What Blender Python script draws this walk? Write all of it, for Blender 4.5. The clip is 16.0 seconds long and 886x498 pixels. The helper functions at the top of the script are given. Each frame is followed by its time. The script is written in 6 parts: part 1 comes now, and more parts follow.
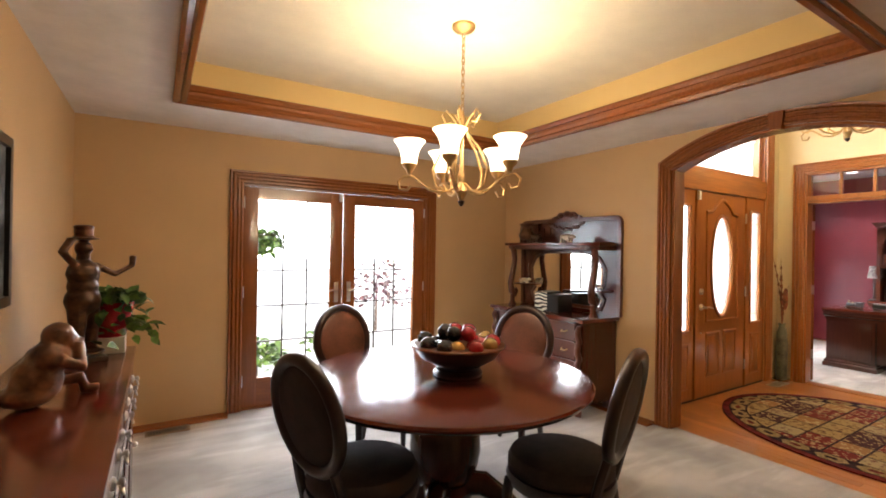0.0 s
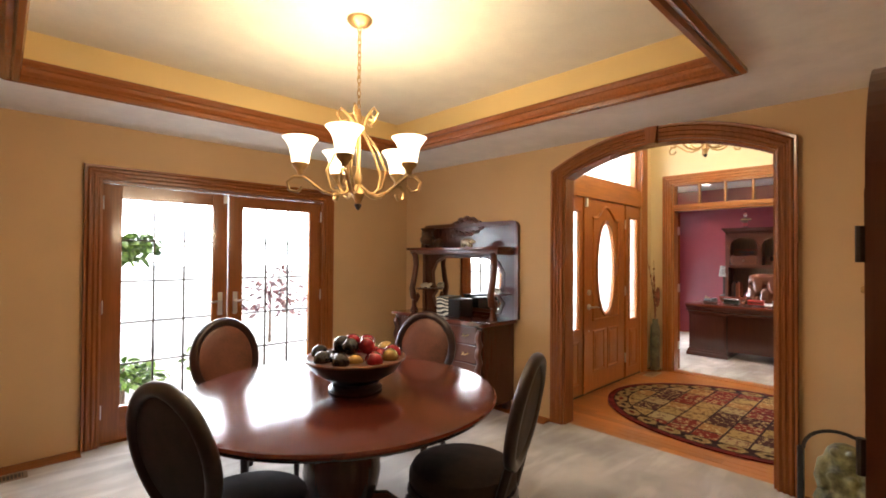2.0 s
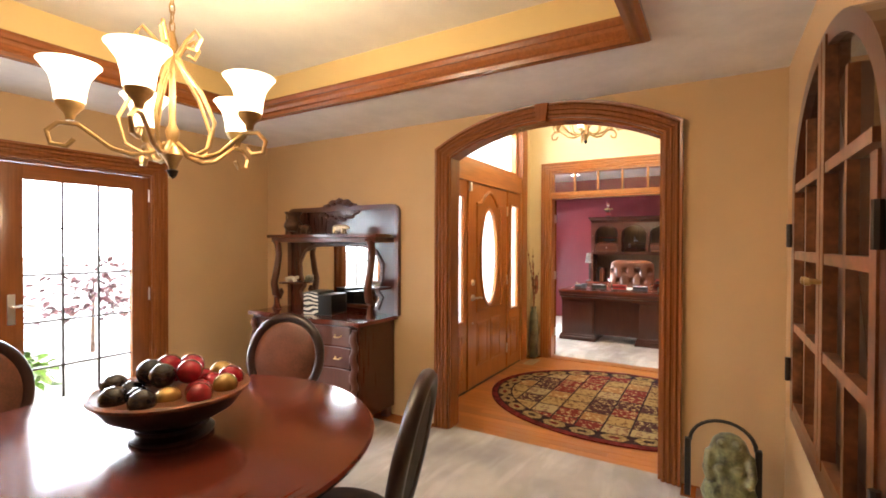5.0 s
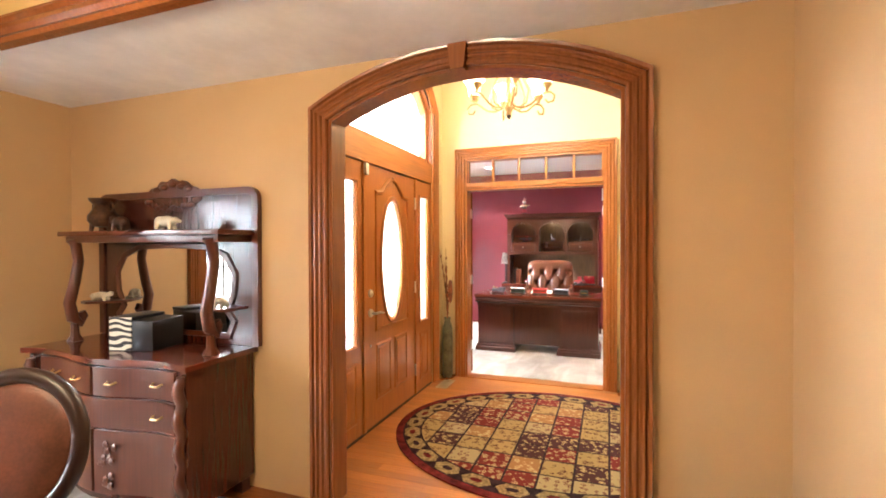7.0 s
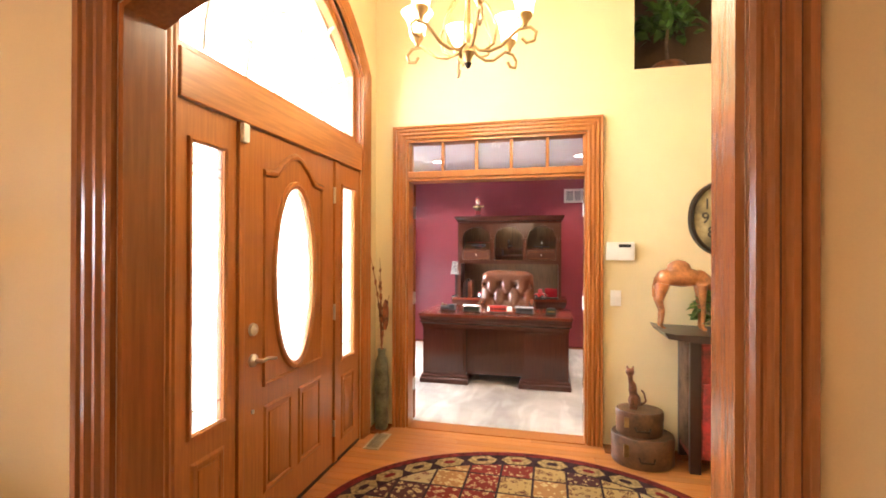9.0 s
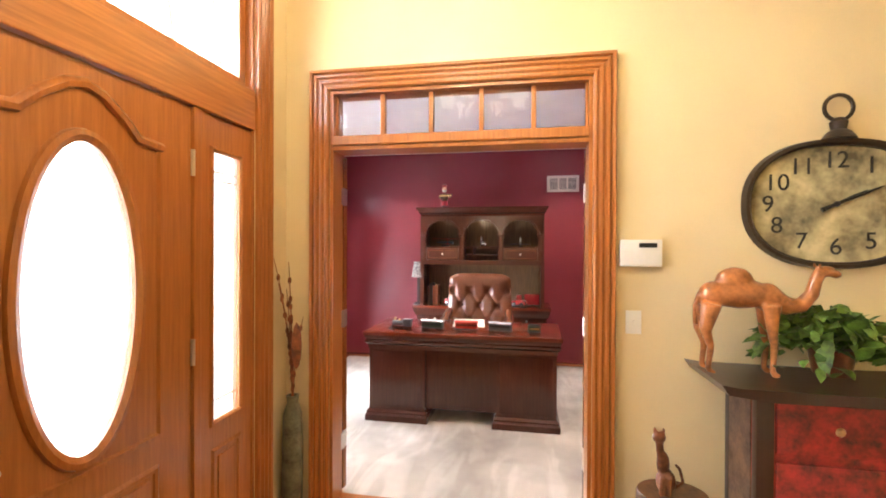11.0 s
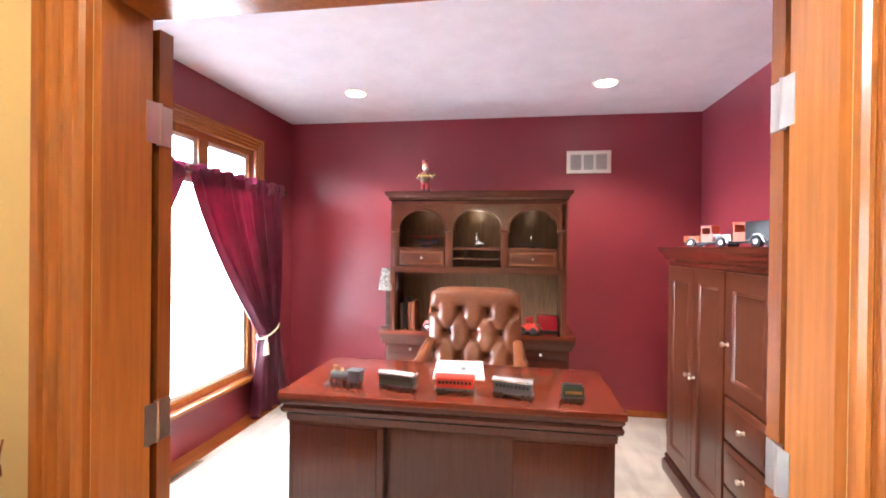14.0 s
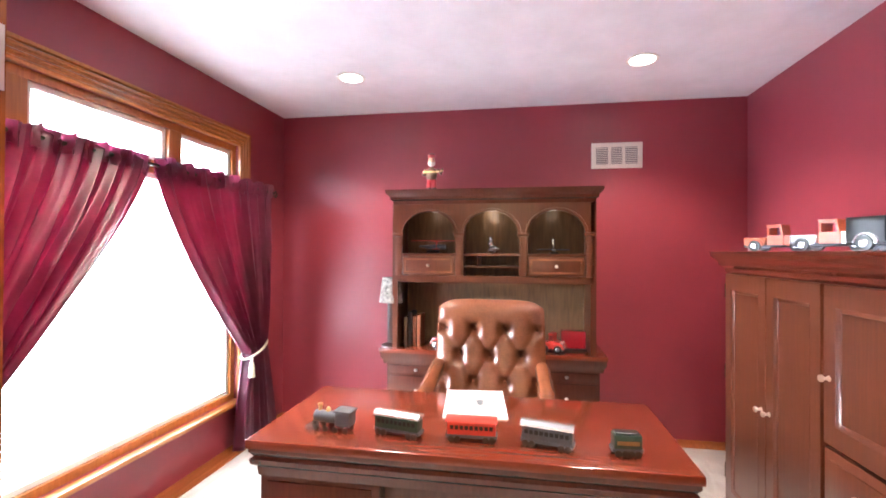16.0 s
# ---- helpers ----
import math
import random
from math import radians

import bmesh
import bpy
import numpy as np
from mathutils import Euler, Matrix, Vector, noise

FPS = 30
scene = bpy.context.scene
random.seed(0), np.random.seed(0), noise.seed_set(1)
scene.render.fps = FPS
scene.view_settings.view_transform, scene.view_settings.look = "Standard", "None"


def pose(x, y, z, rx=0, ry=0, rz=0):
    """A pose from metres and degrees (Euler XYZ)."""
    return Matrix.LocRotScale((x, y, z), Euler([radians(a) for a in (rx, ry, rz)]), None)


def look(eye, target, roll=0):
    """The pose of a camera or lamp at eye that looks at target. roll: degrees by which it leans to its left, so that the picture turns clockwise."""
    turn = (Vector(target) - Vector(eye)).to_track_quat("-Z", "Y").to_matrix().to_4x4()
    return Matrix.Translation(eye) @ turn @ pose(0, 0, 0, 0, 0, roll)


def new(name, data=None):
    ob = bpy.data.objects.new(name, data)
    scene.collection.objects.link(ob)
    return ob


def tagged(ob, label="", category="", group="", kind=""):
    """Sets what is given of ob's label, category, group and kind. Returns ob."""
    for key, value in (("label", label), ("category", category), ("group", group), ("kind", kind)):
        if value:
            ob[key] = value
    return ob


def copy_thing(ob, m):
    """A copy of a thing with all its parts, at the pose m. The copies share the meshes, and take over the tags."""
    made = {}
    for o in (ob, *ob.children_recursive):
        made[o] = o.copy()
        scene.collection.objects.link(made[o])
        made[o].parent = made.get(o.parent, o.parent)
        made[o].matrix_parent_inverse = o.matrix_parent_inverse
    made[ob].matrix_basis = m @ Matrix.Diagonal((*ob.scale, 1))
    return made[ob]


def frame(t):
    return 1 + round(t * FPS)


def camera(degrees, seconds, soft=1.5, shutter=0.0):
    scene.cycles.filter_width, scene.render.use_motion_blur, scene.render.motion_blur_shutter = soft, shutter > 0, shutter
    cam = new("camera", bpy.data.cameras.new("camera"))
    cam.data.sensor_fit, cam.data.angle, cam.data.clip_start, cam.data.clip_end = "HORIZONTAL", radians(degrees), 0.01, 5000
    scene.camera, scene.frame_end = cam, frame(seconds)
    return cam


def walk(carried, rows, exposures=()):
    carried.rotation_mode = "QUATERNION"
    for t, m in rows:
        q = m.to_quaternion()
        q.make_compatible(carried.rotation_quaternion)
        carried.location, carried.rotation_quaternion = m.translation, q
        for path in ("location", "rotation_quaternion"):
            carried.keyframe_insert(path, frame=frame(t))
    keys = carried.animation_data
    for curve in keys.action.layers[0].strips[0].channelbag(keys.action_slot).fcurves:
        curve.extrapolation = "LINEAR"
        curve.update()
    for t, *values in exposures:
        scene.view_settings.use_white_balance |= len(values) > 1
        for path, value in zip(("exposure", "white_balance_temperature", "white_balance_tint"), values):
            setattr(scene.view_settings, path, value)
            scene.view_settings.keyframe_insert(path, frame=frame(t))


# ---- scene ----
cam = camera(88.13, 16.0, soft=1.8)
ROWS = [
    (0, (-0.142, -0.074, 1.454), (0.917, 1.622, 1.458), 0.90),
    (0.5, (-0.126, -0.060, 1.458), (0.984, 1.603, 1.470), 0.79),
    (1, (-0.101, -0.038, 1.464), (1.086, 1.572, 1.481), 0.70),
    (1.5, (-0.072, -0.007, 1.471), (1.217, 1.522, 1.493), 0.60),
    (2, (-0.055, 0.008, 1.465), (1.337, 1.444, 1.492), 0.40),
    (2.5, (-0.023, 0.038, 1.467), (1.448, 1.393, 1.490), 0.43),
    (3, (0.007, 0.079, 1.468), (1.532, 1.372, 1.482), 0.52),
    (3.5, (0.045, 0.137, 1.463), (1.615, 1.376, 1.466), 0.40),
    (4, (0.107, 0.185, 1.462), (1.725, 1.360, 1.452), 0.20),
    (6.5, (1.030, 0.620, 1.462), (2.878, 1.383, 1.443), 0.12),
    (7, (1.312, 0.690, 1.458), (3.193, 1.370, 1.438), -0.17),
    (7.5, (1.600, 0.757, 1.462), (3.503, 1.372, 1.449), -0.31),
    (8, (1.889, 0.826, 1.463), (3.805, 1.401, 1.457), -0.14),
    (8.5, (2.181, 0.932, 1.488), (4.113, 1.446, 1.486), 0.05),
    (9, (2.476, 0.993, 1.476), (4.423, 1.452, 1.481), 0.18),
    (11.5, (3.947, 1.083, 1.506), (5.917, 1.428, 1.485), 0.36),
    (12, (4.232, 1.125, 1.501), (6.204, 1.457, 1.474), 0.59),
    (12.5, (4.511, 1.163, 1.504), (6.485, 1.485, 1.481), 0.64),
    (13, (4.795, 1.191, 1.505), (6.770, 1.508, 1.482), 0.56),
    (13.5, (5.042, 1.226, 1.499), (7.017, 1.539, 1.485), 0.72),
    (14, (5.275, 1.271, 1.504), (7.251, 1.581, 1.494), 0.66),
    (14.5, (5.424, 1.309, 1.518), (7.401, 1.611, 1.516), 0.49),
    (15, (5.573, 1.324, 1.505), (7.549, 1.634, 1.518), 0.26),
    (15.5, (5.680, 1.362, 1.521), (7.655, 1.678, 1.528), 0.21),
    (16, (5.763, 1.371, 1.507), (7.734, 1.708, 1.521), 0.27),
]
walk(cam, [(t, look(eye, at, roll)) for t, eye, at, roll in ROWS], [(0.0, 0.3, 6000, 10), (3.5, 0.35, 6000, 10), (6.5, 1.25, 6000, 10), (7.5, 1.3, 6000, 10), (9.0, 1.1, 6000, 10), (11.5, 0.85, 5850, 10), (12.5, 1.05, 5800, 10), (14.5, 1.45, 5800, 10), (16.0, 1.55, 5700, 10)])

# ---- world, lights ----
world = bpy.data.worlds.new("world")
scene.world = world
world.use_nodes = True
wn, wl = world.node_tree.nodes, world.node_tree.links
sky = wn.new("ShaderNodeTexSky")
sky.sky_type, sky.sun_disc = "NISHITA", False
sky.sun_elevation, sky.sun_rotation = radians(51), radians(263)
sky.air_density, sky.dust_density = 1.0, 7.0
wl.new(sky.outputs[0], wn["Background"].inputs[0])
wn["Background"].inputs[1].default_value = 0.15
sun = new("sun", bpy.data.lights.new("sun", "SUN"))
sun.data.energy, sun.data.angle, sun.data.color = 5.0, radians(3), (1.0, 0.95, 0.88)
sun.matrix_world = look((0, 0, 20), (16, 2, 0))


def point(name, at, watts, colour, size=0.03):
    ob = new(name, bpy.data.lights.new(name, "POINT"))
    ob.location, ob.data.energy, ob.data.color, ob.data.shadow_soft_size = at, watts, colour, size
    return ob


def daylight(name, eye, to, w, h, watts, colour=(0.93, 0.96, 1.0)):
    ob = new(name, bpy.data.lights.new(name, "AREA"))
    ob.data.shape, ob.data.size, ob.data.size_y = "RECTANGLE", w, h
    ob.data.energy, ob.data.color = watts, colour
    ob.matrix_world = look(eye, to)
    return ob


WARM = (1.0, 0.76, 0.46)
daylight("french_door_daylight", (1.43, 5.25, 3.0), (1.7, 1.2, 0.5), 2.6, 1.3, 170)
daylight("entry_daylight", (4.9, 3.60, 2.0), (4.9, 0, 1.2), 2.4, 3.6, 130)
daylight("office_daylight", (8.2, 3.95, 1.5), (8.2, 0, 1.1), 3.6, 2.6, 210, (0.88, 0.92, 1.0))
for k in range(5):
    a = radians(72 * k + 8)
    point("dining_bulb", (1.285 + 0.29 * math.cos(a), 2.03 + 0.29 * math.sin(a), 2.10), 9, WARM)
for k in range(6):
    a = radians(60 * k + 20)
    point("foyer_bulb", (4.85 + 0.30 * math.cos(a), 1.42 + 0.30 * math.sin(a), 2.74), 5.2, (1.0, 0.79, 0.49))
for x, y in ((8.86, 2.57), (8.86, 0.61), (7.1, 2.57), (7.1, 0.61)):
    s = new("downlight_lamp", bpy.data.lights.new("downlight_lamp", "SPOT"))
    s.data.energy, s.data.spot_size, s.data.spot_blend, s.data.color, s.data.shadow_soft_size = 85, radians(125), 0.6, (1.0, 0.80, 0.62), 0.05
    s.matrix_world = look((x, y, 2.735), (x, y, 0))

# middle niche: the hutch's own light; side niches: faint fill added to lift them
for u, w in ((-0.46, 0.06), (0.0, 0.25), (0.46, 0.06)):
    point("hutch_light_and_fill", (9.35, 1.59 + u, 1.80), w, (1.0, 0.85, 0.62), 0.02)


# ---- materials ----
def mat(name, colour, rough=0.5, metal=0.0, vary=0.12, scale=6.0, fine=60.0, bump=0.05, coat=0.0, stretch=(1, 1, 1), dark=None, per=0.0, spec=0.5):
    m = bpy.data.materials.new(name)
    m.use_nodes = True
    n, l = m.node_tree.nodes, m.node_tree.links
    b = n["Principled BSDF"]
    b.inputs["Roughness"].default_value, b.inputs["Metallic"].default_value = rough, metal
    b.inputs["Coat Weight"].default_value, b.inputs["Coat Roughness"].default_value = coat, 0.12
    b.inputs["Specular IOR Level"].default_value = spec
    tc, mp = n.new("ShaderNodeTexCoord"), n.new("ShaderNodeMapping")
    mp.inputs["Scale"].default_value = stretch
    l.new(tc.outputs["Object"], mp.inputs[0])
    big, small = n.new("ShaderNodeTexNoise"), n.new("ShaderNodeTexNoise")
    for t, s, d in ((big, scale, 3), (small, fine, 2)):
        t.inputs["Scale"].default_value, t.inputs["Detail"].default_value = s, d
        l.new(mp.outputs[0], t.inputs["Vector"])
    add = n.new("ShaderNodeMath")
    add.operation = "MULTIPLY_ADD"
    add.inputs[1].default_value = 0.35
    l.new(small.outputs[0], add.inputs[0])
    l.new(big.outputs[0], add.inputs[2])
    ramp = n.new("ShaderNodeValToRGB")
    lo = dark or tuple(c * (1 - vary * 2) for c in colour)
    hi = tuple(min(1, c * (1 + vary)) for c in colour)
    ramp.color_ramp.elements[0].position, ramp.color_ramp.elements[1].position = 0.45, 0.9
    ramp.color_ramp.elements[0].color, ramp.color_ramp.elements[1].color = (*lo, 1), (*hi, 1)
    l.new(add.outputs[0], ramp.inputs[0])
    out = ramp.outputs[0]
    if per:
        info, hsv, mr = n.new("ShaderNodeObjectInfo"), n.new("ShaderNodeHueSaturation"), n.new("ShaderNodeMapRange")
        mr.inputs["To Min"].default_value, mr.inputs["To Max"].default_value = 1 - per, 1 + per
        l.new(info.outputs["Random"], mr.inputs[0])
        l.new(mr.outputs[0], hsv.inputs["Value"])
        l.new(out, hsv.inputs["Color"])
        out = hsv.outputs[0]
    l.new(out, b.inputs["Base Color"])
    if bump:
        bp = n.new("ShaderNodeBump")
        bp.inputs["Strength"].default_value, bp.inputs["Distance"].default_value = bump, 0.01
        l.new(add.outputs[0], bp.inputs["Height"])
        l.new(bp.outputs[0], b.inputs["Normal"])
    return m


def wood(name, light, dark, rough=0.35, axis=2, coat=0.3, per=0.0):
    st = [24.0, 24.0, 24.0]
    st[axis] = 1.1
    dark = tuple(0.6 * d + 0.4 * c for d, c in zip(dark, light))
    return mat(name, light, rough, dark=dark, scale=3.0, fine=22, bump=0.04, coat=coat, stretch=st, per=per)


def glass(name, rough=0.0, tint=(1, 1, 1)):
    m = bpy.data.materials.new(name)
    m.use_nodes = True
    b = m.node_tree.nodes["Principled BSDF"]
    b.inputs["Base Color"].default_value = (*tint, 1)
    b.inputs["Transmission Weight"].default_value, b.inputs["Roughness"].default_value, b.inputs["IOR"].default_value = 1.0, rough, 1.45
    return m


def glow(name, colour, strength):
    m = bpy.data.materials.new(name)
    m.use_nodes = True
    b = m.node_tree.nodes["Principled BSDF"]
    b.inputs["Base Color"].default_value = (0.85, 0.82, 0.75, 1)
    b.inputs["Emission Color"].default_value, b.inputs["Emission Strength"].default_value = (*colour, 1), strength
    return m


M_TAN = mat("tan_wall_paint", (0.58, 0.380, 0.190), 0.6, vary=0.03, scale=2, fine=180, bump=0.05)
M_CREAM = mat("yellow_wall_paint", (0.74, 0.60, 0.335), 0.6, vary=0.03, scale=2, fine=180, bump=0.05)
M_RED = mat("burgundy_wall_paint", (0.25, 0.036, 0.050), 0.36, vary=0.05, scale=2, fine=180, bump=0.06)
M_CEIL = mat("white_ceiling_paint", (0.80, 0.77, 0.73), 0.8, vary=0.04, scale=5, fine=26, bump=0.35)
M_CARPET = mat("beige_carpet", (0.56, 0.52, 0.47), 0.95, vary=0.20, scale=1.7, fine=420, bump=0.5, spec=0.1)


def brushed(m):
    """Swaths of pile laid one way and the other by the vacuum cleaner."""
    n, l = m.node_tree.nodes, m.node_tree.links
    tc, mp, no = n.new("ShaderNodeTexCoord"), n.new("ShaderNodeMapping"), n.new("ShaderNodeTexNoise")
    mp.inputs["Rotation"].default_value, mp.inputs["Scale"].default_value = (0, 0, 0.6), (1.0, 4.2, 1.0)
    no.inputs["Scale"].default_value, no.inputs["Detail"].default_value, no.inputs["Distortion"].default_value = 1.1, 3.0, 1.6
    rp = n.new("ShaderNodeValToRGB")
    rp.color_ramp.elements[0].position, rp.color_ramp.elements[1].position = 0.46, 0.60
    rp.color_ramp.elements[0].color, rp.color_ramp.elements[1].color = (0.86, 0.845, 0.83, 1), (1, 1, 1, 1)
    mx = n.new("ShaderNodeMix")
    mx.data_type, mx.blend_type = "RGBA", "MULTIPLY"
    mx.inputs["Factor"].default_value = 1.0
    l.new(tc.outputs["Object"], mp.inputs[0])
    l.new(mp.outputs[0], no.inputs["Vector"])
    l.new(no.outputs[0], rp.inputs[0])
    b = n["Principled BSDF"].inputs["Base Color"]
    l.new(b.links[0].from_socket, mx.inputs["A"])
    l.new(rp.outputs[0], mx.inputs["B"])
    l.new(mx.outputs["Result"], b)


brushed(M_CARPET)
M_TRIM = wood("stained_wood_trim", (0.25, 0.078, 0.019), (0.16, 0.050, 0.013), 0.25)
M_TRIMX = wood("stained_wood_trim_x", (0.25, 0.078, 0.019), (0.16, 0.050, 0.013), 0.25, 0)
M_TRIMY = wood("stained_wood_trim_y", (0.25, 0.078, 0.019), (0.16, 0.050, 0.013), 0.25, 1)
M_OAK = wood("golden_oak", (0.40, 0.145, 0.030), (0.25, 0.080, 0.016), 0.28)
M_OAKX = wood("golden_oak_x", (0.43, 0.165, 0.036), (0.22, 0.068, 0.014), 0.28, 0)
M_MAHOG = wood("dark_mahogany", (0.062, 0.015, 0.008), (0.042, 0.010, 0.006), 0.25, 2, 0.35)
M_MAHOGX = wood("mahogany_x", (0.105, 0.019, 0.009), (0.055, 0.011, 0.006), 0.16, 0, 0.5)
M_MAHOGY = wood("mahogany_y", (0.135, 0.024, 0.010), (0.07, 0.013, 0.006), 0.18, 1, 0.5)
M_CHERRY = wood("cherry_wood", (0.088, 0.023, 0.009), (0.060, 0.015, 0.006), 0.28, 2, 0.2)
M_ESPRESSO = wood("espresso_wood", (0.030, 0.011, 0.008), (0.012, 0.006, 0.004), 0.3)
M_PLANK = wood("hardwood_plank", (0.48, 0.185, 0.040), (0.30, 0.105, 0.022), 0.28, 1, 0.4, per=0.16)
M_BRASS = mat("antique_brass", (0.55, 0.36, 0.15), 0.35, 0.9, vary=0.2, fine=40)
M_NICKEL = mat("satin_nickel", (0.70, 0.66, 0.60), 0.3, 1.0, vary=0.05)
M_IRON = mat("dark_bronze_metal", (0.05, 0.035, 0.025), 0.4, 0.6)
M_SHADE = glow("frosted_glass_shade", (1.0, 0.80, 0.52), 3.0)
M_CAN = glow("lamp_lens", (1.0, 0.88, 0.75), 8.0)
M_GLASS = glass("window_glass")
M_FROST = glass("frosted_leaded_glass", 0.35, (0.97, 0.98, 1.0))
M_MIRROR = mat("silver_mirror", (0.9, 0.9, 0.88), 0.02, 1.0, vary=0.0, bump=0)
M_LEATHER = mat("cognac_leather", (0.155, 0.050, 0.021), 0.26, vary=0.2, scale=5, fine=90, bump=0.08, coat=0.2)
M_UPH = mat("brown_upholstery", (0.050, 0.030, 0.024), 0.75, vary=0.25, scale=9, fine=160, bump=0.2)
M_UPHTAN = mat("brown_leather_back", (0.15, 0.05, 0.027), 0.42, vary=0.25, scale=6, fine=90, bump=0.1)
M_WHITE = mat("white_plastic", (0.78, 0.75, 0.68), 0.4, vary=0.03)
M_CURTAIN = mat("burgundy_satin", (0.14, 0.016, 0.042), 0.34, vary=0.3, scale=7, fine=70, bump=0.1, spec=0.7)
def let_through(m, colour, share):
    """Thin cloth: part of the light passes through it."""
    n, l = m.node_tree.nodes, m.node_tree.links
    tr_, mx_ = n.new("ShaderNodeBsdfTranslucent"), n.new("ShaderNodeMixShader")
    tr_.inputs["Color"].default_value = (*colour, 1)
    mx_.inputs[0].default_value = share
    l.new(n["Principled BSDF"].outputs[0], mx_.inputs[1])
    l.new(tr_.outputs[0], mx_.inputs[2])
    l.new(mx_.outputs[0], n["Material Output"].inputs["Surface"])


let_through(M_CURTAIN, (0.27, 0.030, 0.082), 0.45)
M_PAPER = mat("white_paper", (0.8, 0.78, 0.72), 0.7, vary=0.04)
M_BLACK = mat("black_lacquer", (0.012, 0.012, 0.012), 0.3)
M_BRONZE = mat("bronze_statue", (0.10, 0.045, 0.022), 0.35, 0.5, vary=0.35, scale=25)
M_CARVED = mat("carved_brown_wood", (0.20, 0.07, 0.028), 0.3, vary=0.35, scale=12, fine=60, coat=0.4)
M_CAMEL = mat("carved_tan_wood", (0.42, 0.15, 0.04), 0.28, vary=0.35, scale=9, fine=60, coat=0.5)
M_JADE = mat("green_stone", (0.20, 0.20, 0.09), 0.35, vary=0.45, scale=14, coat=0.3)
M_LEAF = mat("leaf_green", (0.07, 0.15, 0.025), 0.45, vary=0.4, scale=20)
M_LEAF2 = mat("bright_leaf_green", (0.12, 0.22, 0.03), 0.45, vary=0.4, scale=20)
M_REDPOT = mat("red_ceramic", (0.40, 0.015, 0.03), 0.18, coat=0.5)
M_REDPAINT = mat("worn_red_lacquer", (0.30, 0.025, 0.02), 0.45, vary=0.45, scale=14, dark=(0.06, 0.02, 0.015))
M_REDTOY = mat("red_toy_paint", (0.55, 0.045, 0.03), 0.3)
M_ORANGE = mat("orange_toy_paint", (0.55, 0.13, 0.05), 0.3)
M_GREENTOY = mat("dark_green_cast_iron", (0.05, 0.085, 0.06), 0.4, 0.4)
M_GREYTOY = mat("grey_cast_iron", (0.11, 0.12, 0.13), 0.4, 0.5)
M_SILVER = mat("silver_toy_paint", (0.6, 0.6, 0.6), 0.25, 0.8)
M_POLAR = mat("pale_ceramic", (0.66, 0.60, 0.47), 0.35, vary=0.15)
M_GROUND = mat("pale_gravel", (0.60, 0.59, 0.55), 0.9, vary=0.3, scale=1.5, fine=40, bump=0.4)
M_BARK = mat("bark", (0.16, 0.11, 0.08), 0.9, vary=0.3, scale=12, bump=0.4)
M_SUITCASE = mat("brown_case_leather", (0.15, 0.07, 0.032), 0.35, vary=0.35, scale=10)
M_BASKET = mat("grey_woven_shade", (0.26, 0.24, 0.22), 0.8, vary=0.4, scale=30, fine=120, bump=0.4)
M_SUIT = mat("carpet_vent_metal", (0.30, 0.23, 0.15), 0.45, 0.5)


# ---- mesh helpers ----
def bmnew():
    return bmesh.new()


def part(name, bm, material, parent=None, label="", smooth=True, kind=""):
    me = bpy.data.meshes.new(name)
    bmesh.ops.recalc_face_normals(bm, faces=bm.faces)
    bm.to_mesh(me)
    bm.free()
    me.materials.append(material)
    if smooth:
        me.polygons.foreach_set("use_smooth", [True] * len(me.polygons))
        me.set_sharp_from_angle(angle=radians(38))
    ob = new(name, me)
    if parent:
        ob.parent = parent
    return tagged(ob, label, kind=kind)


def thing(name, m, label, category, group=""):
    ob = new(name)
    ob.empty_display_size = 0.1
    ob.matrix_basis = m
    return tagged(ob, label, category, group)


def structure(name, bm, material, label="", smooth=False):
    return tagged(part(name, bm, material, None, label, smooth), kind="structure")


def box(bm, x0, x1, y0, y1, z0, z1, bevel=0.0, seg=2):
    r = bmesh.ops.create_cube(bm, size=1, matrix=Matrix.Translation(((x0 + x1) / 2, (y0 + y1) / 2, (z0 + z1) / 2)) @ Matrix.Diagonal((abs(x1 - x0), abs(y1 - y0), abs(z1 - z0), 1)))
    if bevel:
        vs = set(r["verts"])
        bmesh.ops.bevel(bm, geom=[e for e in bm.edges if e.verts[0] in vs and e.verts[1] in vs], offset=bevel, segments=seg, affect="EDGES", profile=0.6)
    return bm


def bx(*a, **k):
    return box(bmnew(), *a, **k)


def lathe(bm, profile, seg=28, m=Matrix(), sx=1.0, sy=1.0):
    rings = []
    for r, z in profile:
        rings.append([bm.verts.new(m @ Vector((max(r, 1e-4) * sx * math.cos(2 * math.pi * k / seg), max(r, 1e-4) * sy * math.sin(2 * math.pi * k / seg), z))) for k in range(seg)])
    for a, b in zip(rings, rings[1:]):
        for k in range(seg):
            bm.faces.new((a[k], a[(k + 1) % seg], b[(k + 1) % seg], b[k]))
    bm.faces.new(rings[0])
    bm.faces.new(rings[-1])
    return bm


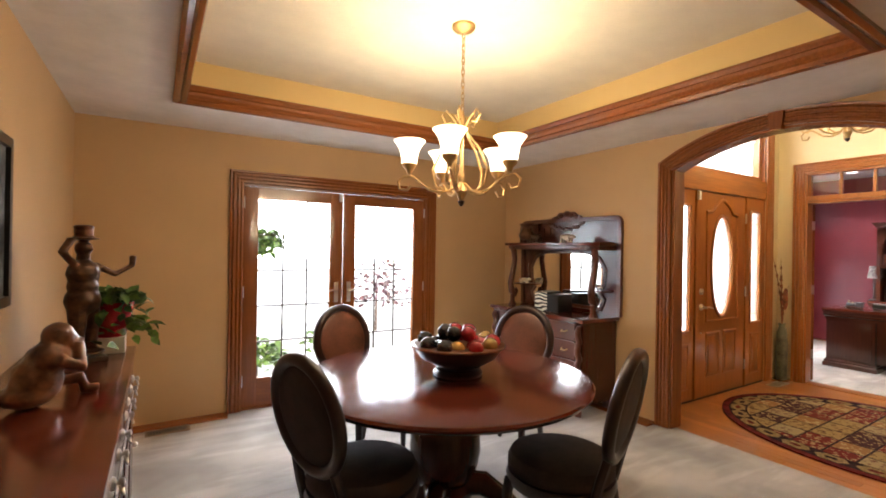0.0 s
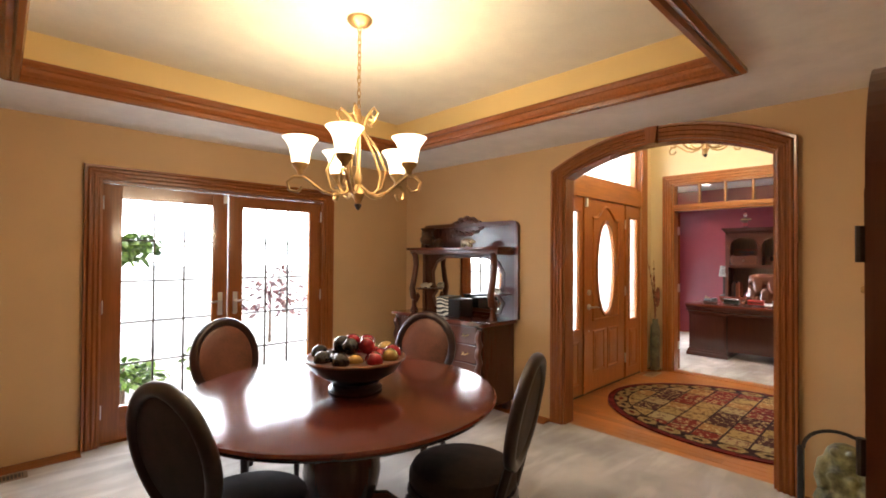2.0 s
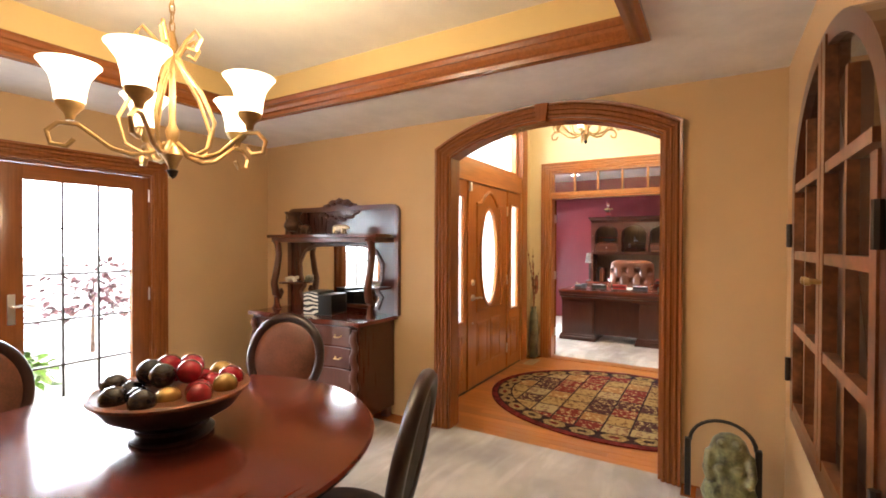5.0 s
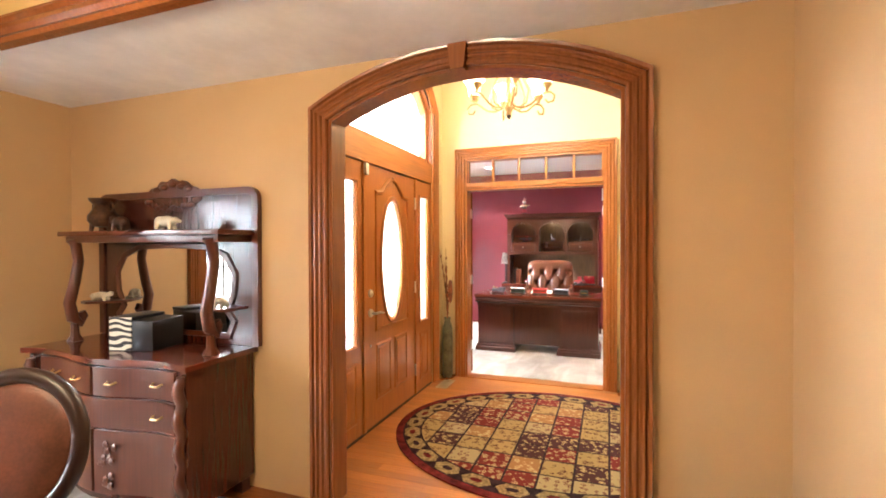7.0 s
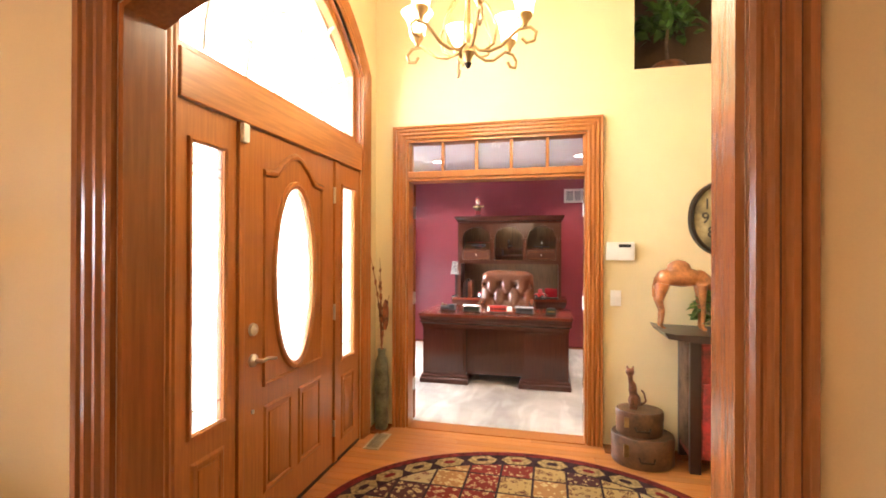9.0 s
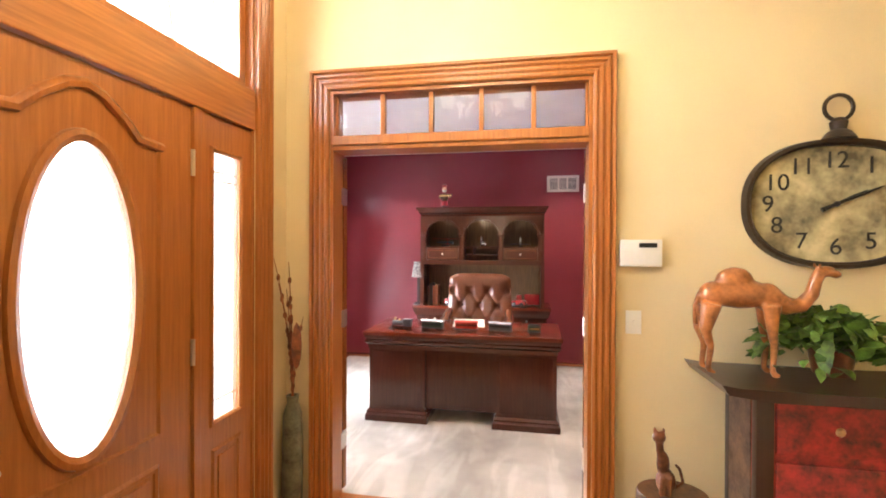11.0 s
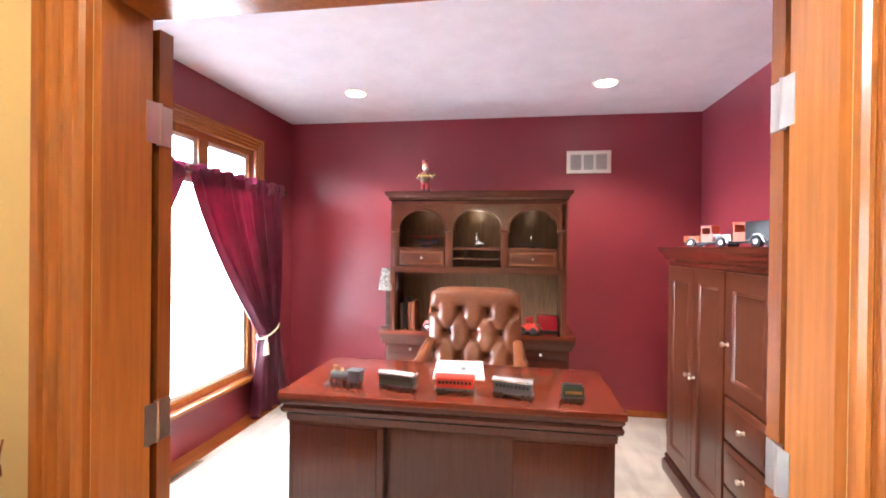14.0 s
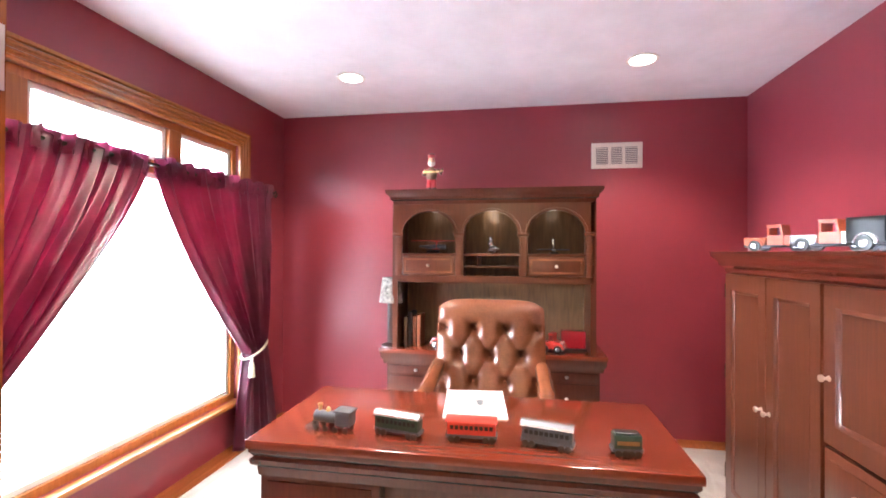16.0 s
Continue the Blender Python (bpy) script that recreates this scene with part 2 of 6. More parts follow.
def tube(bm, pts, radius, seg=8, closed=False):
    pts = [Vector(p) for p in pts]
    n = len(pts)
    rad = radius if isinstance(radius, (list, tuple)) else [radius] * n
    rings, side = [], None
    for i, p in enumerate(pts):
        if closed:
            d = pts[(i + 1) % n] - pts[i - 1]
        else:
            d = pts[min(i + 1, n - 1)] - pts[max(i - 1, 0)]
        d.normalize()
        if side is None:
            side = d.orthogonal()
        side = (side - d * side.dot(d)).normalized()
        up = d.cross(side)
        rings.append([bm.verts.new(p + rad[i] * (math.cos(2 * math.pi * k / seg) * side + math.sin(2 * math.pi * k / seg) * up)) for k in range(seg)])
    for a, b in zip(rings, rings[1:] + ([rings[0]] if closed else [])):
        for k in range(seg):
            bm.faces.new((a[k], a[(k + 1) % seg], b[(k + 1) % seg], b[k]))
    if not closed:
        bm.faces.new(rings[0])
        bm.faces.new(rings[-1])
    return bm


def prism(bm, outline, place, d0, d1):
    """Extrudes a 2D outline; place(u, v, d) gives the 3D spot."""
    a = [bm.verts.new(place(u, v, d0)) for u, v in outline]
    b = [bm.verts.new(place(u, v, d1)) for u, v in outline]
    n = len(outline)
    faces = [bm.faces.new(a), bm.faces.new(b)]
    for k in range(n):
        bm.faces.new((a[k], a[(k + 1) % n], b[(k + 1) % n], b[k]))
    bmesh.ops.triangulate(bm, faces=faces)
    return bm


def ringprism(bm, outer, inner, place, d0, d1):
    """A frame between two outlines with the same number of points."""
    n = len(outer)
    q = [[bm.verts.new(place(u, v, d)) for u, v in o] for o in (outer, inner) for d in (d0, d1)]
    for k in range(n):
        j = (k + 1) % n
        for s, t in ((0, 1), (1, 3), (3, 2), (2, 0)):
            bm.faces.new((q[s][k], q[s][j], q[t][j], q[t][k]))
    return bm


def molding(bm, path, place, profile, closed=False):
    """Sweeps a profile of (outward, proud) along a 2D path with mitred corners; outward is to the left of the way."""
    n = len(path)
    p = [Vector(q) for q in path]
    rings = []
    for i in range(n):
        segs = []
        if closed or i > 0:
            segs.append((p[i] - p[i - 1]).normalized())
        if closed or i < n - 1:
            segs.append((p[(i + 1) % n] - p[i]).normalized())
        ns = [Vector((-s.y, s.x)) for s in segs]
        m = ns[0] if len(ns) == 1 else (ns[0] + ns[1]) / (1 + ns[0].dot(ns[1]))
        rings.append([bm.verts.new(place(p[i].x + m.x * w, p[i].y + m.y * w, d)) for w, d in profile])
    k = len(profile)
    for a, b in zip(rings, rings[1:] + ([rings[0]] if closed else [])):
        for j in range(k):
            bm.faces.new((a[j], a[(j + 1) % k], b[(j + 1) % k], b[j]))
    if not closed:
        bm.faces.new(rings[0])
        bm.faces.new(rings[-1])
    return bm


def ball(bm, c, r, sub=2, m=Matrix()):
    r = r if isinstance(r, (tuple, list)) else (r, r, r)
    bmesh.ops.create_icosphere(bm, subdivisions=sub, radius=1, matrix=m @ Matrix.Translation(c) @ Matrix.Diagonal((*r, 1)))
    return bm


def statue(name, blobs, tubes, material, m, label, category, voxel=0.008, parent=None):
    """A figure of fused rounded masses, one plain mesh."""
    bm = bmnew()
    for c, r in blobs:
        ball(bm, c, r)
    for pts, rad in tubes:
        tube(bm, pts, rad)
    ob = part(name, bm, material, parent)
    ob.matrix_basis = m
    rm = ob.modifiers.new("fuse", "REMESH")
    rm.mode, rm.voxel_size, rm.use_smooth_shade = "VOXEL", voxel, True
    sm = ob.modifiers.new("smooth", "SMOOTH")
    sm.factor, sm.iterations = 0.5, 3
    return tagged(ob, label, category)


def arc(cx, cy, rx, ry, a0, a1, n):
    return [(cx + rx * math.cos(radians(a0 + (a1 - a0) * k / n)), cy + ry * math.sin(radians(a0 + (a1 - a0) * k / n))) for k in range(n + 1)]


def onx(x, s=1):
    """Places (u, v, d) on a wall of constant x: u along y, v up, d proud along s."""
    return lambda u, v, d: Vector((x + s * d, u, v))


def ony(y, s=1):
    return lambda u, v, d: Vector((u, y + s * d, v))


def flat(z):
    return lambda u, v, d: Vector((u, v, z + d))


def bow(a, b, spring, rise, n):
    """A segment of a circle from (a, spring) over to (b, spring)."""
    h = (b - a) / 2
    r = (h * h + rise * rise) / (2 * rise)
    half = math.degrees(math.asin(h / r))
    return arc((a + b) / 2, spring + rise - r, r, r, 90 + half, 90 - half, n)


CASING = [(0, 0), (0, 0.018), (0.008, 0.026), (0.016, 0.026), (0.024, 0.018), (0.03, 0.018), (0.038, 0.030), (0.046, 0.030), (0.054, 0.020), (0.06, 0.020), (0.068, 0.034), (0.08, 0.034), (0.088, 0.022), (0.094, 0.036), (0.108, 0.040), (0.112, 0.030), (0.112, 0)]
BASE = [(0, 0), (0, 0.014), (0.095, 0.014), (0.108, 0.010), (0.128, 0.008), (0.134, 0)]

# ---- structure ----
def wall(name, axis, at, thick, u0, u1, z0, z1, holes, material, label=""):
    """A wall of given thickness with rectangular or arched holes: (u0, u1, z0, z1, rise)."""
    bm = bmnew()

    def slab(a, b, c, d):
        if b - a > 1e-4 and d - c > 1e-4:
            if axis == "x":
                box(bm, at, at + thick, a, b, c, d)
            else:
                box(bm, a, b, at, at + thick, c, d)

    place = (lambda u, v, d: Vector((at + d, u, v))) if axis == "x" else (lambda u, v, d: Vector((u, at + d, v)))
    u = u0
    for a, b, c, d, rise in sorted(holes):
        slab(u, a, z0, z1)
        slab(a, b, z0, c)
        if rise:
            pts = bow(a, b, d, rise, 28)
            prism(bm, pts + [(b, z1), (a, z1)], place, 0, thick)
        else:
            slab(a, b, d, z1)
        u = b
    slab(u, u1, z0, z1)
    return structure(name, bm, material, label)


ARCH = (0.62, 2.15, 0.0, 2.15, 0.19)
wall("wall_dining_north", "y", 4.30, 0.14, -0.82, 3.63, 0, 2.9, [(0.50, 2.36, 0, 2.015, 0)], M_TAN, "tan painted wall with french doors")
wall("wall_dining_west", "x", -0.82, 0.14, -3.0, 4.30, 0, 2.9, [], M_TAN, "tan painted wall behind the buffet")
wall("wall_dining_east", "x", 3.49, 0.07, -3.0, 4.30, 0, 2.9, [ARCH], M_TAN, "tan painted wall with arched opening")
wall("wall_foyer_west", "x", 3.562, 0.07, -1.6, 2.7, 0, 4.1, [ARCH], M_CREAM, "yellow painted foyer wall with arched opening")
wall("wall_dining_south", "y", -0.14, 0.14, 0.95, 3.488, 0, 2.9, [], M_TAN, "tan painted wall")
wall("wall_back", "y", -3.14, 0.14, -0.82, 3.63, 0, 2.9, [], M_TAN)
wall("wall_foyer_north", "y", 2.44, 0.14, 3.633, 6.128, 0, 4.1, [(3.985, 5.815, 0, 2.83, 0.46)], M_CREAM, "yellow painted entry wall")
wall("wall_foyer_east", "x", 6.13, 0.07, -1.6, 2.58, 0, 4.1, [(0.72, 2.17, 0, 2.39, 0), (-0.32, 0.39, 2.83, 3.75, 0)], M_CREAM, "yellow painted wall with office doorway and niche")
wall("wall_office_west", "x", 6.202, 0.07, -0.52, 3.70, 0, 2.80, [(0.72, 2.17, 0, 2.39, 0)], M_RED, "burgundy painted wall")
wall("wall_foyer_south", "y", -1.74, 0.14, 3.56, 6.27, 0, 4.1, [], M_CREAM)
wall("wall_office_north", "y", 3.56, 0.14, 6.274, 9.86, 0, 2.9, [(6.79, 9.02, 0.36, 2.33, 0)], M_RED, "burgundy painted window wall")
wall("wall_office_east", "x", 9.72, 0.14, -0.52, 3.558, 0, 2.9, [], M_RED, "burgundy painted wall behind the hutch")
wall("wall_office_south", "y", -0.525, 0.14, 6.274, 9.718, 0, 2.9, [], M_RED, "burgundy painted wall")
# niche box above the office ceiling, dark brown all over
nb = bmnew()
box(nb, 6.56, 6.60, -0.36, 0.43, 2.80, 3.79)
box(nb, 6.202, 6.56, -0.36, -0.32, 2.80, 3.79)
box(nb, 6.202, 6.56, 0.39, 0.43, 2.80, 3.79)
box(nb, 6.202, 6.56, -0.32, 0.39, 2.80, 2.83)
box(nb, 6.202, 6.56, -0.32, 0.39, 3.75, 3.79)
structure("niche", nb, mat("dark_brown_niche", (0.10, 0.06, 0.035), 0.7), "dark brown plant niche")

structure("wall_exterior_siding", bx(6.12, 6.20, 2.585, 3.70, -0.14, 4.1), mat("white_siding", (0.75, 0.75, 0.73), 0.6), "white exterior siding beside the entry")

# floors
structure("floor_dining", bx(-0.82, 3.56, -3.0, 4.44, -0.12, 0.0), M_CARPET, "beige carpet with vacuum marks")
structure("floor_office", bx(6.20, 9.86, -0.52, 3.70, -0.12, 0.0), M_CARPET, "beige carpet with vacuum marks")
foyer_floor = structure("floor_foyer", bx(3.56, 6.20, -1.74, 2.69, -0.12, -0.012), M_PLANK, "honey hardwood plank floor")
gr = bmnew()
bmesh.ops.create_grid(gr, x_segments=2, y_segments=2, size=600, matrix=Matrix.Translation((0, 0, -0.14)))
structure("ground", gr, M_GROUND, "pale sunlit gravel ground")

# glowing wall 70 m off, added for the white sky and daylight indoors
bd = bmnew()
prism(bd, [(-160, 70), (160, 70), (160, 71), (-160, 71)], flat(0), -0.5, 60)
structure("backdrop", bd, glow("backdrop_glow", (0.96, 0.98, 1.0), 11.0), "glowing white backdrop wall standing in for the bright sky")

# ceilings
cb = bmnew()
T = (-0.015, 2.65, 0.66, 3.435)
box(cb, -0.82, T[0], -3.0, 4.44, 2.44, 2.52)
box(cb, T[1], 3.49, -3.0, 4.30, 2.44, 2.52)
box(cb, T[0], T[1], -3.0, T[2], 2.44, 2.52)
box(cb, T[0], T[1], T[3], 4.30, 2.44, 2.52)
structure("ceiling_dining", cb, M_CEIL, "textured white ceiling border")
structure("ceiling_tray", bx(T[0] - 0.1, T[1] + 0.1, T[2] - 0.1, T[3] + 0.1, 2.70, 2.76), mat("cream_ceiling_paint", (0.76, 0.70, 0.58), 0.8, vary=0.03, fine=60, bump=0.2), "recessed cream tray ceiling")
tw = bmnew()
rect = [(T[0], T[2]), (T[1], T[2]), (T[1], T[3]), (T[0], T[3])]
molding(tw, rect, flat(0), [(0, 2.445), (0, 2.70), (-0.05, 2.70), (-0.05, 2.445)], True)
structure("tray_wall", tw, mat("golden_wall_paint", (0.70, 0.51, 0.22), 0.6, vary=0.03, scale=2, fine=180), "yellow painted upstand of the tray")
tm = bmnew()
molding(tm, rect, flat(2.44), [(-0.055, 0), (-0.055, -0.022), (-0.035, -0.034), (-0.012, -0.026), (0.0, -0.038), (0.022, -0.038), (0.03, -0.018), (0.02, 0.0), (0.034, 0.02), (0.034, 0.04), (0.018, 0.055), (0.028, 0.075), (0.024, 0.09), (0.003, 0.10), (0.003, 0.0)], True)
structure("trim_tray", tm, M_TRIMX, "dark stained crown moulding of the tray")
structure("ceiling_foyer", bx(3.56, 6.27, -1.74, 2.69, 4.1, 4.18), M_CEIL, "white foyer ceiling")
structure("ceiling_office", bx(6.274, 9.72, -0.385, 3.56, 2.75, 2.80), mat("textured_ceiling", (0.83, 0.83, 0.86), 0.8, vary=0.03, scale=4, fine=14, bump=0.5), "textured white ceiling")
structure("roof", bx(-1.2, 10.2, -3.5, 4.7, 4.2, 4.35), M_CEIL, "flat roof")

# arch casing, both faces, jamb and keystone
def arch_path(h):
    a, b, z, spring, rise = h
    return [(a, z)] + bow(a, b, spring, rise, 28) + [(b, z)]


for nm, x, s in (("trim_arch_dining", 3.49, -1), ("trim_arch_foyer", 3.632, 1)):
    ob = structure(nm, molding(bmnew(), arch_path(ARCH), onx(x, s), CASING), M_TRIM, "fluted dark stained arch casing", True)
structure("trim_arch_jamb", molding(bmnew(), arch_path(ARCH), onx(3.49), [(-0.018, 0.002), (-0.001, 0.002), (-0.001, 0.140), (-0.018, 0.140)]), M_TRIM, "stained wood arch jamb", True)
ks = bmnew()
prism(ks, [(1.352, 2.315), (1.418, 2.315), (1.438, 2.478), (1.332, 2.478)], onx(3.49, -1), 0.0, 0.055)
structure("trim_keystone", ks, M_TRIM, "wooden keystone on the arch")

# french doors
FD = (0.50, 2.36)
structure("trim_french_door", molding(bmnew(), [(FD[0], 0), (FD[0], 2.015), (FD[1], 2.015), (FD[1], 0)], ony(4.30, -1), CASING), M_TRIM, "fluted dark stained door casing", True)


def glazed_leaf(name, x0, x1, y, z1, cols, rows, handle_x, label):
    th = thing(name, pose(x0, y, 0), label, "door", "french doors")
    w = x1 - x0
    st, tp, bt = 0.125, 0.105, 0.265
    part("stile", bx(0, st, 0, 0.045, 0.012, z1, bevel=0.004), M_TRIM, th)
    part("stile", bx(w - st, w, 0, 0.045, 0.012, z1, bevel=0.004), M_TRIM, th)
    part("top_rail", bx(st, w - st, 0.001, 0.044, z1 - tp, z1), M_TRIMX, th)
    part("bottom_rail", bx(st, w - st, 0.001, 0.044, 0.012, bt), M_TRIMX, th)
    g = part("pane", bx(st, w - st, 0.020, 0.025, bt, z1 - tp), M_GLASS, th, "clear glass pane", False)
    g.visible_shadow = False
    for k in range(1, cols):
        x = st + (w - 2 * st) * k / cols
        part("muntin", bx(x - 0.006, x + 0.006, 0.012, 0.034, bt, z1 - tp), M_IRON, th)
    for k in range(1, rows):
        z = bt + (z1 - tp - bt) * k / rows
        part("muntin", bx(st, w - st, 0.013, 0.033, z - 0.006, z + 0.006), M_IRON, th)
    bm = bmnew()
    box(bm, handle_x - 0.02, handle_x + 0.02, -0.008, 0, 0.92, 1.12, bevel=0.004)
    s = -1 if handle_x > w / 2 else 1
    tube(bm, [(handle_x, -0.005, 1.04), (handle_x, -0.05, 1.04), (handle_x + s * 0.05, -0.055, 1.045), (handle_x + s * 0.11, -0.05, 1.035)], 0.008)
    part("door_handle", bm, M_NICKEL, th, "satin nickel lever handle")
    hx = 0.0 if handle_x > w / 2 else w
    for z in (0.25, 1.05, 1.85):
        part("hinge", tube(bmnew(), [(hx, -0.008, z - 0.05), (hx, -0.008, z + 0.05)], 0.007), M_NICKEL, th)
    return th


glazed_leaf("french_door", 0.51, 1.425, 4.33, 1.995, 3, 5, 0.855, "stained wood french door leaf with leaded panes")
glazed_leaf("french_door", 1.435, 2.35, 4.33, 1.995, 3, 5, 0.06, "stained wood french door leaf with leaded panes")
jb = bmnew()
box(jb, 0.50, 0.508, 4.302, 4.438, 0, 2.013)
box(jb, 2.352, 2.36, 4.302, 4.438, 0, 2.013)
box(jb, 0.508, 2.352, 4.302, 4.438, 1.998, 2.013)
box(jb, 0.508, 2.352, 4.302, 4.46, -0.01, 0.010)
structure("trim_french_door_jamb", jb, M_TRIM, "stained door jamb and threshold")
for x in (1.385,):
    tagged(part("door_sensor", bx(x, x + 0.035, 4.312, 4.329, 1.915, 1.99, bevel=0.004), M_WHITE), "small white plastic alarm sensor on french door", "sensor")

# baseboards
def baseboard(name, path, material=M_TRIMX):
    return structure(name, molding(bmnew(), path, flat(0), BASE), material, "stained wood baseboard")


# ways run with the room on their left
baseboard("baseboard_dining_north_1", [(0.388, 4.30), (-0.68, 4.30), (-0.68, -3.0)])
baseboard("baseboard_dining_north_2", [(3.49, 2.265), (3.49, 4.30), (2.475, 4.30)], M_TRIMY)
baseboard("baseboard_dining_south", [(0.95, 0.0), (3.49, 0.0), (3.49, 0.505)])
baseboard("baseboard_foyer_east_1", [(6.13, 2.285), (6.13, 2.44), (5.93, 2.44)], M_TRIMY)
baseboard("baseboard_foyer_east_2", [(6.13, -1.6), (6.13, 0.605)], M_TRIMY)
baseboard("baseboard_foyer_north", [(3.87, 2.44), (3.632, 2.44)], M_TRIMX)
baseboard("baseboard_office", [(6.272, 0.60), (6.272, -0.385), (9.72, -0.385), (9.72, 3.56), (6.272, 3.56), (6.272, 2.29)], M_TRIMX)

# ---- entry door unit ----
EY = 2.45
fan = [(3.985, 0.0)] + bow(3.985, 5.815, 2.83, 0.46, 32) + [(5.815, 0.0)]
structure("trim_entry", molding(bmnew(), fan, ony(2.44, -1), CASING), M_OAK, "fluted oak entry casing with arched head", True)
structure("trim_entry_jamb", molding(bmnew(), fan, ony(2.442), [(-0.02, 0.001), (-0.001, 0.001), (-0.001, 0.136), (-0.02, 0.136)]), M_OAK, "oak jamb", True)
structure("trim_entry_header", bx(4.005, 5.795, 2.425, 2.56, 2.09, 2.29, bevel=0.006), M_OAKX, "wide oak header rail with visible grain")
structure("trim_entry_threshold", bx(4.005, 5.795, 2.44, 2.57, -0.011, 0.012), M_IRON, "dark metal threshold")
for x0, x1 in ((4.372, 4.415), (5.368, 5.411)):
    structure("trim_entry_mullion", bx(x0, x1, 2.435, 2.55, 0.012, 2.089, bevel=0.004), M_OAK, "oak door post")


def raised_panel(x0, x1, z0, z1, y):
    bm = bmnew()
    molding(bm, [(x0, z0), (x0, z1), (x1, z1), (x1, z0)], ony(y, -1), [(0, 0), (-0.012, 0.008), (-0.026, 0.006), (-0.03, 0)], True)
    box(bm, x0 + 0.045, x1 - 0.045, y - 0.006, y + 0.001, z0 + 0.045, z1 - 0.045, bevel=0.004)
    return bm


def sidelight(x0, x1, m0, m1):
    th = thing("sidelight", pose(x0, EY, 0), "oak sidelight with frosted leaded glass panel", "window", "entry sidelights")
    w = x1 - x0
    g0, g1, z0, z1 = m0, w - m1, 0.70, 1.93
    bm = bmnew()
    ringprism(bm, [(0, 0.012), (0, 2.088), (w, 2.088), (w, 0.012)], [(g0, z0), (g0, z1), (g1, z1), (g1, z0)], ony(0), 0, 0.045)
    part("panel", bm, M_OAK, th, smooth=False)
    part("bead", molding(bmnew(), [(g0, z0), (g0, z1), (g1, z1), (g1, z0)], ony(0, -1), [(0.018, 0), (0.014, 0.012), (0.004, 0.012), (-0.006, 0.002), (-0.006, -0.01), (0.0, -0.01)], True), M_OAK, th)
    g = part("pane", bx(g0, g1, 0.018, 0.024, z0, z1), M_FROST, th, "frosted glass", False)
    g.visible_shadow = False
    lead = bmnew()
    for z in (z0 + 0.09, z1 - 0.09, z1 - 0.13):
        box(lead, g0, g1, 0.013, 0.017, z - 0.004, z + 0.004)
    for x in (g0 + 0.03, g1 - 0.03):
        box(lead, x - 0.003, x + 0.003, 0.0135, 0.0165, z0, z1)
    c = ((g0 + g1) / 2, (z0 + z1) / 2)
    for dz in (-0.09, 0.09):
        tube(lead, [(c[0] + 0.04 * math.cos(a / 12 * math.pi), 0.014, c[1] + dz + 0.08 * math.sin(a / 12 * math.pi)) for a in range(24)], 0.004, 5, True)
    part("lead_came", lead, M_NICKEL, th, "silver leading in a lozenge pattern")
    part("raised_panel", raised_panel(0.08, w - 0.08, 0.12, 0.58, 0.0), M_OAK, th)
    return th


sidelight(4.006, 4.370, 0.078, 0.078)
sidelight(5.413, 5.794, 0.085, 0.092)
ed = thing("entry_door", pose(4.417, EY, 0), "closed oak entry door with oval frosted glass", "door")
W = 0.949
ell = [(W / 2 + 0.200 * math.cos(2 * math.pi * k / 48), 1.33 + 0.51 * math.sin(2 * math.pi * k / 48)) for k in range(48)]
sq = []
for k in range(48):
    c, s = math.cos(2 * math.pi * k / 48), math.sin(2 * math.pi * k / 48)
    f = min((W / 2) / max(abs(c), 1e-6), (0.756 if s > 0 else 1.315) / max(abs(s), 1e-6))
    sq.append((W / 2 + f * c, 1.33 + f * s))
bm = bmnew()
ringprism(bm, sq, ell, ony(0), 0, 0.045)
box(bm, 0, W, 0.002, 0.043, 0.0125, 0.3)
box(bm, 0.0, 0.15, 0.001, 0.044, 0.012, 2.086)
box(bm, W - 0.15, W, 0.001, 0.044, 0.012, 2.086)
box(bm, 0.0, W, 0.002, 0.043, 1.95, 2.086)
part("door_slab", bm, M_OAK, ed, smooth=False)
part("oval_bead", molding(bmnew(), ell[::-1], ony(0, -1), [(0.035, 0), (0.03, 0.014), (0.012, 0.018), (-0.008, 0.006), (-0.008, -0.012), (0.0, -0.012)], True), M_OAK, ed, "moulded oval bead")
g = part("oval_pane", prism(bmnew(), ell, ony(0), 0.018, 0.024), M_FROST, ed, "frosted oval glass", False)
g.visible_shadow = False
brow = [(0.16, 1.86), (0.28, 1.87), (0.34, 1.93), (0.42, 1.985), (W / 2, 2.0), (W - 0.42, 1.985), (W - 0.34, 1.93), (W - 0.28, 1.87), (W - 0.16, 1.86)]
part("brow_moulding", molding(bmnew(), brow, ony(0, -1), [(0, 0), (0.004, 0.016), (0.02, 0.02), (0.034, 0.01), (0.038, 0)]), M_OAK, ed, "arched moulding above the oval")
side = [(0.16, 1.86), (0.16, 0.76), (W - 0.16, 0.76), (W - 0.16, 1.86)]
part("field_moulding", molding(bmnew(), side, ony(0, -1), [(0, 0), (0.004, 0.012), (0.016, 0.012), (0.022, 0)]), M_OAK, ed)
for x0, x1 in ((0.17, W / 2 - 0.03), (W / 2 + 0.03, W - 0.17)):
    part("raised_panel", raised_panel(x0, x1, 0.20, 0.66, 0.0), M_OAK, ed)
bm = lathe(bmnew(), [(0.0, 0), (0.032, 0), (0.032, 0.012), (0.02, 0.022), (0, 0.024)], 20, pose(0.075, 0, 0.92, 90))
tube(bm, [(0.075, -0.02, 0.92), (0.075, -0.06, 0.92), (0.12, -0.065, 0.925), (0.19, -0.06, 0.91)], [0.011, 0.011, 0.009, 0.008])
part("lever_handle", bm, M_NICKEL, ed, "nickel lever handle")
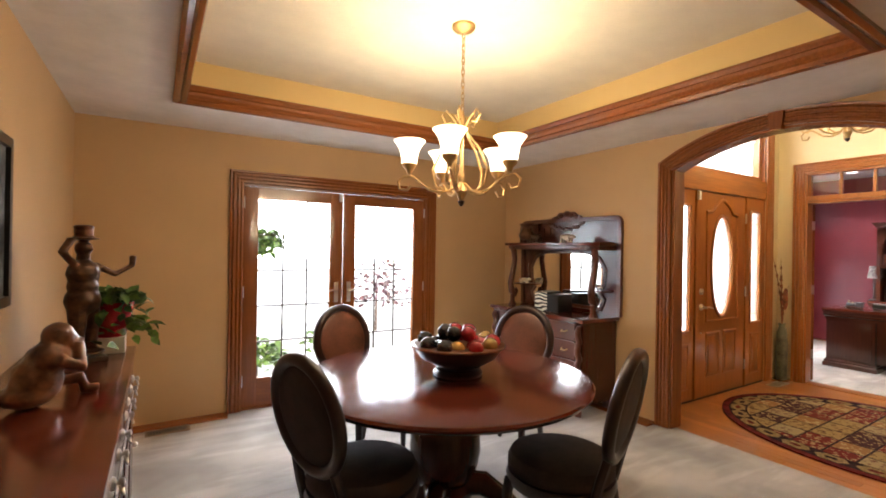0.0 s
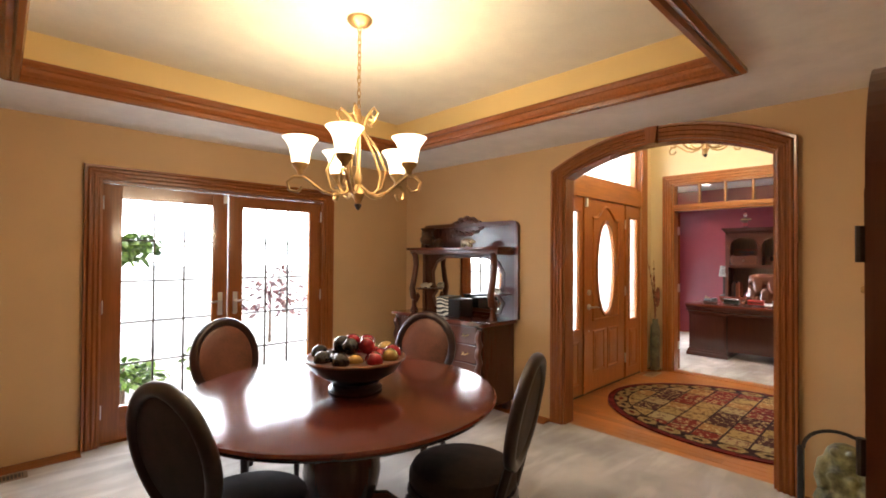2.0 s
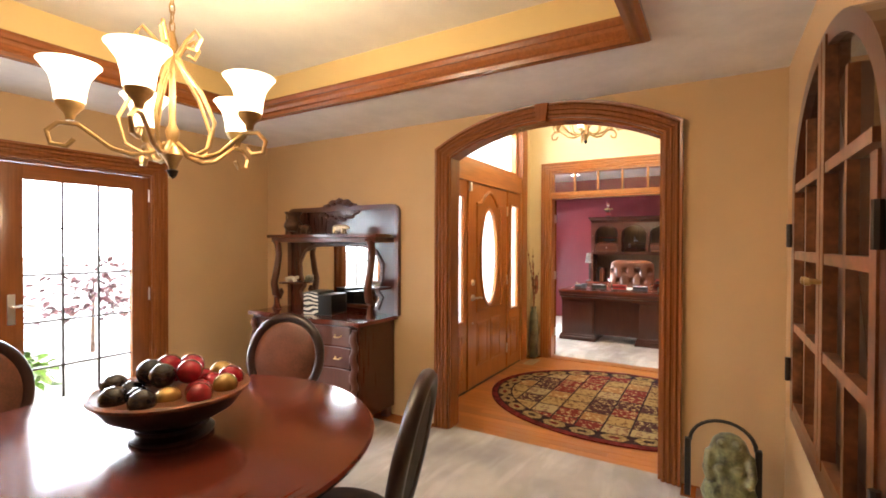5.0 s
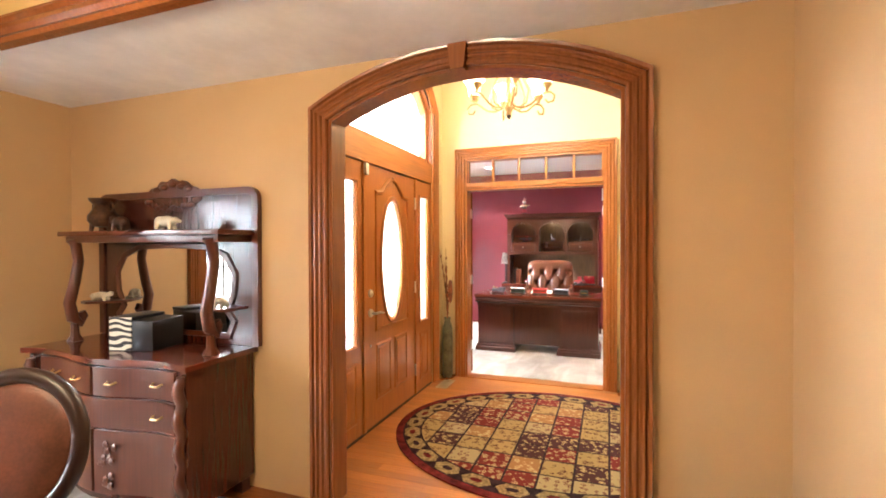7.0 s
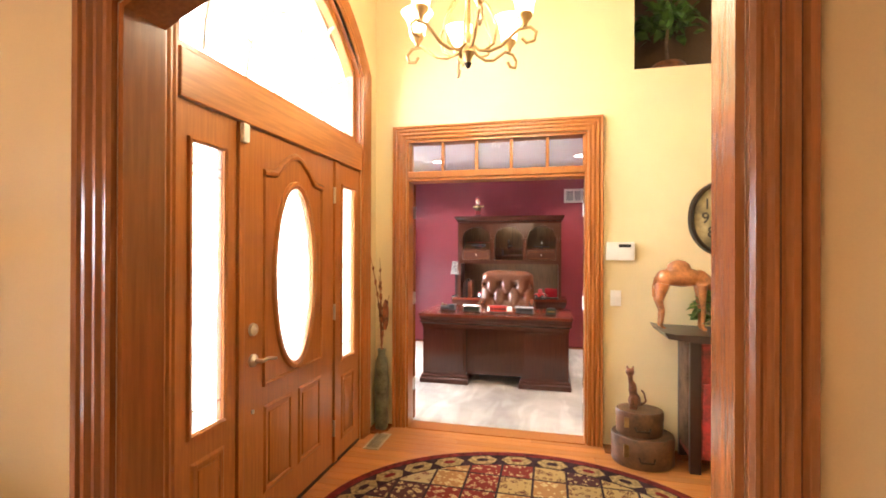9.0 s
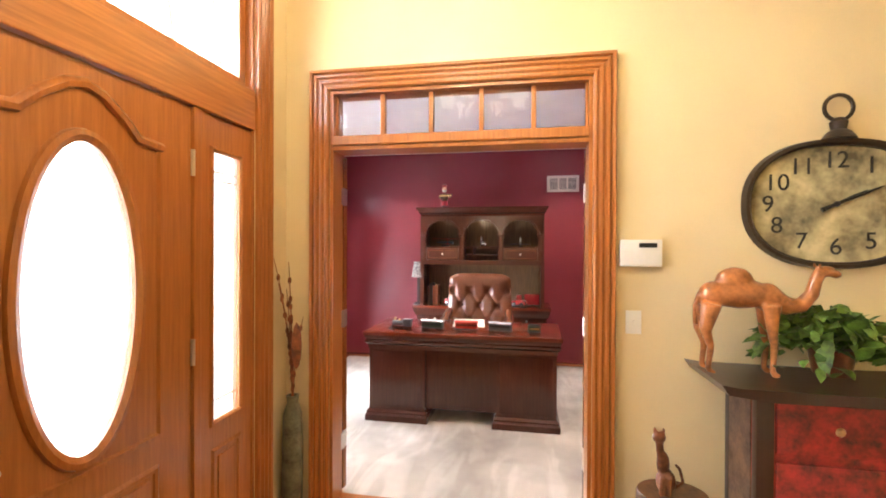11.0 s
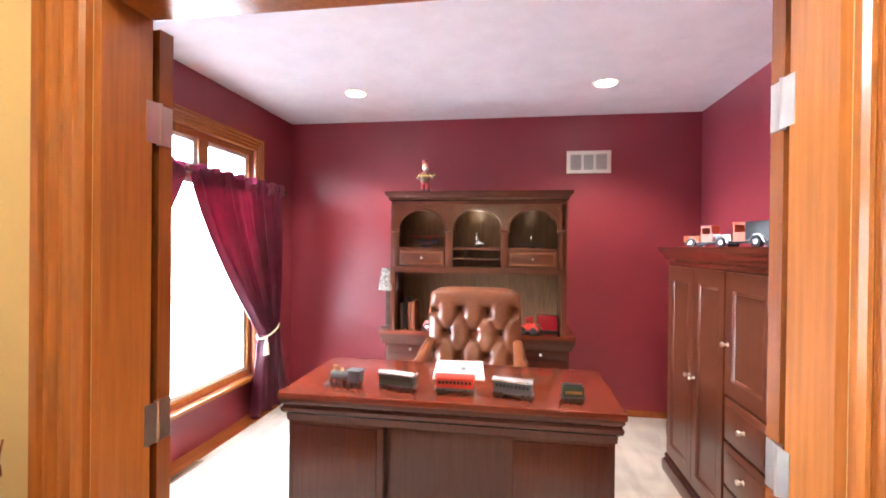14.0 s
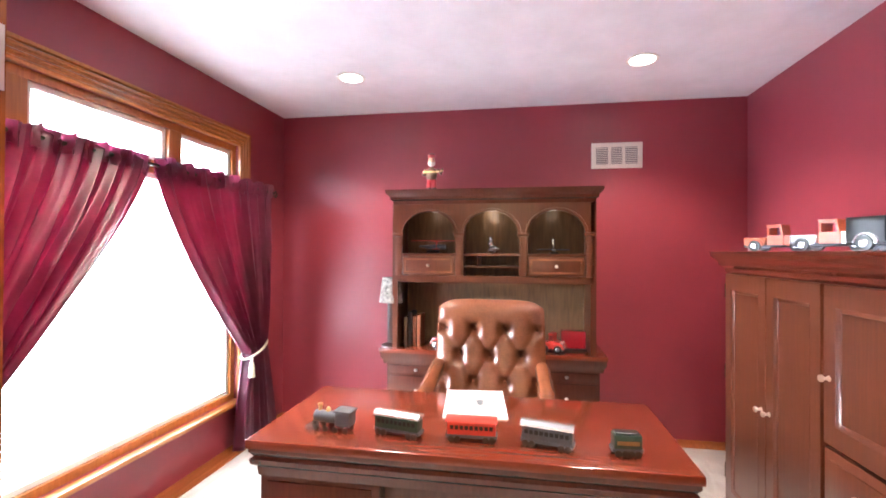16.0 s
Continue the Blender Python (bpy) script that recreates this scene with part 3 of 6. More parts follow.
part("deadbolt", lathe(bmnew(), [(0, 0), (0.032, 0), (0.030, 0.014), (0.018, 0.018), (0, 0.03)], 20, pose(0.075, 0, 1.075, 90)), M_NICKEL, ed, "nickel deadbolt")
part("viewer", lathe(bmnew(), [(0, 0), (0.012, 0), (0.010, 0.006), (0, 0.006)], 12, pose(0.08, 0, 0.66, 90)), M_NICKEL, ed)
for z in (0.25, 1.05, 1.85):
    part("hinge", tube(bmnew(), [(W, -0.01, z - 0.055), (W, -0.01, z + 0.055)], 0.009), M_NICKEL, ed, "nickel hinge")
tagged(part("door_sensor", bx(4.372, 4.415, 2.41, 2.433, 1.99, 2.08, bevel=0.004), M_WHITE), "white plastic alarm sensor at the door head", "sensor")

# arched transom over the entry
fw = thing("arched_window", pose(0, 0, 0), "arched fanlight with radiating muntins above the door", "window")
fin = [(4.008, 2.293)] + bow(4.008, 5.792, 2.83, 0.438, 32) + [(5.792, 2.293)]
g = part("pane", prism(bmnew(), fin, ony(2.50), 0, 0.006), M_GLASS, fw, "clear glass", False)
g.visible_shadow = False
part("window_frame", molding(bmnew(), fin, ony(2.48), [(-0.05, 0), (-0.002, 0), (-0.002, 0.06), (-0.05, 0.06)], True), M_OAK, fw)
for a in (25, 50, 75, 105, 130, 155):
    c, s = math.cos(radians(a)), math.sin(radians(a))
    part("muntin", tube(bmnew(), [(4.90 + 0.37 * c, 2.49, 2.29 + 0.52 * s), (4.90 + 0.83 * c, 2.49, 2.40 + 0.84 * s)], 0.009, 6), M_WHITE, fw)
part("muntin", tube(bmnew(), [(x, 2.49, z) for x, z in arc(4.90, 2.29, 0.41, 0.56, 0, 180, 20)], 0.009, 6), M_WHITE, fw)
part("muntin", tube(bmnew(), [(x, 2.49, z) for x, z in arc(4.90, 2.36, 0.70, 0.78, 0, 180, 24)], 0.009, 6), M_WHITE, fw)

# ---- office doorway with transom ----
OD = (0.72, 2.17)
op = [(OD[0], 0), (OD[0], 2.39), (OD[1], 2.39), (OD[1], 0)]
structure("trim_office_doorway", molding(bmnew(), op, onx(6.13, -1), CASING), M_OAK, "fluted oak doorway casing", True)
structure("trim_office_inner", molding(bmnew(), op, onx(6.272, 1), CASING), M_TRIM, "fluted dark doorway casing", True)
structure("trim_office_jamb", molding(bmnew(), op, onx(6.13), [(-0.02, 0.001), (-0.001, 0.001), (-0.001, 0.141), (-0.02, 0.141)]), M_OAK, "oak jamb")
tb = bmnew()
box(tb, 6.10, 6.272, OD[0] + 0.02, OD[1] - 0.02, 2.07, 2.125, bevel=0.008)
box(tb, 6.115, 6.272, OD[0] + 0.02, OD[1] - 0.02, 2.045, 2.07, bevel=0.006)
structure("trim_transom_bar", tb, M_OAK, "moulded oak transom bar")
tr = thing("transom_window", pose(6.18, 0, 0), "five-pane transom window over the office doorway", "window")
for k in range(6):
    y = OD[0] + 0.02 + (OD[1] - OD[0] - 0.04) * k / 5
    part("muntin", bx(-0.015, 0.03, max(y - 0.013, OD[0] + 0.021), min(y + 0.013, OD[1] - 0.021), 2.126, 2.369, bevel=0.003), M_OAK, tr)
part("pane", bx(0.004, 0.009, OD[0] + 0.022, OD[1] - 0.022, 2.126, 2.369), M_GLASS, tr, "glass panes reflecting the chandelier", False)
structure("trim_doorway_sill", bx(6.11, 6.27, OD[0] + 0.02, OD[1] - 0.02, -0.011, 0.006), M_OAK, "oak threshold strip")


def office_leaf(yh, s):
    """French door leaf folded back against the office wall."""
    th = thing("office_door", pose(6.30, yh, 0, 0, 0, -6 * s), "open stained wood door folded against the wall", "door", "office doors")
    y0, y1 = sorted((0.0, s * 0.70))
    bm = bmnew()
    ringprism(bm, [(y0, 0.015), (y0, 2.04), (y1, 2.04), (y1, 0.015)], [(y0 + 0.11, 0.25), (y0 + 0.11, 1.92), (y1 - 0.11, 1.92), (y1 - 0.11, 0.25)], onx(0), 0.0, 0.04)
    part("door_frame", bm, M_TRIM, th, smooth=False)
    part("pane", bx(0.017, 0.023, y0 + 0.11, y1 - 0.11, 0.25, 1.92), M_GLASS, th, "", False)
    for z in (0.32, 1.06, 1.80):
        bm = bmnew()
        box(bm, 0.004, 0.036, -s * 0.0035, -s * 0.0005, z - 0.05, z + 0.05)
        tube(bm, [(-0.006, -s * 0.006, z - 0.052), (-0.006, -s * 0.006, z + 0.052)], 0.007)
        box(bm, -0.046, -0.012, -s * 0.0035 - s * 0.008, -s * 0.0005 - s * 0.008, z - 0.05, z + 0.05)
        part("hinge", bm, M_NICKEL, th, "bright steel butt hinge")
    return th


office_leaf(2.155, 1)
office_leaf(0.735, -1)

# ---- office window ----
WX = (6.79, 9.02)
structure("trim_office_window", molding(bmnew(), [(WX[0], 0.36), (WX[0], 2.33), (WX[1], 2.33), (WX[1], 0.36)], ony(3.56, -1), CASING), M_OAK, "oak window casing", True)
ow = thing("window_1", pose(0, 0, 0), "wide oak framed window with transom lights", "window")
part("window_sill", bx(6.77, 9.04, 3.50, 3.66, 0.33, 0.358, bevel=0.005), M_OAKX, ow, "oak sill")
part("transom_rail", bx(WX[0], WX[1], 3.58, 3.68, 1.98, 2.06, bevel=0.005), M_OAKX, ow)
part("window_frame", molding(bmnew(), [(WX[0], 0.36), (WX[0], 2.33), (WX[1], 2.33), (WX[1], 0.36)], ony(3.58), [(-0.045, 0), (0, 0), (0, 0.10), (-0.045, 0.10)], True), M_OAK, ow)
for x in (7.43, 8.38):
    part("mullion", bx(x - 0.055, x + 0.055, 3.575, 3.685, 2.061, 2.284, bevel=0.005), M_OAK, ow)
for a, b, z0, z1 in ((6.836, 8.974, 0.406, 1.979), (6.836, 7.374, 2.061, 2.284), (7.486, 8.324, 2.061, 2.284), (8.436, 8.974, 2.061, 2.284)):
    part("sash", ringprism(bmnew(), [(a, z0), (a, z1), (b, z1), (b, z0)], [(a + 0.03, z0 + 0.03), (a + 0.03, z1 - 0.03), (b - 0.03, z1 - 0.03), (b - 0.03, z0 + 0.03)], ony(3.60), 0, 0.05), M_WHITE, ow, smooth=False)
    g = part("pane", bx(a + 0.03, b - 0.03, 3.62, 3.626, z0 + 0.03, z1 - 0.03), M_GLASS, ow, "", False)
    g.visible_shadow = False

# ---- dining room ----
def dining_table():
    th = thing("dining_table", pose(1.25, 2.10, 0), "round polished mahogany pedestal table", "table")
    part("tabletop", lathe(bmnew(), [(0, 0.715), (0.74, 0.715), (0.78, 0.722), (0.795, 0.735), (0.80, 0.748), (0.792, 0.758), (0.78, 0.76), (0, 0.76)], 72), M_MAHOGX, th, "glossy red-brown top")
    part("apron", lathe(bmnew(), [(0.60, 0.66), (0.62, 0.66), (0.62, 0.716), (0.60, 0.716)], 48), M_MAHOG, th)
    part("pedestal", lathe(bmnew(), [(0.16, 0.10), (0.17, 0.14), (0.14, 0.17), (0.16, 0.20), (0.185, 0.26), (0.20, 0.34), (0.195, 0.42), (0.17, 0.50), (0.145, 0.55), (0.165, 0.58), (0.165, 0.61), (0.22, 0.64), (0.26, 0.67), (0.26, 0.716), (0, 0.716)], 36), M_MAHOG, th, "turned baluster pedestal")
    for k in range(4):
        bm = tube(bmnew(), [(0.10, 0, 0.16), (0.22, 0, 0.17), (0.34, 0, 0.10), (0.42, 0, 0.04)], [0.07, 0.065, 0.05, 0.04], 10)
        bm.transform(Matrix.Rotation(radians(90 * k + 45), 4, "Z"))
        part("foot", bm, M_MAHOG, th)


dining_table()


def dining_chair(m):
    """Oval-backed chair facing +y, at the seat's middle."""
    th = thing("dining_chair", m, "oval-back dining chair with dark wood frame and brown upholstery", "chair", "dining chairs")
    part("seat", lathe(bmnew(), [(0, 0.40), (0.235, 0.40), (0.25, 0.42), (0.25, 0.45), (0.235, 0.48), (0.18, 0.497), (0, 0.505)], 36, sy=1.02), M_UPH, th, "brown fabric cushion")
    part("seat_frame", lathe(bmnew(), [(0.20, 0.345), (0.25, 0.345), (0.258, 0.37), (0.25, 0.398), (0, 0.398)], 36, sy=1.02), M_ESPRESSO, th)
    tilt = pose(0, -0.24, 0.45, 11)
    ov = [(0.235 * math.cos(2 * math.pi * k / 40), 0.325 + 0.262 * math.sin(2 * math.pi * k / 40)) for k in range(40)]
    bm = tube(bmnew(), [(u * 0.91, 0, 0.325 + (v - 0.325) * 0.92) for u, v in ov], 0.028, 10, True)
    bm.transform(tilt)
    part("back_frame", bm, M_ESPRESSO, th, "carved oval frame")
    for nm, d, mt in (("backrest", 0.026, M_UPHTAN), ("back_panel", -0.022, M_UPH)):
        bm = lathe(bmnew(), [(1, 0), (0.97, 0.3), (0.85, 0.7), (0.5, 0.95), (0.0, 1.0)], 36, pose(0, 0, 0.325, -90 if d > 0 else 90) @ Matrix.Diagonal((0.2, 0.222, abs(d), 1)))
        bm.transform(tilt)
        part(nm, bm, mt, th)
    for s in (-1, 1):
        part("back_post", tube(bmnew(), [(s * 0.15, -0.21, 0.36), (s * 0.15, -0.235, 0.46), (s * 0.135, -0.262, 0.56)], 0.022), M_ESPRESSO, th)
        part("leg", tube(bmnew(), [(s * 0.18, 0.18, 0.37), (s * 0.185, 0.19, 0.30), (s * 0.185, 0.19, 0.0)], [0.028, 0.026, 0.014]), M_ESPRESSO, th)
        part("leg", tube(bmnew(), [(s * 0.16, -0.19, 0.37), (s * 0.165, -0.22, 0.2), (s * 0.17, -0.27, 0.0)], [0.028, 0.024, 0.016]), M_ESPRESSO, th)
    return th


def chair_pose(bx_, by_, face):
    """face: the way the sitter looks, in degrees; bx_, by_: where the back's top stands."""
    a = radians(face)
    return pose(bx_ + 0.36 * math.cos(a), by_ + 0.36 * math.sin(a), 0, 0, 0, face - 90)


chair = dining_chair(chair_pose(0.33, 1.78, 18))
for a in ((1.67, 1.17, 112), (1.03, 3.27, -77), (2.32, 2.62, 207)):
    copy_thing(chair, chair_pose(*a))

bowl = thing("fruit_bowl", pose(1.30, 2.06, 0.76), "dark wooden footed bowl on the dining table", "bowl")
part("dish", lathe(bmnew(), [(0.05, 0.045), (0.14, 0.06), (0.21, 0.10), (0.25, 0.155), (0.258, 0.165), (0.25, 0.172), (0.235, 0.165), (0.19, 0.115), (0.10, 0.085), (0, 0.08)], 44), M_ESPRESSO, bowl)
part("foot", lathe(bmnew(), [(0, 0), (0.135, 0), (0.14, 0.015), (0.12, 0.03), (0.125, 0.045), (0, 0.05)], 36), M_ESPRESSO, bowl)
part("rim", lathe(bmnew(), [(0.248, 0.160), (0.262, 0.160), (0.264, 0.170), (0.25, 0.174), (0.236, 0.168)], 44), M_CARVED, bowl, "lighter brown rim")
rnd = random.Random(4)
orb_m = [mat("red_orb", (0.34, 0.012, 0.02), 0.15, 0.3, vary=0.3, coat=0.6), mat("black_orb", (0.03, 0.022, 0.025), 0.15, 0.4, vary=0.4, coat=0.6), mat("gold_orb", (0.40, 0.24, 0.07), 0.25, 0.6)]
spots = [(0.13 * math.cos(radians(a)), 0.13 * math.sin(radians(a)), 0.165, k) for a, k in ((10, 0), (55, 0), (100, 1), (145, 1), (190, 1), (235, 2), (280, 0), (325, 0))]
spots += [(0.195 * math.cos(radians(a)), 0.195 * math.sin(radians(a)), 0.18, k) for a, k in ((0, 2), (80, 0), (130, 1), (180, 1), (215, 1), (265, 0), (300, 2), (330, 0))]
spots += [(0.07 * math.cos(radians(a)), 0.07 * math.sin(radians(a)), 0.232, k) for a, k in ((0, 0), (70, 0), (140, 1), (215, 1), (290, 0))]
for x, y, z, k in spots:
    o = part("decorative_ball", ball(bmnew(), (0, 0, 0), 0.042 + rnd.random() * 0.006, 3), orb_m[k])
    o.location = (1.30 + x, 2.06 + y, 0.76 + z)
    tagged(o, ("glossy red", "glossy black marbled", "gold")[k] + " decorative ball in the bowl", "ball", "balls in the bowl")


def chandelier(m, arms, reach, stem, label, metal, size=1.0):
    """Hangs from its origin at the ceiling; stem: drop to the arms' crown."""
    th = thing("chandelier", m, label, "chandelier")
    part("canopy", lathe(bmnew(), [(0, 0), (0.065, 0), (0.065, -0.012), (0.05, -0.03), (0.02, -0.04), (0, -0.045)], 24), metal, th)
    n = int(stem / 0.035)
    ch = bmnew()
    for k in range(n):
        z = -0.04 - (k + 0.5) * (stem - 0.04) / n
        q = Matrix.Translation((0, 0, z)) @ Matrix.Rotation(radians(90 * (k % 2)), 4, "Z")
        tube(ch, [q @ Vector((0.009 * math.cos(a), 0, 0.024 * math.sin(a))) for a in [2 * math.pi * j / 10 for j in range(10)]], 0.0028, 5, True)
    part("chain", ch, metal, th)
    b = -stem - 0.50
    part("column", lathe(bmnew(), [(0, b), (0.012, b + 0.005), (0.022, b + 0.03), (0.036, b + 0.055), (0.03, b + 0.075), (0.016, b + 0.10), (0.024, b + 0.14), (0.012, b + 0.17), (0.01, b + 0.42), (0.02, b + 0.45), (0.008, b + 0.50), (0, b + 0.505)], 18), metal, th, "turned centre column")
    part("finial", lathe(bmnew(), [(0, b - 0.03), (0.012, b - 0.02), (0.02, b), (0, b + 0.01)], 14), M_IRON, th)
    for k in range(arms):
        R = Matrix.Rotation(2 * math.pi * k / arms + radians(8 if arms == 5 else 20), 4, "Z")

        def P(pts):
            return [R @ Vector((r, 0, b + z)) for r, z in pts]

        part("arm", tube(bmnew(), P([(0.02, 0.10), (0.06, 0.06), (0.12, 0.045), (0.18, 0.06), (0.23, 0.10), (0.27, 0.13), (reach + 0.03, 0.13), (reach + 0.06, 0.10), (reach + 0.05, 0.06), (reach + 0.01, 0.055), (reach - 0.01, 0.08)]), 0.008), metal, th, "scrolled arm")
        part("scroll", tube(bmnew(), P([(0.015, 0.40), (0.05, 0.46), (0.09, 0.50), (0.11, 0.47), (0.09, 0.43), (0.06, 0.44)]), 0.007), metal, th)
        part("brace", tube(bmnew(), P([(0.015, 0.42), (0.05, 0.36), (0.11, 0.28), (0.16, 0.17), (0.14, 0.08), (0.08, 0.05)]), 0.007), metal, th)
        cup = R @ Matrix.Translation((reach, 0, b + 0.14))
        part("cup", lathe(bmnew(), [(0, 0), (0.012, 0), (0.016, 0.02), (0.038, 0.045), (0.04, 0.06), (0.02, 0.062), (0, 0.062)], 16, cup), metal, th)
        sh = part("shade", lathe(bmnew(), [(0.030, 0.055), (0.042, 0.062), (0.046, 0.10), (0.055, 0.14), (0.078, 0.175), (0.088, 0.185), (0.084, 0.187), (0.050, 0.142), (0.040, 0.10), (0.036, 0.066)], 22, cup), M_SHADE, th, "glowing frosted glass bell shade")
        sh.visible_shadow = False
    return th


chandelier(pose(1.285, 2.03, 2.70), 5, 0.29, 0.475, "five-arm gilt metal chandelier with lit glass shades", M_BRASS)
chandelier(pose(4.85, 1.42, 4.10), 6, 0.30, 1.14, "six-arm scrolled metal chandelier with lit glass shades", M_BRASS)


# sideboard with mirror back
def sideboard():
    th = thing("sideboard", pose(3.485, 3.285, 0, 0, 0, 90) @ Matrix.Diagonal((1.05, 1, 1, 1)), "antique carved mahogany sideboard with mirror back", "sideboard")
    # local: x runs along the wall towards -y... rotated so that local y=0 is the wall and local -... front at +y
    w, d = 0.585, 0.50

    def front(u):
        return d + 0.035 * math.cos(u / w * math.pi * 1.5)

    us = [-w + 2 * w * k / 24 for k in range(25)]
    part("carcass", prism(bmnew(), [(-w, 0.01), (w, 0.01)] + [(u, front(u) - 0.03) for u in us[::-1]], flat(0), 0.10, 0.83), M_MAHOG, th)
    part("worktop", prism(bmnew(), [(-w - 0.03, 0.005), (w + 0.03, 0.005)] + [(u * 1.05, front(u)) for u in us[::-1]], flat(0), 0.83, 0.86), M_MAHOGX, th, "polished bow-fronted top")
    for z0, z1 in ((0.66, 0.81), (0.49, 0.645)):
        for a, b in ((-0.50, -0.01), (0.01, 0.50)) if z0 > 0.6 else ((-0.50, 0.50),):
            uu = [a + (b - a) * k / 12 for k in range(13)]
            dr = part("drawer", prism(bmnew(), [(u, front(u) - 0.032) for u in uu] + [(u, front(u) - 0.014) for u in uu[::-1]], flat(0), z0, z1), M_CHERRY, th)
            for u in (a + 0.12, b - 0.12):
                part("pull", tube(bmnew(), [(u - 0.03, front(u) - 0.014, z0 + 0.08), (u - 0.02, front(u) + 0.012, z0 + 0.07), (u + 0.02, front(u) + 0.012, z0 + 0.07), (u + 0.03, front(u) - 0.014, z0 + 0.08)], 0.006), M_BRASS, dr, "brass pull")
    for a, b in ((-0.50, -0.01), (0.01, 0.50)):
        uu = [a + (b - a) * k / 12 for k in range(13)]
        dr = part("cupboard_door", prism(bmnew(), [(u, front(u) - 0.032) for u in uu] + [(u, front(u) - 0.016) for u in uu[::-1]], flat(0), 0.14, 0.475), M_CHERRY, th)
        bm = bmnew()
        c = b - 0.09 if a < 0 else a + 0.40
        rr = random.Random(3)
        for k in range(14):
            ball(bm, (c + rr.uniform(-0.05, 0.05), front(c) - 0.012, 0.31 + rr.uniform(-0.13, 0.13)), (0.022, 0.012, 0.022), 1)
        part("carving", bm, M_CHERRY, dr, "carved leaf ornament")
    for s in (-1, 1):
        bm = bmnew()
        rings = []
        for j in range(61):
            z = 0.14 + 0.66 * j / 60
            env = 1.0 if 2 < j < 58 else 0.8
            rings.append([bm.verts.new((s * (w - 0.03) + env * (0.027 + 0.009 * math.cos(q - s * z * 42)) * math.cos(q), front(w) - 0.022 + env * (0.027 + 0.009 * math.cos(q - s * z * 42)) * math.sin(q), z)) for q in [2 * math.pi * k / 14 for k in range(14)]])
        for lo, hi in zip(rings, rings[1:]):
            for k in range(14):
                bm.faces.new((lo[k], lo[(k + 1) % 14], hi[(k + 1) % 14], hi[k]))
        bm.faces.new(rings[0])
        bm.faces.new(rings[-1])
        part("twist_column", bm, M_CHERRY, th, "rope-twist corner column")
        part("foot", tube(bmnew(), [(s * (w - 0.05), 0.42, 0.12), (s * (w - 0.04), 0.45, 0.06), (s * (w - 0.03), 0.47, 0.0)], [0.04, 0.035, 0.03]), M_CHERRY, th)
        part("foot", bx(s * (w - 0.05) - 0.03, s * (w - 0.05) + 0.03, 0.02, 0.08, 0, 0.10), M_CHERRY, th)
        # front scroll column of the gallery
        part("scroll_column", tube(bmnew(), [(s * 0.53, 0.27, 1.50), (s * 0.53, 0.25, 1.46), (s * 0.53, 0.235, 1.36), (s * 0.53, 0.26, 1.22), (s * 0.53, 0.29, 1.10), (s * 0.53, 0.27, 1.0), (s * 0.53, 0.23, 0.97), (s * 0.53, 0.21, 1.01), (s * 0.53, 0.22, 1.04)], [0.034, 0.03, 0.028, 0.03, 0.032, 0.034, 0.03, 0.026, 0.02], 10), M_CHERRY, th, "S-scroll column")
        part("plinth", tube(bmnew(), [(s * 0.53, 0.26, 0.862), (s * 0.53, 0.26, 0.90), (s * 0.53, 0.262, 0.97)], [0.045, 0.025, 0.022]), M_CHERRY, th)
        part("bracket_shelf", prism(bmnew(), [(s * 0.57, 0.03), (s * 0.57, 0.20), (s * 0.50, 0.22), (s * 0.40, 0.12), (s * 0.36, 0.03)], flat(0), 1.085, 1.10), M_CHERRY, th)
    bm = bmnew()
    outer = [(-0.63, 0.862)] + [(-0.63, 1.72)] + arc(-0.57, 1.73, 0.06, 0.06, 180, 90, 6) + arc(0.57, 1.73, 0.06, 0.06, 90, 0, 6) + [(0.63, 1.72), (0.63, 0.862)]
    # mirror opening
    mir = [(-0.42, 0.93), (-0.45, 1.0), (-0.40, 1.06), (-0.45, 1.16), (-0.46, 1.28), (-0.40, 1.38), (-0.28, 1.43), (0, 1.44), (0.28, 1.43), (0.40, 1.38), (0.46, 1.28), (0.45, 1.16), (0.40, 1.06), (0.45, 1.0), (0.42, 0.93)]
    prism(bm, outer, ony(0), 0.0, 0.022)
    part("backboard", bm, M_MAHOG, th)
    part("mirror_frame", molding(bmnew(), mir, ony(0.022), [(0.0, 0), (0.0, 0.014), (0.03, 0.014), (0.036, 0)], True), M_CHERRY, th)
    part("mirror", prism(bmnew(), mir, ony(0.022), 0.002, 0.006), M_MIRROR, th, "shaped mirror", False)
    part("top_edge", molding(bmnew(), outer, ony(0.0), [(-0.03, 0.022), (-0.03, 0.034), (0.012, 0.034), (0.012, 0.0), (0.0, 0.0)]), M_CHERRY, th)
    part("shelf", bx(-0.62, 0.62, 0.024, 0.30, 1.515, 1.545, bevel=0.006), M_MAHOGX, th)
    part("frieze", bx(-0.59, 0.59, 0.024, 0.27, 1.475, 1.515, bevel=0.004), M_CHERRY, th)
    bm = bmnew()
    prism(bm, [(-0.20, 1.785)] + [(u, 1.795 + 0.075 * (1 - (u / 0.2) ** 2) + 0.010 * math.cos(u * 70)) for u in [-0.19 + 0.38 * k / 24 for k in range(25)]] + [(0.20, 1.785)], ony(0), 0.004, 0.030)
    for u, z in ((0, 1.84), (-0.07, 1.825), (0.07, 1.825), (-0.13, 1.81), (0.13, 1.81)):
        ball(bm, (u, 0.03, z), (0.034, 0.016, 0.020), 2)
    part("crest", bm, M_CHERRY, th, "carved shell crest")
    bm = bmnew()
    for k in range(15):
        u = -0.21 + 0.03 * k
        ball(bm, (u, 0.026, 1.685 + 0.06 * (u / 0.21) ** 2 + 0.012 * math.sin(k * 2.1)), (0.026, 0.014, 0.020), 1)
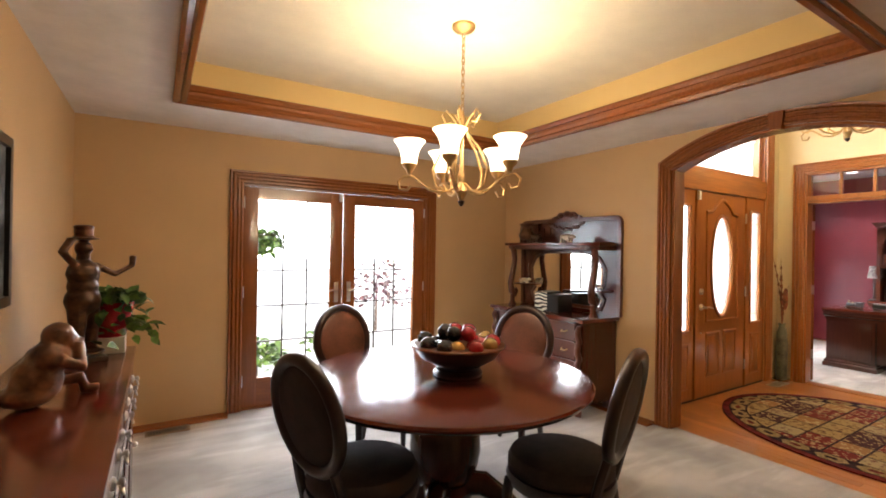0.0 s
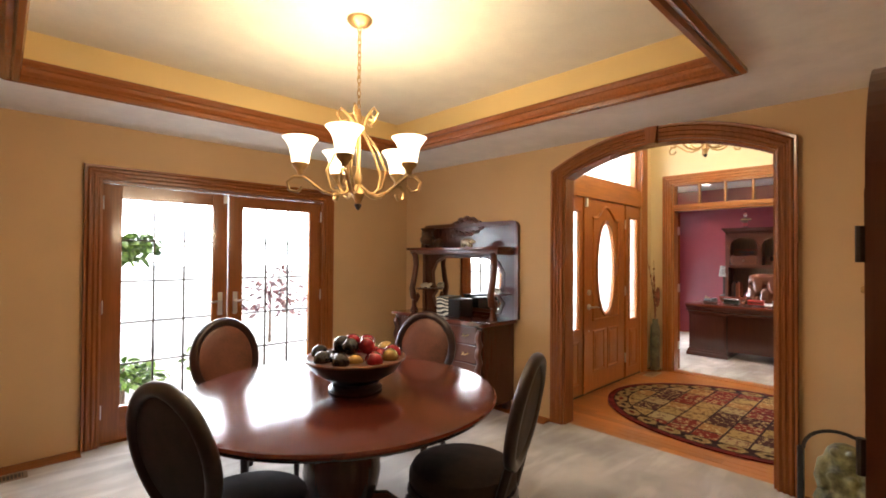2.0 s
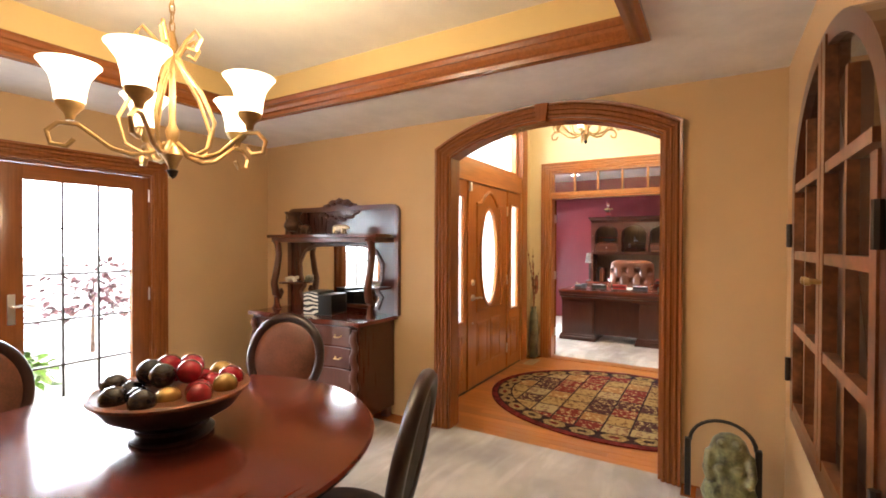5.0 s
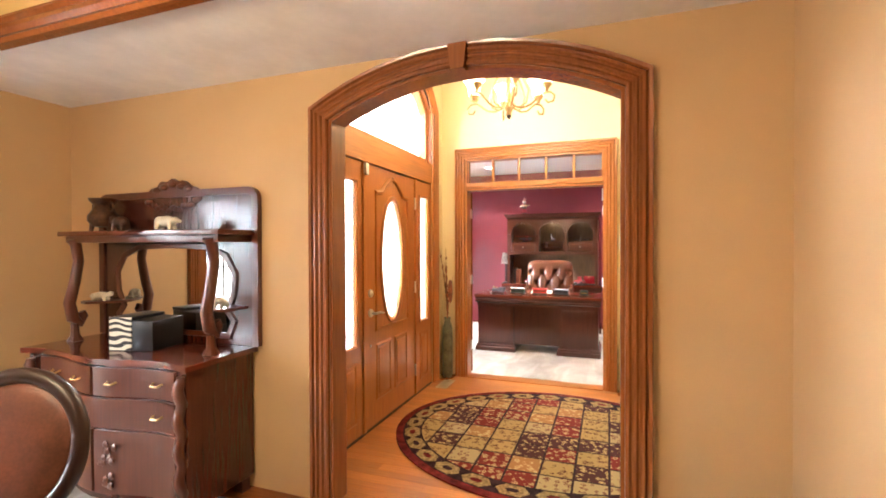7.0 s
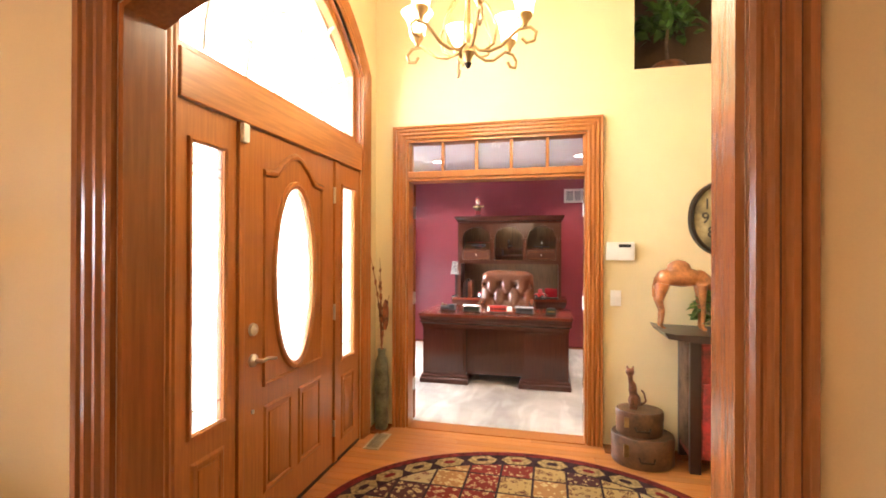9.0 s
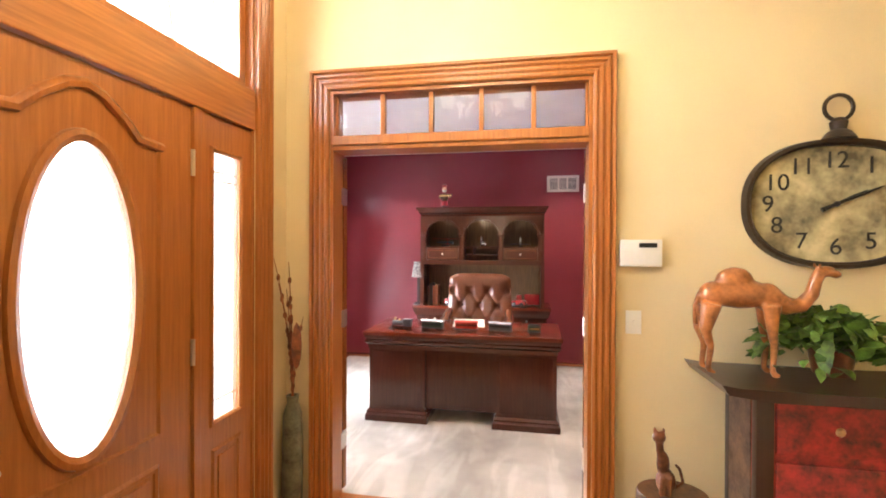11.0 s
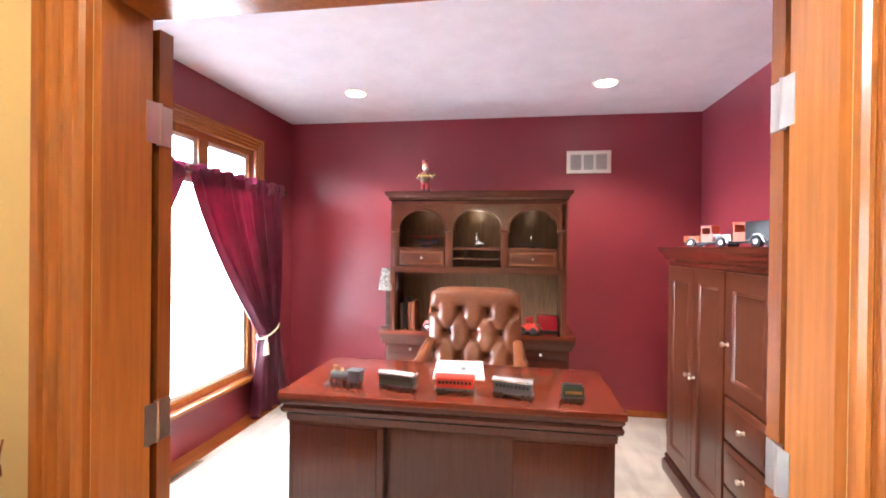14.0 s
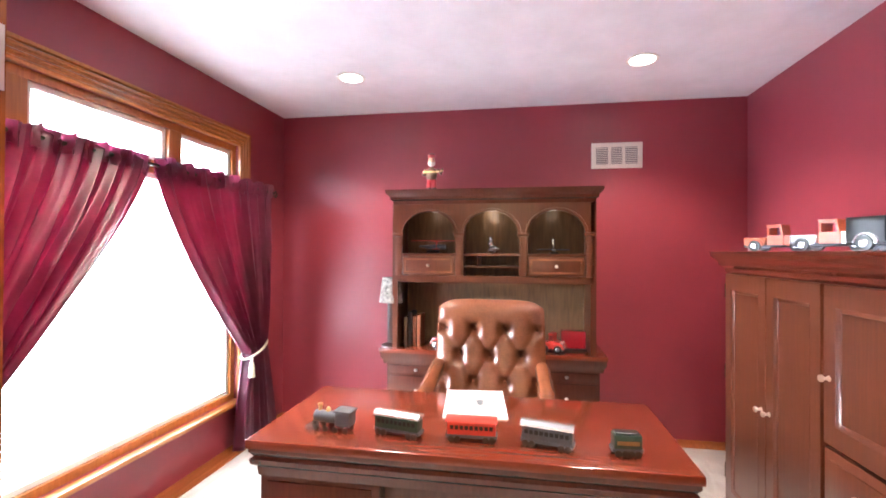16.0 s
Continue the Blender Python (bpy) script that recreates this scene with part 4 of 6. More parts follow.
    part("swag", bm, M_CHERRY, th, "carved leaf swag")


sideboard()

def on_side(u, d, z, turn=0):
    return pose(3.485 - d, 3.28 + u, z, 0, 0, turn)


statue("bear_figurine", [((0, 0, 0.05), (0.055, 0.03, 0.032)), ((0.055, 0, 0.055), (0.022, 0.02, 0.02)), ((0.08, 0, 0.05), (0.014, 0.012, 0.012)), ((-0.045, 0, 0.05), (0.03, 0.03, 0.03))], [([(0.03, s * 0.018, 0.04), (0.035, s * 0.02, 0)], 0.013) for s in (-1, 1)] + [([(-0.05, s * 0.018, 0.04), (-0.05, s * 0.02, 0)], 0.014) for s in (-1, 1)], M_POLAR, on_side(-0.22, 0.25, 1.545, -80), "pale ceramic bear figurine on the sideboard shelf", "figurine", 0.006)
for u, d, z, t in ((0.50, 0.14, 1.10, -70), (-0.50, 0.14, 1.10, 70)):
    statue("bear_figurine", [((0, 0, 0.035), (0.055, 0.025, 0.025)), ((0.06, 0, 0.045), (0.02, 0.018, 0.018)), ((-0.05, 0, 0.03), (0.022, 0.02, 0.02))], [([(0.03, s * 0.018, 0.03), (0.035, s * 0.02, 0)], 0.011) for s in (-1, 1)] + [([(-0.04, s * 0.018, 0.03), (-0.04, s * 0.02, 0)], 0.011) for s in (-1, 1)], M_POLAR, on_side(u, d, z, t), "pale ceramic bear figurine on the bracket shelf", "figurine", 0.006)
statue("elephant_figurine", [((0, 0, 0.06), (0.06, 0.035, 0.038)), ((0.065, 0, 0.075), (0.026, 0.024, 0.026))], [([(0.085, 0, 0.07), (0.10, 0, 0.04), (0.098, 0, 0.01)], 0.009)] + [([(a, s * 0.02, 0.05), (a, s * 0.022, 0)], 0.014) for s in (-1, 1) for a in (-0.035, 0.035)], M_BRONZE, on_side(0.30, 0.15, 1.545, 90), "small dark bronze elephant on the sideboard shelf", "figurine", 0.006)
ur = thing("urn", on_side(0.49, 0.13, 1.545), "dark bronze footed urn with ring handles", "urn")
part("body", lathe(bmnew(), [(0, 0.03), (0.06, 0.035), (0.085, 0.07), (0.085, 0.10), (0.06, 0.14), (0.05, 0.17), (0.075, 0.20), (0.08, 0.215), (0.06, 0.21), (0.04, 0.17), (0, 0.16)], 28), M_BRONZE, ur)
for k in range(3):
    a = radians(120 * k + 30)
    part("foot", tube(bmnew(), [(0.055 * math.cos(a), 0.055 * math.sin(a), 0.05), (0.065 * math.cos(a), 0.065 * math.sin(a), 0)], [0.016, 0.011]), M_BRONZE, ur)
for s in (-1, 1):
    part("handle", tube(bmnew(), [(0, s * (0.075 + 0.022 * math.cos(a)), 0.16 + 0.03 * math.sin(a)) for a in [2 * math.pi * j / 12 for j in range(12)]], 0.006, 6, True), M_BRONZE, ur)


def zebra_material():
    m = mat("zebra_print", (0.7, 0.65, 0.5), 0.6, vary=0)
    n, l = m.node_tree.nodes, m.node_tree.links
    w = n.new("ShaderNodeTexWave")
    w.inputs["Scale"].default_value, w.inputs["Distortion"].default_value = 9.0, 7.0
    w.inputs["Detail"].default_value, w.inputs["Detail Scale"].default_value = 1.0, 0.8
    w.bands_direction = "Z"
    r = n.new("ShaderNodeValToRGB")
    r.color_ramp.interpolation = "CONSTANT"
    r.color_ramp.elements[0].color, r.color_ramp.elements[1].color = (0.012, 0.01, 0.009, 1), (0.72, 0.66, 0.52, 1)
    r.color_ramp.elements[1].position = 0.5
    tc = n.new("ShaderNodeTexCoord")
    l.new(tc.outputs["Object"], w.inputs["Vector"])
    l.new(w.outputs[0], r.inputs[0])
    l.new(r.outputs[0], n["Principled BSDF"].inputs["Base Color"])
    return m


zb = thing("keepsake_box", on_side(-0.02, 0.26, 0.86, 12), "black box with zebra-print front", "box")
part("body", bx(-0.09, 0.16, -0.15, 0.12, 0, 0.17, bevel=0.006), M_BLACK, zb)
part("zebra_panel", bx(-0.094, -0.0902, -0.02, 0.12, 0.004, 0.19), zebra_material(), zb, "zebra-print panel")
part("lid", bx(-0.093, 0.163, -0.02, 0.123, 0.1705, 0.19, bevel=0.004), M_BLACK, zb)

# buffet along the west wall
bf = thing("buffet", pose(-0.67, 1.62, 0), "long dark mahogany buffet with nickel-edged drawers", "buffet")
BL = 1.22
part("carcass", bx(0, 0.41, -BL, BL, 0.10, 0.885), M_MAHOG, bf)
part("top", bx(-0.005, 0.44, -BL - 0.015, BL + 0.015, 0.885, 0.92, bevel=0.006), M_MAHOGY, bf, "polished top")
part("plinth", bx(0.0, 0.38, -BL + 0.02, BL - 0.02, 0, 0.10), M_MAHOG, bf)
for k in range(6):
    y0 = -BL + 0.02 + k * (2 * BL - 0.04) / 6
    y1 = y0 + (2 * BL - 0.04) / 6 - 0.012
    dr = part("drawer", bx(0.411, 0.43, y0, y1, 0.70, 0.86, bevel=0.004), M_MAHOG, bf)
    part("trim_strip", bx(0.431, 0.437, y0, y1, 0.686, 0.697), M_NICKEL, bf, "silvery moulding")
    for y in (y0 + 0.1, y1 - 0.1):
        bm = lathe(bmnew(), [(0, 0), (0.02, 0.0), (0.018, 0.006), (0.006, 0.012), (0.012, 0.02), (0.012, 0.028), (0, 0.032)], 14, pose(0.43, y, 0.78, 0, 90))
        tube(bm, [(0.448, y - 0.018, 0.78), (0.455, y - 0.016, 0.755), (0.458, y, 0.745), (0.455, y + 0.016, 0.755), (0.448, y + 0.018, 0.78)], 0.004, 6)
        part("pull", bm, M_NICKEL, dr, "nickel drop pull")
    dd = part("cupboard_door", bx(0.411, 0.43, y0, y1, 0.13, 0.68, bevel=0.004), M_MAHOG, bf)
    part("door_panel", bx(0.4305, 0.436, y0 + 0.06, y1 - 0.06, 0.19, 0.62, bevel=0.004), M_MAHOG, dd)
    part("knob", ball(bmnew(), (0.445, y1 - 0.03 if k % 2 else y0 + 0.03, 0.42), 0.014), M_NICKEL, dd, "nickel knob")
statue("man_in_hat_statue", [((0, 0, 0.46), (0.055, 0.066, 0.085)), ((0, 0, 0.39), (0.054, 0.060, 0.08)), ((0, 0, 0.31), (0.062, 0.070, 0.09)), ((0, 0, 0.555), (0.026, 0.026, 0.03)), ((0.0, 0, 0.60), (0.034, 0.032, 0.045)), ((0.03, 0, 0.595), (0.014, 0.01, 0.01)), ((0, 0, 0.655), (0.062, 0.062, 0.008)), ((0, 0, 0.69), (0.036, 0.036, 0.04)), ((0.0, 0, 0.72), (0.04, 0.04, 0.014)), ((0.0, 0.02, 0.02), (0.07, 0.07, 0.02))], [([(0, s * 0.03, 0.34), (0.01, s * 0.035, 0.18), (0, s * 0.035, 0.03)], [0.04, 0.032, 0.026]) for s in (-1, 1)] + [([(0, -0.05, 0.52), (0.0, -0.10, 0.58), (0.0, -0.055, 0.655)], 0.018), ([(0, 0.05, 0.51), (0.05, 0.11, 0.45), (0.08, 0.17, 0.50), (0.08, 0.175, 0.56)], [0.02, 0.018, 0.015, 0.016])], M_BRONZE, pose(-0.43, 2.60, 0.937, 0, 0, -35) @ Matrix.Diagonal((1.12, 1.12, 0.83, 1)), "bronze statue of a figure raising a tall hat, on buffet", "statue", 0.008)
pl = thing("statue_plinth", pose(-0.45, 2.60, 0.92, 0, 0, 20), "flat dark slab under the bronze statue", "plinth")
part("slab", bx(-0.10, 0.10, -0.09, 0.10, 0, 0.018, bevel=0.003), M_IRON, pl)
statue("monkey_statue", [((0, 0, 0.10), (0.085, 0.09, 0.10)), ((0.03, 0, 0.175), (0.075, 0.08, 0.07)), ((0.06, 0.02, 0.26), (0.056, 0.054, 0.056)), ((0.10, 0.035, 0.25), (0.026, 0.026, 0.024)), ((-0.03, 0, 0.05), (0.09, 0.10, 0.05))], [([(0.06, 0.08, 0.19), (0.12, 0.07, 0.16), (0.12, 0.04, 0.24)], 0.026), ([(0.06, -0.07, 0.18), (0.13, -0.04, 0.14), (0.12, 0.02, 0.22)], 0.026), ([(0.04, 0.09, 0.06), (0.14, 0.09, 0.07), (0.15, 0.09, 0.02), (0.2, 0.09, 0.015)], 0.024)], M_CARVED, pose(-0.47, 1.90, 0.92, 0, 0, 10) @ Matrix.Scale(0.86, 4), "carved brown seated monkey sculpture on the buffet", "statue", 0.008)


def foliage(bm, centre, spread, count, size, seed, droop=0.0):
    r = random.Random(seed)
    for _ in range(count):
        a, e = r.uniform(0, 2 * math.pi), r.uniform(-0.5, 1.3)
        q = r.uniform(0.25, 1.0)
        c = Vector(centre) + Vector((spread[0] * q * math.cos(a) * math.cos(e), spread[1] * q * math.sin(a) * math.cos(e), spread[2] * q * math.sin(e) - droop * q * q))
        m = Matrix.Translation(c) @ Euler((r.uniform(-0.9, 0.9), r.uniform(-0.9, 0.9), a)).to_matrix().to_4x4() @ Matrix.Scale(size * r.uniform(0.6, 1.3), 4)
        pts = [(-0.5, 0, 0), (-0.15, 0.3, 0.06), (0.25, 0.24, 0.04), (0.6, 0, -0.12), (0.25, -0.24, 0.04), (-0.15, -0.3, 0.06)]
        vs = [bm.verts.new(m @ Vector(p)) for p in pts]
        mid = [bm.verts.new(m @ Vector((x, 0, -0.03))) for x in (-0.15, 0.25)]
        bm.faces.new((vs[0], mid[0], vs[1]))
        bm.faces.new((vs[1], mid[0], mid[1], vs[2]))
        bm.faces.new((vs[2], mid[1], vs[3]))
        bm.faces.new((vs[3], mid[1], vs[4]))
        bm.faces.new((vs[4], mid[1], mid[0], vs[5]))
        bm.faces.new((vs[5], mid[0], vs[0]))
    return bm


pp = thing("potted_plant", pose(-0.33, 2.74, 0.98), "trailing green pothos in a red ceramic pot", "plant")
part("pot", lathe(bmnew(), [(0, 0.02), (0.06, 0.02), (0.075, 0.08), (0.095, 0.17), (0.10, 0.19), (0.088, 0.19), (0.07, 0.12), (0, 0.10)], 28), M_REDPOT, pp)
part("stand", bx(-0.06, 0.06, -0.06, 0.06, -0.06, 0.02, bevel=0.003), M_POLAR, pp)
part("foliage", foliage(bmnew(), (0, 0, 0.20), (0.18, 0.22, 0.10), 150, 0.075, 5, 0.05), M_LEAF, pp)
part("trailing_foliage", foliage(bmnew(), (0.06, 0.02, 0.07), (0.17, 0.24, 0.09), 60, 0.07, 6, 0.06), M_LEAF2, pp)

pc = thing("framed_picture", pose(-0.678, 1.6, 1.54), "dark framed picture hanging on the tan wall", "picture")
part("frame", ringprism(bmnew(), [(-0.86, -0.34), (-0.86, 0.34), (0.86, 0.34), (0.86, -0.34)], [(-0.82, -0.30), (-0.82, 0.30), (0.82, 0.30), (0.82, -0.30)], onx(0), 0, 0.03), M_BLACK, pc, smooth=False)
part("canvas", bx(0.004, 0.014, -0.82, 0.82, -0.30, 0.30), mat("dark_painted_canvas", (0.16, 0.16, 0.17), 0.6, vary=0.5, scale=7, fine=30), pc)


def floor_vent(x, y, rot, metal):
    th = thing("floor_vent", pose(x, y, 0.0, 0, 0, rot), "slotted metal floor register", "vent")
    part("frame", ringprism(bmnew(), [(-0.15, -0.06), (-0.15, 0.06), (0.15, 0.06), (0.15, -0.06)], [(-0.13, -0.045), (-0.13, 0.045), (0.13, 0.045), (0.13, -0.045)], flat(0), 0.0005, 0.007), metal, th, smooth=False)
    part("backing", bx(-0.13, 0.13, -0.045, 0.045, 0.0005, 0.002), M_BLACK, th)
    for k in range(14):
        u = -0.12 + 0.0185 * k
        part("slat", bx(u - 0.003, u + 0.003, -0.045, 0.045, 0.002, 0.006), metal, th)


floor_vent(-0.05, 4.10, 0, M_SUIT)
floor_vent(7.99, 3.44, 0, M_SUIT)
floor_vent(5.80, 2.29, 0, mat("pale_vent_metal", (0.5, 0.42, 0.28), 0.4, 0.3))

# arched glazed wall cabinet on the south wall
ac = thing("arched_cabinet", pose(1.97, 0.004, 0.80) @ Matrix.Diagonal((0.93, 1, 0.97, 1)), "arched wooden wall cabinet with glazed doors", "cabinet")
AW = 0.62
arch_o = [(-AW, 0.0), (-AW, 0.86)] + arc(0, 0.86, AW, 0.42, 180, 0, 24)[1:] + [(AW, 0.0)]
arch_i = [(u * 0.90, 0.06 + v * 0.915) for u, v in arch_o]
part("carcass", ringprism(bmnew(), arch_o, arch_i, ony(0), 0, 0.085), M_CHERRY, ac, smooth=False)
part("back_panel", prism(bmnew(), arch_i, ony(0), 0.0, 0.01), M_ESPRESSO, ac)
for s in (-1, 1):
    half = [(0.006 * s, 0.06)] + [(u, v) for u, v in (arch_i if s > 0 else arch_i[::-1]) if u * s > 0.02]
    pane = part("door_pane", prism(bmnew(), [(u, v) for u, v in arch_i if u * s >= -1e-6], ony(0.06), 0, 0.004), M_GLASS, ac, "", False)
    pane.visible_shadow = False
    bm = bmnew()
    box(bm, s * 0.004, s * 0.05, 0.058, 0.09, 0.06, 1.26)
    box(bm, s * 0.51, s * 0.558, 0.058, 0.09, 0.06, 0.86)
    for z in (0.06, 0.36, 0.63, 0.88):
        box(bm, s * 0.05, s * 0.51, 0.060, 0.088, z, z + 0.03)
    box(bm, s * 0.27, s * 0.295, 0.061, 0.086, 0.06, 1.10)
    part("door_frame", bm, M_CARVED, ac)
    for z in (0.20, 0.72):
        part("hinge", tube(bmnew(), [(s * 0.59, 0.095, z - 0.045), (s * 0.59, 0.095, z + 0.045)], 0.010), M_IRON, ac, "dark iron hinge")
    part("knob", lathe(bmnew(), [(0, 0), (0.006, 0), (0.006, 0.02), (0.012, 0.026), (0.01, 0.036), (0, 0.038)], 12, pose(s * 0.03, 0.09, 0.58, -90)), M_BRASS, ac)

# stacked frogs by the arch
st = thing("statue_stand", pose(3.12, 0.27, 0), "low wooden stand in the corner by the arch", "stand")
part("top", bx(-0.17, 0.17, -0.15, 0.15, 0.07, 0.10, bevel=0.005), M_CARVED, st)
for sx in (-0.13, 0.13):
    for sy in (-0.11, 0.11):
        part("leg", bx(sx - 0.02, sx + 0.02, sy - 0.02, sy + 0.02, 0, 0.07), M_CARVED, st)
statue("frog_sculpture", [((-0.02, 0, 0.09), (0.12, 0.13, 0.10)), ((0.0, 0, 0.20), (0.10, 0.11, 0.085)), ((0.02, 0, 0.31), (0.085, 0.09, 0.085)), ((-0.10, 0.05, 0.12), (0.03, 0.03, 0.03)), ((-0.10, -0.05, 0.12), (0.03, 0.03, 0.03)), ((-0.08, 0.04, 0.24), (0.026, 0.026, 0.026)), ((-0.08, -0.04, 0.24), (0.026, 0.026, 0.026)), ((-0.05, 0.035, 0.36), (0.022, 0.022, 0.022)), ((-0.05, -0.035, 0.36), (0.022, 0.022, 0.022))], [([(0.0, s * 0.09, 0.30), (-0.06, s * 0.10, 0.22), (-0.09, s * 0.08, 0.17)], 0.022) for s in (-1, 1)], M_JADE, pose(3.12, 0.27, 0.10), "stacked green stone frog sculpture beside the arch", "sculpture", 0.010)
hb = thing("handbag", pose(3.17, 0.30, 0.10), "black strapped bag behind the frog sculpture", "bag")
part("strap", tube(bmnew(), [(0.02, 0.15 * math.cos(a), 0.30 + 0.13 * math.sin(a)) for a in [math.pi * j / 14 for j in range(15)]], 0.010, 6), M_BLACK, hb)
for s in (-1, 1):
    part("side", bx(0.0, 0.04, s * 0.16 - 0.015, s * 0.16 + 0.015, 0, 0.31, bevel=0.005), M_BLACK, hb)

# ---- foyer ----
rug = thing("oval_rug", pose(4.83, 1.10, -0.011), "oval rug with patchwork panels and red border", "rug")


def rug_material():
    m = mat("patchwork_rug", (0.5, 0.4, 0.2), 0.95, vary=0, bump=0.3, fine=300, spec=0.1)
    n, l = m.node_tree.nodes, m.node_tree.links
    tc = n.new("ShaderNodeTexCoord")
    sc = n.new("ShaderNodeVectorMath")
    sc.operation = "SCALE"
    sc.inputs["Scale"].default_value = 4.8
    l.new(tc.outputs["Object"], sc.inputs[0])
    fl, fr = n.new("ShaderNodeVectorMath"), n.new("ShaderNodeVectorMath")
    fl.operation, fr.operation = "FLOOR", "FRACTION"
    l.new(sc.outputs[0], fl.inputs[0])
    l.new(sc.outputs[0], fr.inputs[0])
    wn_ = n.new("ShaderNodeTexWhiteNoise")
    wn_.noise_dimensions = "2D"
    l.new(fl.outputs[0], wn_.inputs["Vector"])

    def ramp(stops, mode="CONSTANT"):
        r = n.new("ShaderNodeValToRGB")
        r.color_ramp.interpolation = mode
        while len(r.color_ramp.elements) < len(stops):
            r.color_ramp.elements.new(0.5)
        for e, (p, c) in zip(r.color_ramp.elements, stops):
            e.position, e.color = p, (*c, 1)
        return r

    base = ramp([(0, (0.34, 0.23, 0.08)), (0.34, (0.07, 0.025, 0.022)), (0.52, (0.17, 0.026, 0.018)), (0.66, (0.36, 0.27, 0.12)), (0.88, (0.30, 0.15, 0.05))])
    motif = ramp([(0, (0.10, 0.035, 0.02)), (0.34, (0.46, 0.33, 0.13)), (0.52, (0.45, 0.32, 0.14)), (0.66, (0.14, 0.05, 0.03)), (0.88, (0.50, 0.38, 0.16))])
    l.new(wn_.outputs[0], base.inputs[0])
    l.new(wn_.outputs[0], motif.inputs[0])
    vo = n.new("ShaderNodeTexVoronoi")
    vo.distance = "MANHATTAN"
    vo.inputs["Scale"].default_value = 22
    l.new(tc.outputs["Object"], vo.inputs["Vector"])
    no = n.new("ShaderNodeTexNoise")
    no.inputs["Scale"].default_value, no.inputs["Detail"].default_value = 60, 2
    l.new(tc.outputs["Object"], no.inputs["Vector"])
    mul = n.new("ShaderNodeMath")
    mul.operation = "MULTIPLY_ADD"
    mul.inputs[1].default_value = 0.7
    l.new(no.outputs[0], mul.inputs[0])
    l.new(vo.outputs["Distance"], mul.inputs[2])
    mask = ramp([(0, (1, 1, 1)), (0.60, (0, 0, 0)), (0.72, (1, 1, 1)), (0.90, (0, 0, 0))])
    l.new(mul.outputs[0], mask.inputs[0])
    mix = n.new("ShaderNodeMix")
    mix.data_type = "RGBA"
    l.new(mask.outputs[0], mix.inputs["Factor"])
    l.new(base.outputs[0], mix.inputs["A"])
    l.new(motif.outputs[0], mix.inputs["B"])
    # dark seams between the panels
    cen = n.new("ShaderNodeVectorMath")
    cen.operation = "SUBTRACT"
    cen.inputs[1].default_value = (0.5, 0.5, 0.5)
    l.new(fr.outputs[0], cen.inputs[0])
    ab = n.new("ShaderNodeVectorMath")
    ab.operation = "ABSOLUTE"
    l.new(cen.outputs[0], ab.inputs[0])
    sx = n.new("ShaderNodeSeparateXYZ")
    l.new(ab.outputs[0], sx.inputs[0])
    mx = n.new("ShaderNodeMath")
    mx.operation = "MAXIMUM"
    l.new(sx.outputs[0], mx.inputs[0])
    l.new(sx.outputs[1], mx.inputs[1])
    gt = n.new("ShaderNodeMath")
    gt.operation = "GREATER_THAN"
    gt.inputs[1].default_value = 0.465
    l.new(mx.outputs[0], gt.inputs[0])
    mix2 = n.new("ShaderNodeMix")
    mix2.data_type = "RGBA"
    l.new(gt.outputs[0], mix2.inputs["Factor"])
    l.new(mix.outputs["Result"], mix2.inputs["A"])
    mix2.inputs["B"].default_value = (0.035, 0.018, 0.018, 1)
    l.new(mix2.outputs["Result"], n["Principled BSDF"].inputs["Base Color"])
    return m


def oval(f):
    return [((1.0 - f) * math.cos(2 * math.pi * k / 72), (1.2 - f) * math.sin(2 * math.pi * k / 72)) for k in range(72)]


M_RUGRED = mat("rug_red_wool", (0.15, 0.018, 0.016), 0.95, vary=0.3, scale=20, fine=300, bump=0.3, spec=0.1)
M_RUGDARK = mat("rug_dark_wool", (0.035, 0.016, 0.018), 0.95, vary=0.3, scale=20, fine=300, bump=0.3, spec=0.1)
part("field", prism(bmnew(), oval(0.20), flat(0), 0.012, 0.024), rug_material(), rug, "patchwork field")
part("border", ringprism(bmnew(), oval(0.0), oval(0.055), flat(0), 0.012, 0.024), M_RUGRED, rug, "dark red border", False)
part("inner_band", ringprism(bmnew(), oval(0.055), oval(0.20), flat(0), 0.012, 0.0235), M_RUGDARK, rug, "dark band with gold diamonds", False)
M_RUGGOLD = mat("rug_gold_wool", (0.32, 0.22, 0.085), 0.95, vary=0.35, scale=40, fine=300, bump=0.3, spec=0.1)
def cartouche(c, tdir, ndir, along, across):
    return [tuple(c + tdir * along * p + ndir * across * q) for p, q in ((-1, 0), (-0.55, -1), (0.55, -1), (1, 0), (0.55, 1), (-0.55, 1))]


for k in range(28):
    a = 2 * math.pi * (k + 0.5) / 28
    c = Vector((0.872 * math.cos(a), 1.072 * math.sin(a)))
    tdir = Vector((-0.872 * math.sin(a), 1.072 * math.cos(a))).normalized()
    ndir = Vector((tdir.y, -tdir.x))
    md = part("medallion", prism(bmnew(), cartouche(c, tdir, ndir, 0.105, 0.058), flat(0), 0.0236, 0.0246), M_RUGGOLD, rug, smooth=False)
    part("medallion_heart", prism(bmnew(), cartouche(c, tdir, ndir, 0.045, 0.020), flat(0), 0.0240, 0.0251), (M_RUGRED, M_RUGDARK)[k % 2], md, smooth=False)

